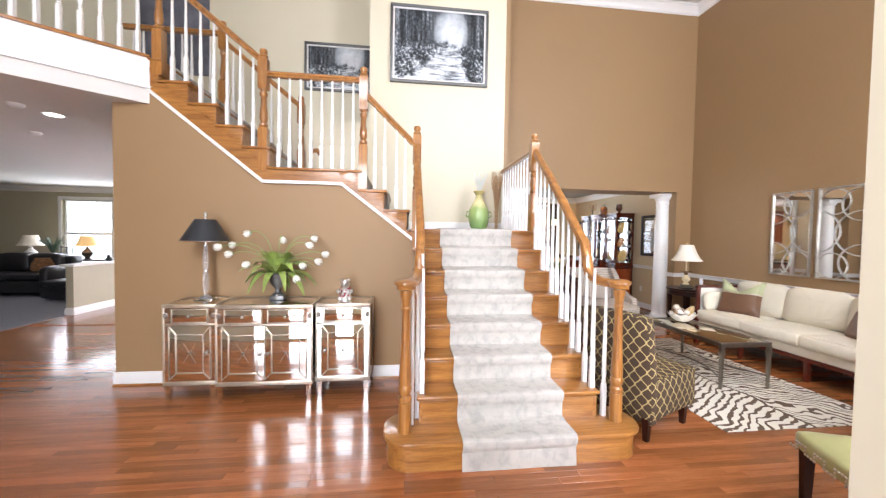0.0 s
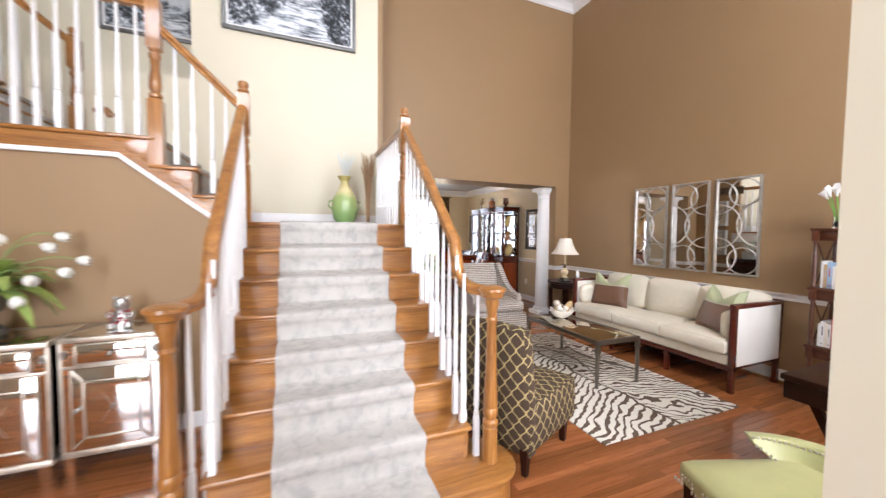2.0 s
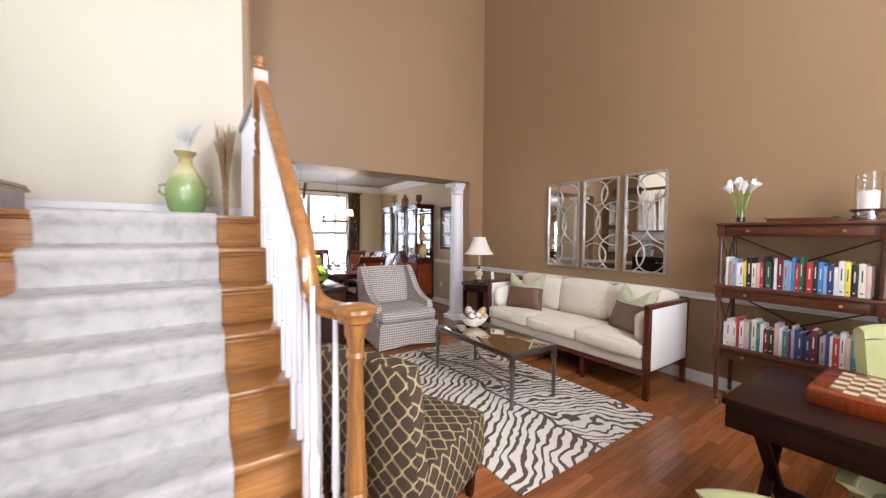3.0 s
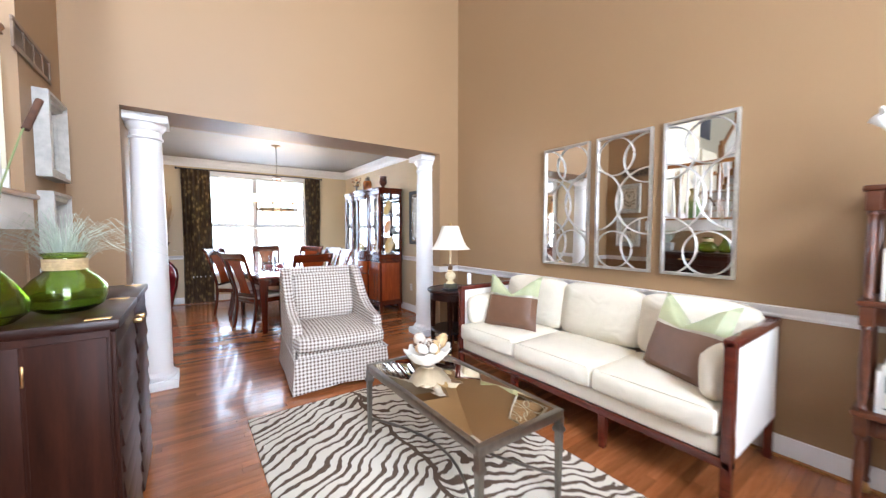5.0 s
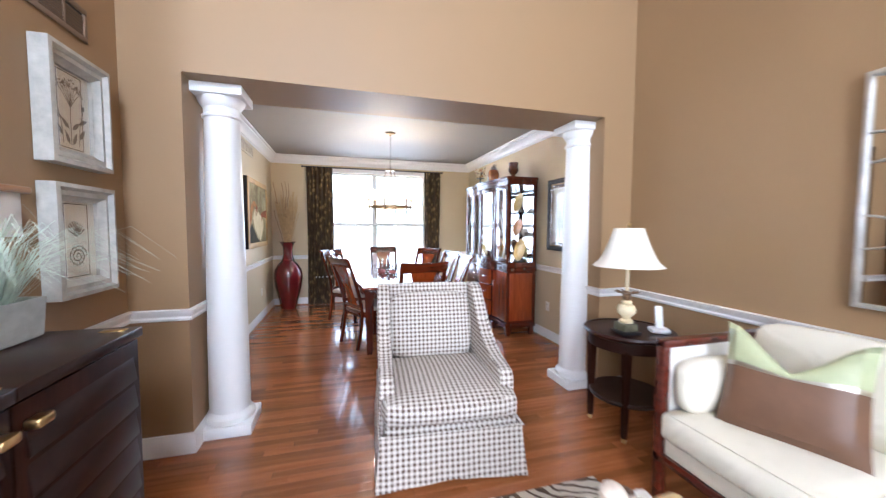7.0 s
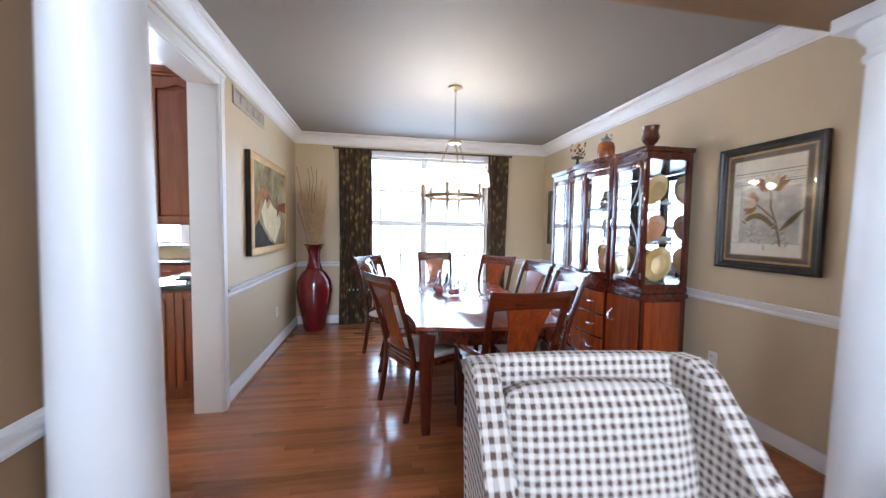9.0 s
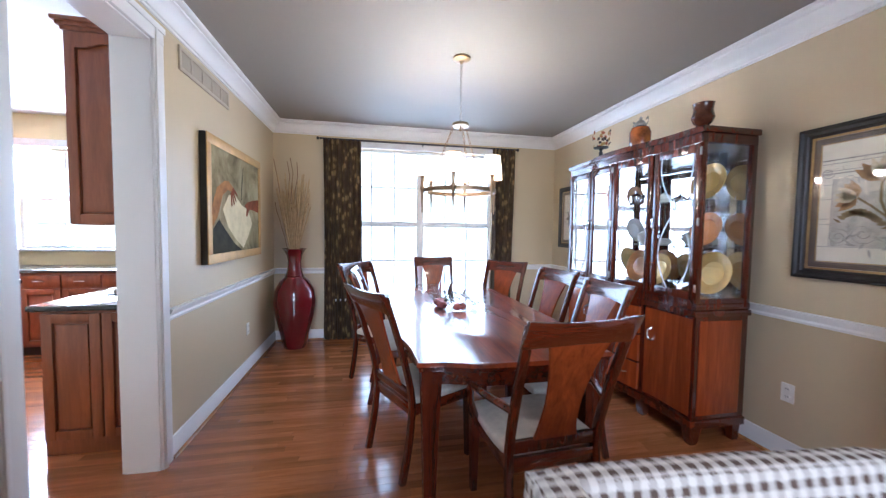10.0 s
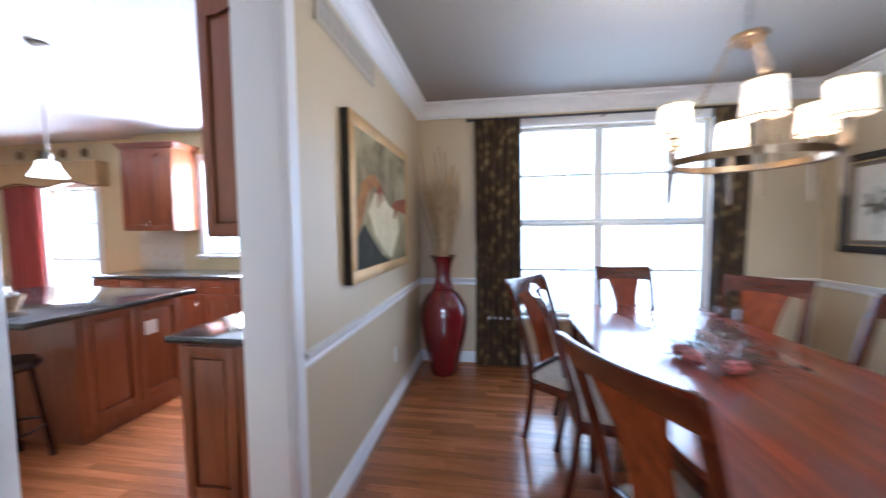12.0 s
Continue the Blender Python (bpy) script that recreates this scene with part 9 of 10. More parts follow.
def flower_print(y0, y1, z0, z1, kind, label):
    f, iw, ih = print_frame("flower_print", pose(XRD - 0.002, (y0 + y1) / 2, (z0 + z1) / 2, 0, 0, -90), y1 - y0, z1 - z0, label, "flower prints in the dining room", 0.055, BLACKFRAME, depth=0.035)
    bm = bmesh.new()
    for e0, e1 in ((0.0, 0.012), (0.045, 0.050)):
        a, b = iw / 2 - e0, ih / 2 - e0
        t = e1 - e0
        for q in ((-a, a, -b, -b + t), (-a, a, b - t, b), (-a, -a + t, -b + t, b - t), (a - t, a, -b + t, b - t)):
            box(q[0], q[1], -0.015, -0.011, q[2], q[3], 0, bm)
    part("gilt_fillet", bm, GILT, f, "gilt inner fillet")
    bm = bmesh.new()
    for q in ((-iw / 2 + 0.013, iw / 2 - 0.013, -ih / 2 + 0.013, -ih / 2 + 0.044), (-iw / 2 + 0.013, iw / 2 - 0.013, ih / 2 - 0.044, ih / 2 - 0.013), (-iw / 2 + 0.013, -iw / 2 + 0.044, -ih / 2 + 0.044, ih / 2 - 0.044), (iw / 2 - 0.044, iw / 2 - 0.013, -ih / 2 + 0.044, ih / 2 - 0.044)):
        box(q[0], q[1], -0.0135, -0.011, q[2], q[3], 0, bm)
    part("mat_board", bm, mat("taupe_mat_board", (0.13, 0.10, 0.075), 0.8), f, "taupe mat board")
    PETALP = mat("ochre_petal_ink", (0.50, 0.36, 0.17), 0.7, var=0.2, scale=30)
    if kind:
        RELIEF = mat("grey_relief_ink", (0.36, 0.34, 0.30), 0.8, var=0.3, scale=25)
        WASH = mat("grey_wash", (0.50, 0.47, 0.40), 0.8, var=0.22, scale=16)
        part("washed_panel", box(-0.165, 0.20, -0.0128, -0.011, -0.24, 0.13, 0), WASH, f)
        bm = bmesh.new()
        for z, r in ((0.235, 0.0035), (0.215, 0.0015), (0.175, 0.0015), (0.160, 0.003), (-0.245, 0.0015)):
            stroke(bm, [(-iw * 0.40, z), (iw * 0.40, z + 0.004)], r, -0.0134)
        for z in (0.10, 0.02, -0.09, -0.12):
            stroke(bm, [(-iw * 0.40, z), (-0.17, z)], 0.0012, -0.0134)
        stroke(bm, [(-0.17, -0.245), (-0.165, 0.13)], 0.0015, -0.0134)
        for cx, cz, r0, d in ((-0.10, 0.10, 0.045, 1), (-0.19, 0.165, 0.032, -1), (-0.13, -0.19, 0.05, 1), (-0.03, -0.17, 0.06, -1), (0.10, -0.19, 0.055, 1), (0.14, 0.09, 0.04, -1)):
            stroke(bm, [(cx + r0 * (1 - i / 22) * math.cos(d * i * 0.62), cz + r0 * (1 - i / 22) * math.sin(d * i * 0.62)) for i in range(20)], 0.0022, -0.0134)
        for k in range(16):
            leaf_flat(bm, -0.10 + 0.016 * k, -0.21 + 0.045 * math.sin(k * 1.9), 60 + 37 * k, 0.05, 0.012, -0.0134)
        part("scroll_drawing", bm, RELIEF, f)
        bm = bmesh.new()
        stroke(bm, [(0.10, -0.26), (0.07, -0.12), (0.03, 0.0), (0.03, 0.10)], 0.006, -0.0138)
        stroke(bm, [(0.07, -0.10), (0.0, -0.03), (-0.06, 0.02)], 0.005, -0.0138)
        for i in range(12):
            t = i / 11
            leaf_flat(bm, 0.08 - 0.20 * t, -0.13 + 0.10 * math.sin(2.4 * t) - 0.05 * t, 200 - 55 * t, 0.045, 0.036 * math.sin(math.pi * (0.1 + 0.85 * t)) + 0.006, -0.0138)
            leaf_flat(bm, 0.09 + 0.11 * t, -0.16 + 0.12 * t, 40, 0.04, 0.03 * math.sin(math.pi * (0.1 + 0.85 * t)) + 0.005, -0.0138)
        part("leaves_drawing", bm, mat("olive_leaf_ink", (0.22, 0.16, 0.07), 0.8, var=0.3, scale=30), f)
        bm = bmesh.new()
        for x, z, a0, l in ((0.03, 0.10, 90, 0.13), (-0.06, 0.02, 165, 0.10)):
            for da in (-58, -40, 40, 58):
                leaf_flat(bm, x, z, a0 + da, l, 0.05, -0.0142)
        part("flower_drawing", bm, mat("brown_petal_ink", (0.34, 0.19, 0.07), 0.7, var=0.3, scale=30), f)
        bm = bmesh.new()
        for x, z, a0, l in ((0.03, 0.10, 90, 0.13), (-0.06, 0.02, 165, 0.10)):
            for da in (-22, 0, 20):
                leaf_flat(bm, x, z, a0 + da, l, 0.042, -0.0146)
        part("flower_drawing", bm, mat("cream_petal_ink", (0.62, 0.53, 0.36), 0.7, var=0.2, scale=30), f)
    else:
        bm = bmesh.new()
        stroke(bm, [(0, -ih * 0.36), (0.01, -0.08), (0.0, 0.05)], 0.004)
        for a in range(0, 360, 45):
            leaf_flat(bm, 0, 0.0, a + 10, 0.13, 0.05)
        part("leaves_drawing", bm, INK, f)
        bm = bmesh.new()
        for a in range(0, 360, 60):
            leaf_flat(bm, 0, 0.05, a, 0.075, 0.05, -0.0145)
        part("flower_drawing", bm, mat("ivory_petal_ink", (0.62, 0.58, 0.47), 0.7, var=0.1), f)
    bm = bmesh.new()
    rng = random.Random(kind + 40)
    for i in range(40):
        x, z = rng.uniform(-iw * 0.36, iw * 0.36), rng.uniform(-ih * 0.38, ih * 0.38)
        stroke(bm, [(x, z), (x + rng.uniform(-0.02, 0.02), z + 0.012), (x + rng.uniform(-0.03, 0.03), z + 0.026)], 0.0009, -0.0125)
    part("faint_script", bm, mat("faded_ink", (0.42, 0.38, 0.29), 0.8), f)
    p = part("glass", box(-iw / 2, iw / 2, -0.021, -0.019, -ih / 2, ih / 2), PANE, f)
    p.visible_shadow = False
    return f


flower_print(6.895, 7.55, 1.15, 2.01, 1, "tulip print in wide black and gilt frame")
flower_print(9.76, 10.32, 1.20, 1.99, 0, "magnolia print in black frame beside the cabinet")
grille(pose(XD, 8.78, 2.45, 0, 0, 90), 0.78, 0.15, 5, "tan painted return air grille with slats", mat("tan_grille", (0.46, 0.40, 0.29), 0.5))


def wall_plate(name, m, label, toggle):
    o = thing(name, m, label, "switch" if toggle else "outlet")
    PL = mat("ivory_plastic", (0.76, 0.74, 0.68), 0.35, var=0.02)
    part("plate", box(-0.036, 0.036, -0.006, 0, -0.058, 0.058, 0.003), PL, o)
    if toggle:
        part("toggle", box(-0.005, 0.005, -0.016, -0.004, -0.012, 0.012, 0.002), PL, o)
    else:
        for z in (-0.024, 0.024):
            s = part("socket", lathe([(0.017, 0), (0.017, 0.003), (0, 0.003)], 18, m=pose(0, -0.0055, z, 90)), PL, o)
            bm = box(-0.008, -0.0055, -0.0095, -0.008, z - 0.005, z + 0.006)
            box(0.0055, 0.008, -0.0095, -0.008, z - 0.005, z + 0.006, 0, bm)
            part("slot", bm, BLACK, o)
    return o


wall_plate("wall_outlet", pose(XRD, 7.55, 0.425, 0, 0, -90), "ivory double wall outlet above the baseboard", False)
wall_plate("wall_outlet", pose(XD, 9.57, 0.42, 0, 0, 90), "ivory double wall outlet above the baseboard", False)
wall_plate("light_switch", pose(XD, 7.15, 1.36, 0, 0, 90), "ivory light switch beside the cased opening", True)

# ---- kitchen seen through the cased opening ----
GRANITE = mat("black_granite", (0.03, 0.03, 0.03), 0.12, var=0.5, scale=120, bump=0.02, coat=0.4)
TILE = mat("beige_tile", (0.62, 0.55, 0.42), 0.35, var=0.06, scale=9)


def raised_panel(parent, name, x0, x1, y, z0, z1, s, arch=False):
    """A frame-and-panel door on a face along x; s is the outward direction in y."""
    e = 0.055
    ya, yb = sorted((y, y + s * 0.02))
    bm = bmesh.new()
    box(x0, x0 + e, ya, yb, z0, z1, 0.003, bm)
    box(x1 - e, x1, ya, yb, z0, z1, 0.003, bm)
    box(x0 + e, x1 - e, ya, yb, z0, z0 + e, 0.003, bm)
    if arch:
        pts = [(x0 + e, z1), (x1 - e, z1)]
        for i in range(13):
            u = i / 12
            pts.append((x1 - e + (x0 - x1 + 2 * e) * u, z1 - e - 0.035 * (1 - math.exp(-((u - 0.5) / 0.22) ** 2))))
        prism([(x, z) for x, z in pts], 0, 0.02, bm, pose(0, yb, 0, 90))
    else:
        box(x0 + e, x1 - e, ya, yb, z1 - e, z1, 0.003, bm)
    d = part(name, bm, KCAB, parent)
    yc, yd = sorted((y, y + s * 0.013))
    part("raised_panel", box(x0 + e + 0.012, x1 - e - 0.012, yc, yd, z0 + e + 0.012, z1 - e - (0.05 if arch else 0.012), 0.006), KCAB, d)
    return d


def base_unit(x0, x1, yb, yf, label, doors=1):
    c = thing("base_cabinet", pose(0, 0, 0), label, "kitchen cabinet", "kitchen base cabinets")
    part("body", box(x0, x1, yf, yb, 0.10, 0.89, 0.002), KCAB, c)
    part("toe_kick", box(x0, x1, yf + 0.06, yb, 0, 0.10), BLACK, c)
    w = (x1 - x0) / doors
    for i in range(doors):
        a, b = x0 + i * w + 0.01, x0 + (i + 1) * w - 0.01
        d = part("drawer", box(a, b, yf - 0.02, yf, 0.74, 0.87, 0.004), KCAB, c)
        part("handle", tube([((a + b) / 2 - 0.05, yf - 0.02, 0.805), ((a + b) / 2 - 0.045, yf - 0.045, 0.805), ((a + b) / 2 + 0.045, yf - 0.045, 0.805), ((a + b) / 2 + 0.05, yf - 0.02, 0.805)], 0.005, 6), CHROME, d)
        d = raised_panel(c, "door", a, b, yf, 0.12, 0.72, -1)
        part("handle", tube([(b - 0.05, yf - 0.02, 0.68), (b - 0.05, yf - 0.045, 0.675), (b - 0.05, yf - 0.045, 0.60), (b - 0.05, yf - 0.02, 0.595)], 0.005, 6), CHROME, d)
    return c


KY = 10.95
for i in range(5):
    base_unit(-1.88 + i * 0.74, -1.88 + (i + 1) * 0.74 - 0.002, KY - 0.01, KY - 0.60, "cherry base cabinet with drawer and panel doors", 2)
worktop = thing("worktop", pose(-1.88, KY - 0.63, 0.89), "black granite worktop on the base cabinets", "worktop")
part("slab", box(0, 3.72, 0, 0.62, 0, 0.035, 0.008), GRANITE, worktop)
splash = thing("backsplash", pose(-1.88, KY - 0.002, 0.926), "beige tiled backsplash over the worktop", "backsplash", kind="structure")
tile_me = None
for i in range(22):
    for k in range(3):
        z = k * 0.168
        x = i * 0.168
        if -1.88 + x + 0.166 > -1.1 and -1.88 + x < 0.45 and 0.926 + z + 0.166 > 1.06:
            continue
        if tile_me is None:
            tile_me = part("tile", box(0.002, 0.166, -0.008, 0, 0.002, 0.166, 0.002), TILE, splash, m=pose(x, 0, z))
        else:
            again(tile_me, splash, pose(x, 0, z))


def wall_unit(x0, x1, y0, y1, z0, z1, label, s=-1, doors=2):
    c = thing("wall_cabinet", pose(0, 0, 0), label, "kitchen cabinet", "kitchen wall cabinets")
    part("body", box(x0, x1, y0, y1, z0, z1, 0.003), KCAB, c)
    bm = bmesh.new()
    for k, g in enumerate((0.015, 0.03, 0.045)):
        box(x0 - g, x1 + g, y0 - g, y1, z1 - 0.01 + 0.022 * k, z1 + 0.014 + 0.022 * k, 0.004, bm)
    part("cornice", bm, KCAB, c)
    w = (x1 - x0) / doors
    for i in range(doors):
        d = raised_panel(c, "door", x0 + i * w + 0.006, x0 + (i + 1) * w - 0.006, y0, z0 + 0.01, z1 - 0.02, -1, True)
        xh = x0 + (i + 1) * w - 0.035 if i % 2 == 0 else x0 + i * w + 0.035
        part("handle", tube([(xh, y0 - 0.02, z0 + 0.05), (xh, y0 - 0.04, z0 + 0.055), (xh, y0 - 0.04, z0 + 0.12), (xh, y0 - 0.02, z0 + 0.125)], 0.005, 6), CHROME, d)
    return c


wall_unit(-1.70, -0.97, KY - 0.34, KY - 0.004, 1.44, 2.44, "cherry wall cabinet with arched panel doors")
wall_unit(1.42, 1.836, 8.42, 9.40, 1.40, 2.56, "cherry wall cabinet beside the cased opening", doors=1)

pen = thing("peninsula_cabinet", pose(0, 0, 0), "cherry peninsula cabinet with raised end panels", "kitchen cabinet")
part("body", box(1.29, 1.836, 8.36, 9.60, 0.0, 0.89, 0.003), KCAB, pen)
raised_panel(pen, "end_panel", 1.30, 1.60, 8.36, 0.10, 0.87, -1)
raised_panel(pen, "end_panel", 1.61, 1.83, 8.36, 0.10, 0.87, -1)
ptop = thing("worktop", pose(1.25, 8.31, 0.89), "black granite worktop on the peninsula", "worktop")
part("slab", box(0, 0.586, 0, 1.3, 0, 0.035, 0.008), GRANITE, ptop)
hob = thing("cooktop", pose(1.62, 8.95, 0.926), "black gas cooktop with iron grates", "cooktop")
part("plate", box(-0.18, 0.18, -0.3, 0.3, 0, 0.01, 0.004), BLACK, hob)
for y in (-0.15, 0.15):
    bm = bmesh.new()
    for k in range(5):
        box(-0.14 + 0.065 * k, -0.128 + 0.065 * k, y - 0.12, y + 0.12, 0.022, 0.036, 0.002, bm)
    box(-0.15, 0.15, y - 0.125, y - 0.112, 0.01, 0.034, 0.002, bm)
    box(-0.15, 0.15, y + 0.112, y + 0.125, 0.01, 0.034, 0.002, bm)
    part("grate", bm, PEWTER, hob)


def turn_panel(parent, x, y0, y1, z0, z1):
    """Raised panel on a face that looks along +x."""
    e = 0.055
    bm = bmesh.new()
    for q in ((y0, y0 + e, z0, z1), (y1 - e, y1, z0, z1), (y0 + e, y1 - e, z0, z0 + e), (y0 + e, y1 - e, z1 - e, z1)):
        box(x, x + 0.02, q[0], q[1], q[2], q[3], 0.003, bm)
    p = part("end_panel", bm, KCAB, parent)
    part("raised_panel", box(x, x + 0.013, y0 + e + 0.012, y1 - e - 0.012, z0 + e + 0.012, z1 - e - 0.012, 0.006), KCAB, p)


isl = thing("kitchen_island", pose(0, 0, 0), "cherry kitchen island with raised panels", "kitchen island")
part("body", box(-1.35, 0.10, 8.76, 9.52, 0.0, 0.89, 0.003), KCAB, isl)
turn_panel(isl, 0.10, 8.78, 9.14, 0.12, 0.87)
turn_panel(isl, 0.10, 9.15, 9.51, 0.12, 0.87)
part("outlet_plate", box(0.122, 0.127, 9.20, 9.30, 0.62, 0.73, 0.002), WHITE, isl, "white outlet plate")
itop = thing("worktop", pose(-1.4, 8.40, 0.89), "black granite worktop overhanging the island", "worktop")
part("slab", box(0, 1.66, 0, 1.15, 0, 0.04, 0.01), GRANITE, itop)
basket = thing("wicker_basket", pose(-0.25, 8.62, 0.931), "small wicker basket with pale flowers", "basket")
part("bowl", lathe([(0, 0), (0.07, 0), (0.10, 0.09), (0.105, 0.10), (0.095, 0.10), (0.065, 0.01), (0, 0.01)], 20), mat("wicker", (0.26, 0.15, 0.07), 0.8, var=0.3, scale=40, bump=0.8, bscale=80), basket)
part("handle", tube([(0.10 * math.cos(math.pi * i / 10), 0, 0.09 + 0.16 * math.sin(math.pi * i / 10)) for i in range(11)], 0.006, 6), mat("wicker_handle", (0.26, 0.15, 0.07), 0.8), basket)
bm = bmesh.new()
rng = random.Random(12)
for i in range(24):
    lathe([(0, -0.02), (0.018, 0), (0, 0.02)], 7, bm, pose(rng.uniform(-0.07, 0.07), rng.uniform(-0.07, 0.07), 0.10 + rng.uniform(0, 0.04)))
part("blossom", bm, WHITE, basket)


def stool(x, y):
    s = thing("bar_stool", pose(x, y, 0), "dark wooden bar stool under the island", "stool", "island stools")
    part("seat", lathe([(0, 0.60), (0.16, 0.60), (0.17, 0.62), (0.16, 0.65), (0, 0.655)], 24), MAHOG, s)
    for i in range(4):
        a = radians(45 + 90 * i)
        part("leg", tube([(0.19 * math.cos(a), 0.19 * math.sin(a), 0), (0.12 * math.cos(a), 0.12 * math.sin(a), 0.61)], 0.016, 8), MAHOG_Z, s)
    part("foot_ring", tube([(0.165 * math.cos(2 * math.pi * i / 24), 0.165 * math.sin(2 * math.pi * i / 24), 0.22) for i in range(24)], 0.009, 6, closed=True), MAHOG, s)
    return s


stool(-0.12, 8.52)
stool(-0.75, 8.52)

pd = thing("pendant_lamp", pose(-0.19, 8.87, 0), "bronze pendant with white glass bell shade", "pendant lamp")
part("canopy", lathe([(0, 2.699), (0.06, 2.699), (0.055, 2.685), (0.01, 2.675), (0, 2.675)], 18), PEWTER, pd)
part("rod", lathe([(0.006, 1.98), (0.006, 2.68)], 8), PEWTER, pd)
part("socket", lathe([(0.012, 1.98), (0.022, 1.97), (0.026, 1.935), (0.018, 1.92)], 12), PEWTER, pd)
part("shade", lathe([(0.024, 1.925), (0.05, 1.915), (0.065, 1.87), (0.10, 1.81), (0.098, 1.808), (0.06, 1.865), (0.045, 1.91)], 26, close=False), glow_mat("lit_white_glass", (1, 0.95, 0.85), 2.2), pd, "lit white glass shade")


def disc_light(x, y, z, lit):
    c = thing("recessed_light" if lit else "smoke_detector", pose(x, y, z), "lit recessed ceiling light with white trim" if lit else "white round smoke detector on the ceiling", "ceiling light" if lit else "smoke detector")
    if lit:
        part("trim", lathe([(0.075, 0), (0.095, -0.004), (0.095, -0.001), (0.075, 0)], 28), WHITE, c)
        part("lens", lathe([(0, -0.002), (0.074, -0.002), (0.074, -0.001), (0, -0.001)], 28), glow_mat("lit_lens", (1, 0.95, 0.85), 6.0), c)
    else:
        part("body", lathe([(0, -0.035), (0.04, -0.035), (0.06, -0.02), (0.065, -0.001), (0, -0.001)], 24), WHITE, c)


disc_light(-3.14, 4.58, ZC, True)
disc_light(-4.01, 5.35, ZC, False)
disc_light(-3.2, 4.27, ZC, False)
disc_light(0.9, 7.6, ZC, True)

# breakfast window: valance, red drapes and wall plaques
val = thing("valance", pose(0, 0, 0), "tan upholstered window valance with scalloped edge", "valance")
pts = [(-4.30, 2.40), (-2.50, 2.40), (-2.50, 2.06)]
for i in range(17):
    u = i / 16
    pts.append((-2.50 - 1.8 * u, 2.06 + 0.06 * math.sin(math.pi * 2 * u) ** 2))
part("board", prism([(x, z) for x, z in pts], 0, 0.14, m=pose(0, 11.10, 0, 90)), mat("tan_linen", (0.48, 0.33, 0.15), 0.8, var=0.06, scale=6), val)
part("cord", tube([(x, 10.958, z) for x, z in pts[2:]], 0.012, 6), mat("brown_cord", (0.16, 0.07, 0.03), 0.8), val)
REDDRAPE = mat("brick_red_silk", (0.26, 0.03, 0.02), 0.5, var=0.15, scale=10)
curtain(-4.25, -3.62, 11.03, 0.012, 2.10, REDDRAPE, "brick red silk drape beside the glass door", 6)
for i in range(4):
    pq = thing("wall_plaque", pose(-2.85 - 0.37 * i, 11.098, 2.54), "square cream plaque with dark medallion", "wall plaque", "plaques over the valance")
    part("tile", box(-0.12, 0.12, -0.015, 0, -0.10, 0.10, 0.004), mat("cream_plaque", (0.55, 0.45, 0.27), 0.6, var=0.15, scale=16), pq)
    part("medallion", lathe([(0.02, 0), (0.06, 0.002), (0.065, 0.004), (0, 0.006)], 12, m=pose(0, -0.014, 0, 90)), mat("dark_medallion", (0.16, 0.10, 0.05), 0.6, var=0.3, scale=30), pq)

# ---- family room seen past the stair ----
bm = wall_x(-5.34, -5.22, 7.30, 9.60, 0, 0.86)
struct("wall_half", bm, OLIVE, "tan painted half wall with white cap", "half wall")
struct("trim_half_wall_cap", box(-5.40, -5.16, 7.24, 9.60, 0.86, 0.90, 0.008), WHITE, "white cap on the half wall", "trim")
moulding("baseboard_half_wall", [[(-5.22, 9.6), (-5.22, 7.30), (-5.34, 7.30), (-5.34, 9.6)]], [(-a, b) for a, b in BASE_SECTION], 0, WHITE, "white painted baseboard", "baseboard")
struct("floor_family_carpet", box(-12.5, -5.30, 5.2, 11.3, -0.012, 0.008), mat("slate_carpet", (0.15, 0.15, 0.17), 0.95, var=0.12, scale=10, bump=0.8, bscale=200), "dark slate carpet in the family room", "carpet")
LEATHER = mat("black_leather", (0.016, 0.015, 0.018), 0.3, var=0.3, scale=7, bump=0.35, bscale=60)
fs = thing("leather_sofa", pose(-9.9, 9.35, 0.008), "black leather sofa with rolled arms", "sofa")
part("base", puff(0, 2.5, 0, 0.95, 0.05, 0.35, 0.05, 0.01), LEATHER, fs)
part("backrest", puff(0.05, 2.45, 0.62, 0.98, 0.30, 0.90, 0.10, 0.02), LEATHER, fs)
for i in range(3):
    part("seat_cushion", puff(0.22 + i * 0.69, 0.22 + (i + 1) * 0.69 - 0.01, -0.02, 0.66, 0.34, 0.50, 0.06, 0.025), LEATHER, fs)
    part("back_cushion", puff(0.22 + i * 0.69, 0.22 + (i + 1) * 0.69 - 0.01, 0.50, 0.76, 0.48, 0.92, 0.08, 0.03), LEATHER, fs)
for x in (0, 2.26):
    part("arm", puff(x, x + 0.24, -0.02, 0.92, 0.08, 0.66, 0.10, 0.015), LEATHER, fs)
pil = part("striped_pillow", puff(-0.22, 0.22, -0.06, 0.06, 0, 0.36, 0.05, 0.03), mat("striped_tan_cloth", (0.22, 0.11, 0.05), 0.8, var=0.5, scale=14), None, m=pose(-7.95, 9.80, 0.52, -18))
tagged(pil, "tan and brown striped pillow on the sofa", "pillow")
ot = thing("ottoman", pose(-7.05, 8.75, 0.008), "black leather storage ottoman with padded top", "ottoman")
part("body", puff(0, 0.9, 0, 0.6, 0.04, 0.30, 0.03, 0.004), LEATHER, ot)
part("cushion", puff(-0.02, 0.92, -0.02, 0.62, 0.29, 0.42, 0.05, 0.02), LEATHER, ot)
tb = thing("sofa_table", pose(-10.3, 10.35, 0.008), "dark wooden console table behind the sofa", "table")
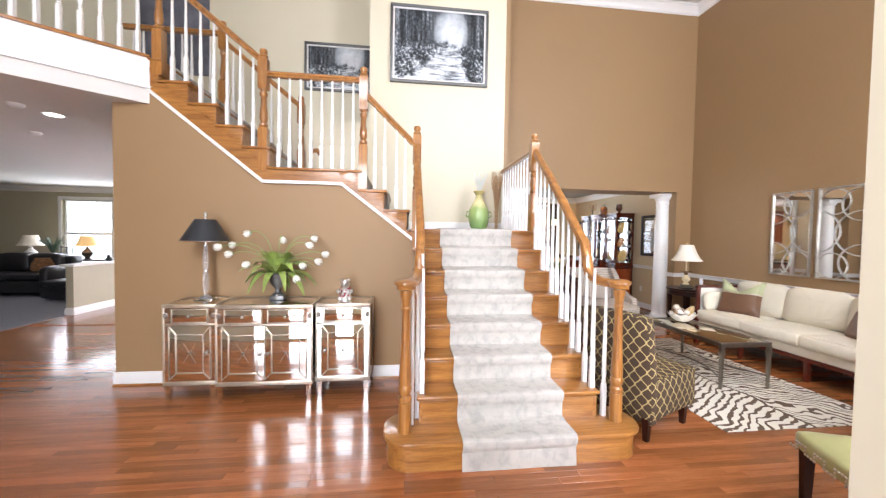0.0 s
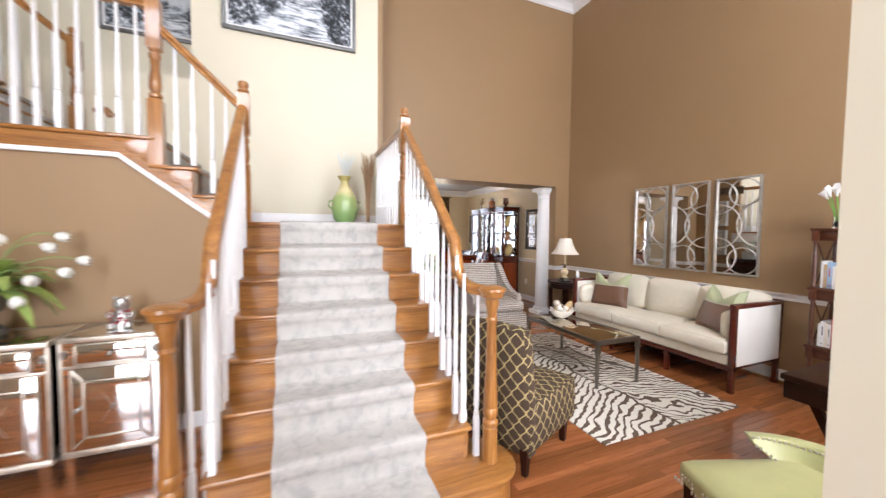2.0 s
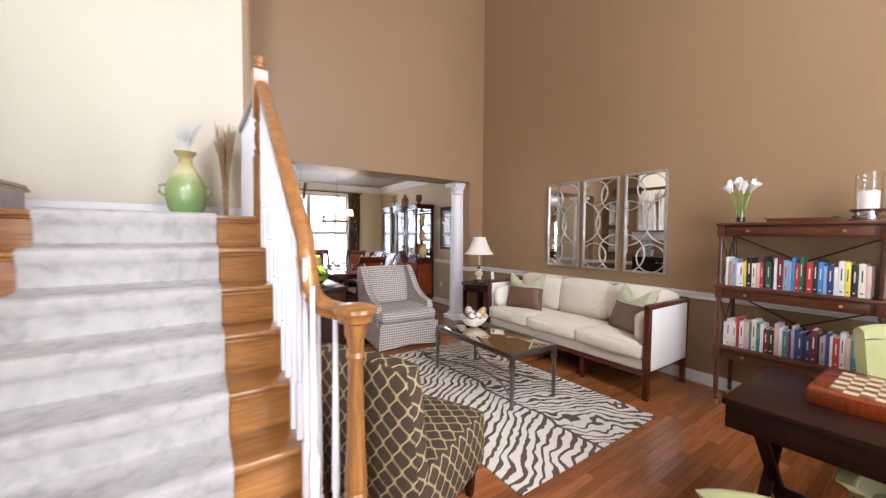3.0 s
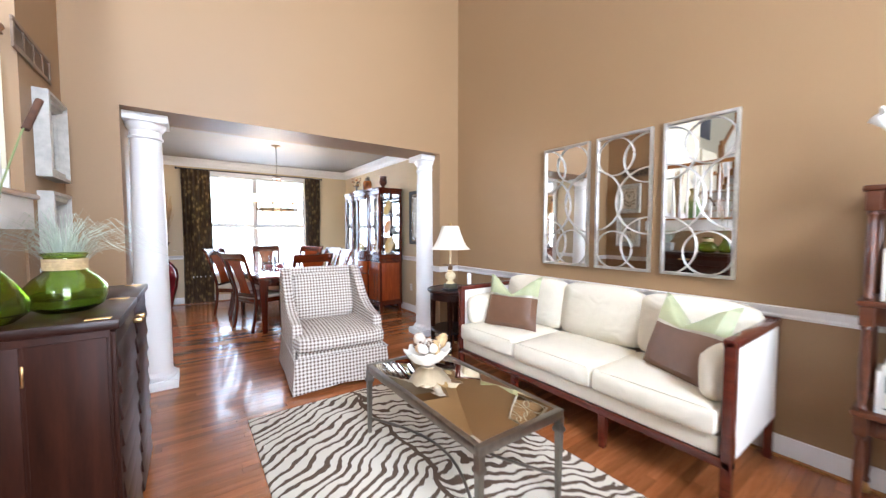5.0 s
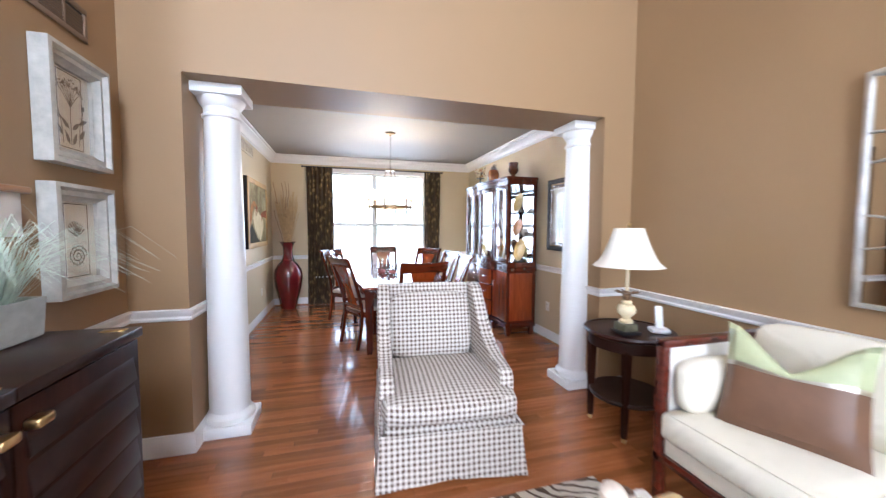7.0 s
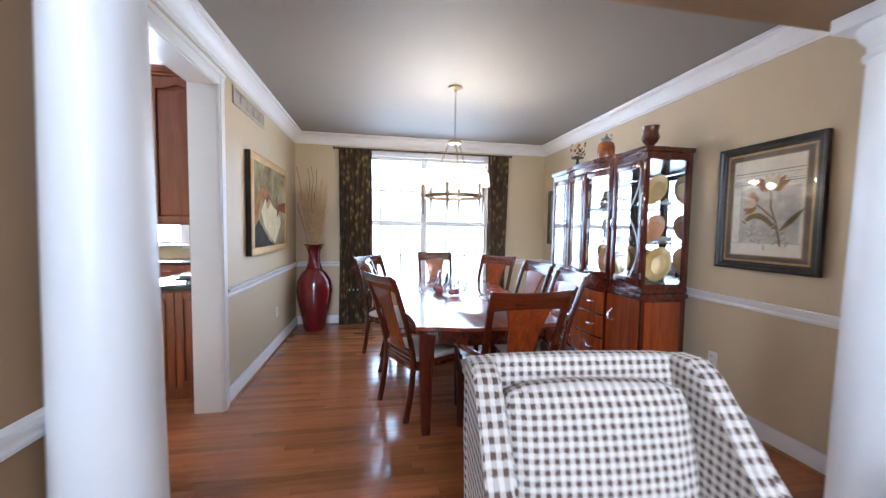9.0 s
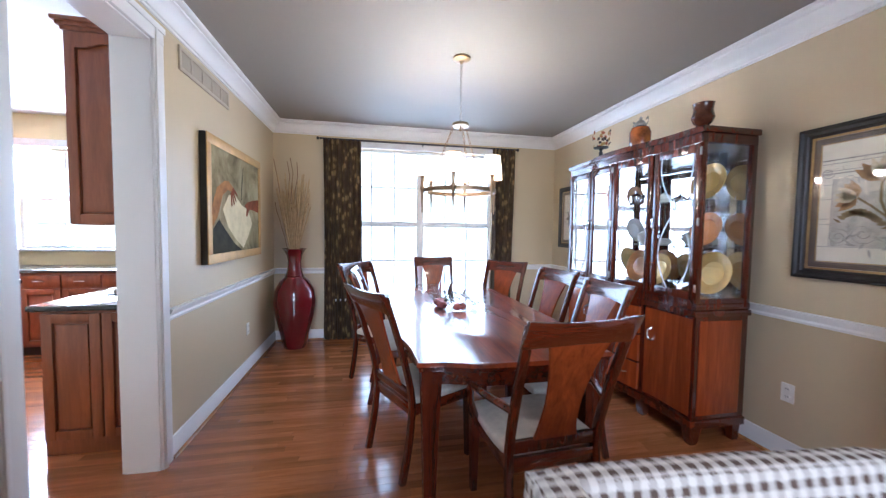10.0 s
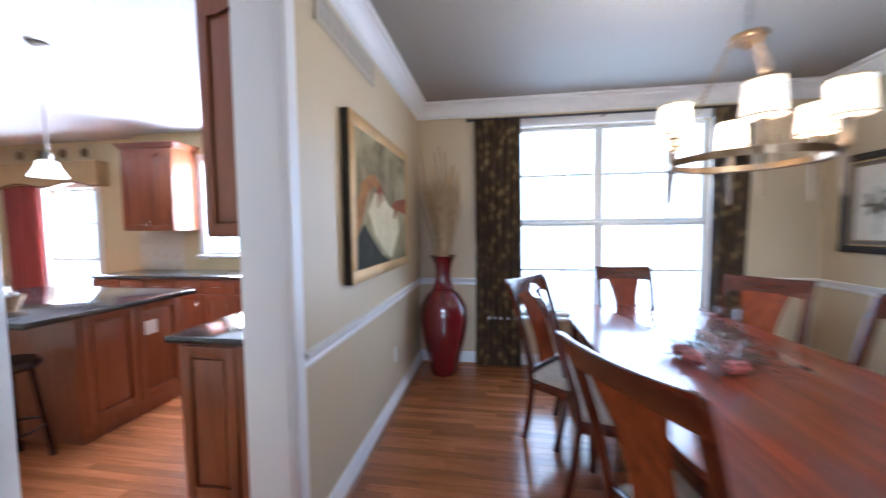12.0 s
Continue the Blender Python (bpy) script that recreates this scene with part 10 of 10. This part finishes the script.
part("top", box(0, 3.9, 0, 0.42, 0.72, 0.76, 0.006), MAHOG, tb)
for x in (0.06, 3.84):
    for y in (0.05, 0.37):
        part("leg", square_turn([(0.02, 0), (0.03, 0.72)], m=pose(x, y, 0)), MAHOG_Z, tb)
GLOWSHADE = glow_mat("warm_lit_shade", (0.80, 0.50, 0.20), 0.65)


def far_lamp(x, y, z, mt, shade_mt, label):
    l = thing("table_lamp", pose(x, y, z), label, "table lamp")
    part("body", lathe([(0.08, 0), (0.085, 0.02), (0.05, 0.04), (0.11, 0.12), (0.12, 0.17), (0.06, 0.24), (0.03, 0.28), (0.05, 0.30), (0.015, 0.32), (0.012, 0.36)], 24), mt, l)
    bm = bell_shade(0.25, 0.13, 0.26)
    part("shade", bm, shade_mt, l, m=pose(0, 0, 0.34))


far_lamp(-8.85, 10.55, 0.768, WHITE, SHADE, "white ceramic lamp with pale shade")
far_lamp(-7.55, 10.55, 0.768, mat("dark_ceramic", (0.05, 0.04, 0.035), 0.3), GLOWSHADE, "dark lamp with lit amber shade")
bulb("family_lamp_bulb", (-7.55, 10.55, 1.45), 6)
lan = thing("lantern", pose(-8.0, 10.52, 0.768), "black metal lantern on the console table", "lantern")
bm = bmesh.new()
for x in (-0.07, 0.07):
    for y in (-0.07, 0.07):
        box(x - 0.008, x + 0.008, y - 0.008, y + 0.008, 0, 0.32, 0, bm)
box(-0.08, 0.08, -0.08, 0.08, 0, 0.02, 0.003, bm)
box(-0.085, 0.085, -0.085, 0.085, 0.30, 0.325, 0.003, bm)
part("cage", bm, BLACK, lan)
part("candle", lathe([(0, 0.02), (0.035, 0.02), (0.035, 0.15), (0, 0.15)], 14), WHITE, lan)
gr = thing("spiky_plant", pose(-8.35, 10.55, 0.768), "dark green spiky grass in a pot", "plant")
part("pot", lathe([(0, 0), (0.06, 0), (0.08, 0.12), (0.07, 0.12), (0, 0.10)], 16), BLACK, gr)
bm = bmesh.new()
rng = random.Random(19)
for i in range(90):
    a, r = rng.random() * 6.28, 0.10 + 0.22 * rng.random()
    tube([(0, 0, 0.1), (r * 0.4 * math.cos(a), r * 0.4 * math.sin(a), 0.35), (r * math.cos(a), r * math.sin(a), 0.40 + 0.2 * rng.random())], 0.003, 3, bm)
tagged(part("blades", bm, mat("dark_blade", (0.05, 0.10, 0.06), 0.6, var=0.3), gr), kind="stuff")
fan = thing("ceiling_fan", pose(-8.4, 7.6, 0), "brown ceiling fan at rest with wooden blades", "ceiling fan")
part("downrod", lathe([(0.05, 2.699), (0.05, 2.66), (0.012, 2.65), (0.012, 2.48), (0.09, 2.46), (0.10, 2.38), (0.05, 2.35), (0, 2.35)], 20), PEWTER, fan)
for i in range(5):
    part("blade", box(0.12, 0.66, -0.065, 0.065, 2.415, 2.423, 0.003, m=pose(0, 0, 0, 0, 0, 72 * i + 8)), SHELFWOOD, fan)
frog = part("frog_ornament", lathe([(0.05, 0), (0.06, 0.02), (0.05, 0.06), (0.03, 0.08), (0.034, 0.10), (0.02, 0.125), (0, 0.13)], 14), BLACK, None, m=pose(-5.28, 8.15, 0.901))
tagged(frog, "small black ornament on the half wall", "ornament")
# upper hall
poster = thing("wall_hanging", pose(-2.95, 6.298, 3.9), "tall dark grey landscape picture in the upper hall", "picture")
part("panel", box(-0.5, 0.5, -0.03, 0, 0, 1.5, 0.004), mat("slate_print", (0.10, 0.10, 0.12), 0.6, var=0.5, scale=3), poster)

# ---- floor boards ----
def lay_floor():
    struct("floor", box(-12.5, XRD + 0.02, -1.5, 12.0, -0.25, -0.012), GAP, "strip oak hardwood floor, glossy", "floor")
    base = bpy.data.objects["floor"]
    W, G = 0.0572, 0.0008
    lengths = (0.55, 0.75, 0.95, 1.2, 1.45)
    protos = {}
    for L in lengths:
        bm = box(0, L - G, 0, W - G, -0.012, 0, 0)
        bmesh.ops.bevel(bm, geom=[e for e in bm.edges if all(v.co.z > -0.001 for v in e.verts)], offset=0.0007, segments=1, affect="EDGES")
        protos[L] = finish("board", bm, PLANK)
    rng = random.Random(5)
    made = 0
    verts, faces = [], []
    rows = int((12.0 + 1.5) / W)
    for r in range(rows):
        y = -1.5 + r * W
        x0, x1 = (-6.0, XR) if y < 6.5 else ((-6.0, XRD) if y > 6.55 else (2.0, XR))
        x = x0 - rng.random() * 1.0
        while x < x1:
            L = rng.choice(lengths)
            near = (made < 300) and ((-0.9 < x < 2.6 and 1.3 < y < 2.45) or (2.4 < x + 0.3 < 4.0 and 5.5 < y < 7.4))
            if near and x > x0 and x + L < x1:
                ob = new("board", protos[L])
                ob.parent = base
                ob.location = (x, y, 0)
                made += 1
            else:
                a, b = max(x, x0), min(x + L, x1) - G
                if b - a > 0.03:
                    c = 0.0007
                    k = len(verts)
                    verts += [(a, y, -0.012), (b, y, -0.012), (b, y + W - G, -0.012), (a, y + W - G, -0.012), (a, y, -c), (b, y, -c), (b, y + W - G, -c), (a, y + W - G, -c),
                              (a + c, y + c, 0), (b - c, y + c, 0), (b - c, y + W - G - c, 0), (a + c, y + W - G - c, 0)]
                    faces.append((k + 8, k + 9, k + 10, k + 11))
                    for i in range(4):
                        j = (i + 1) % 4
                        faces.append((k + i, k + j, k + 4 + j, k + 4 + i))
                        faces.append((k + 4 + i, k + 4 + j, k + 8 + j, k + 8 + i))
            x += L
    me = bpy.data.meshes.new("boards")
    me.from_pydata(verts, [], faces)
    me.materials.append(PLANKS)
    ob = new("boards", me)
    ob.parent = base
    tagged(ob, "narrow oak floor boards", kind="stuff")


lay_floor()
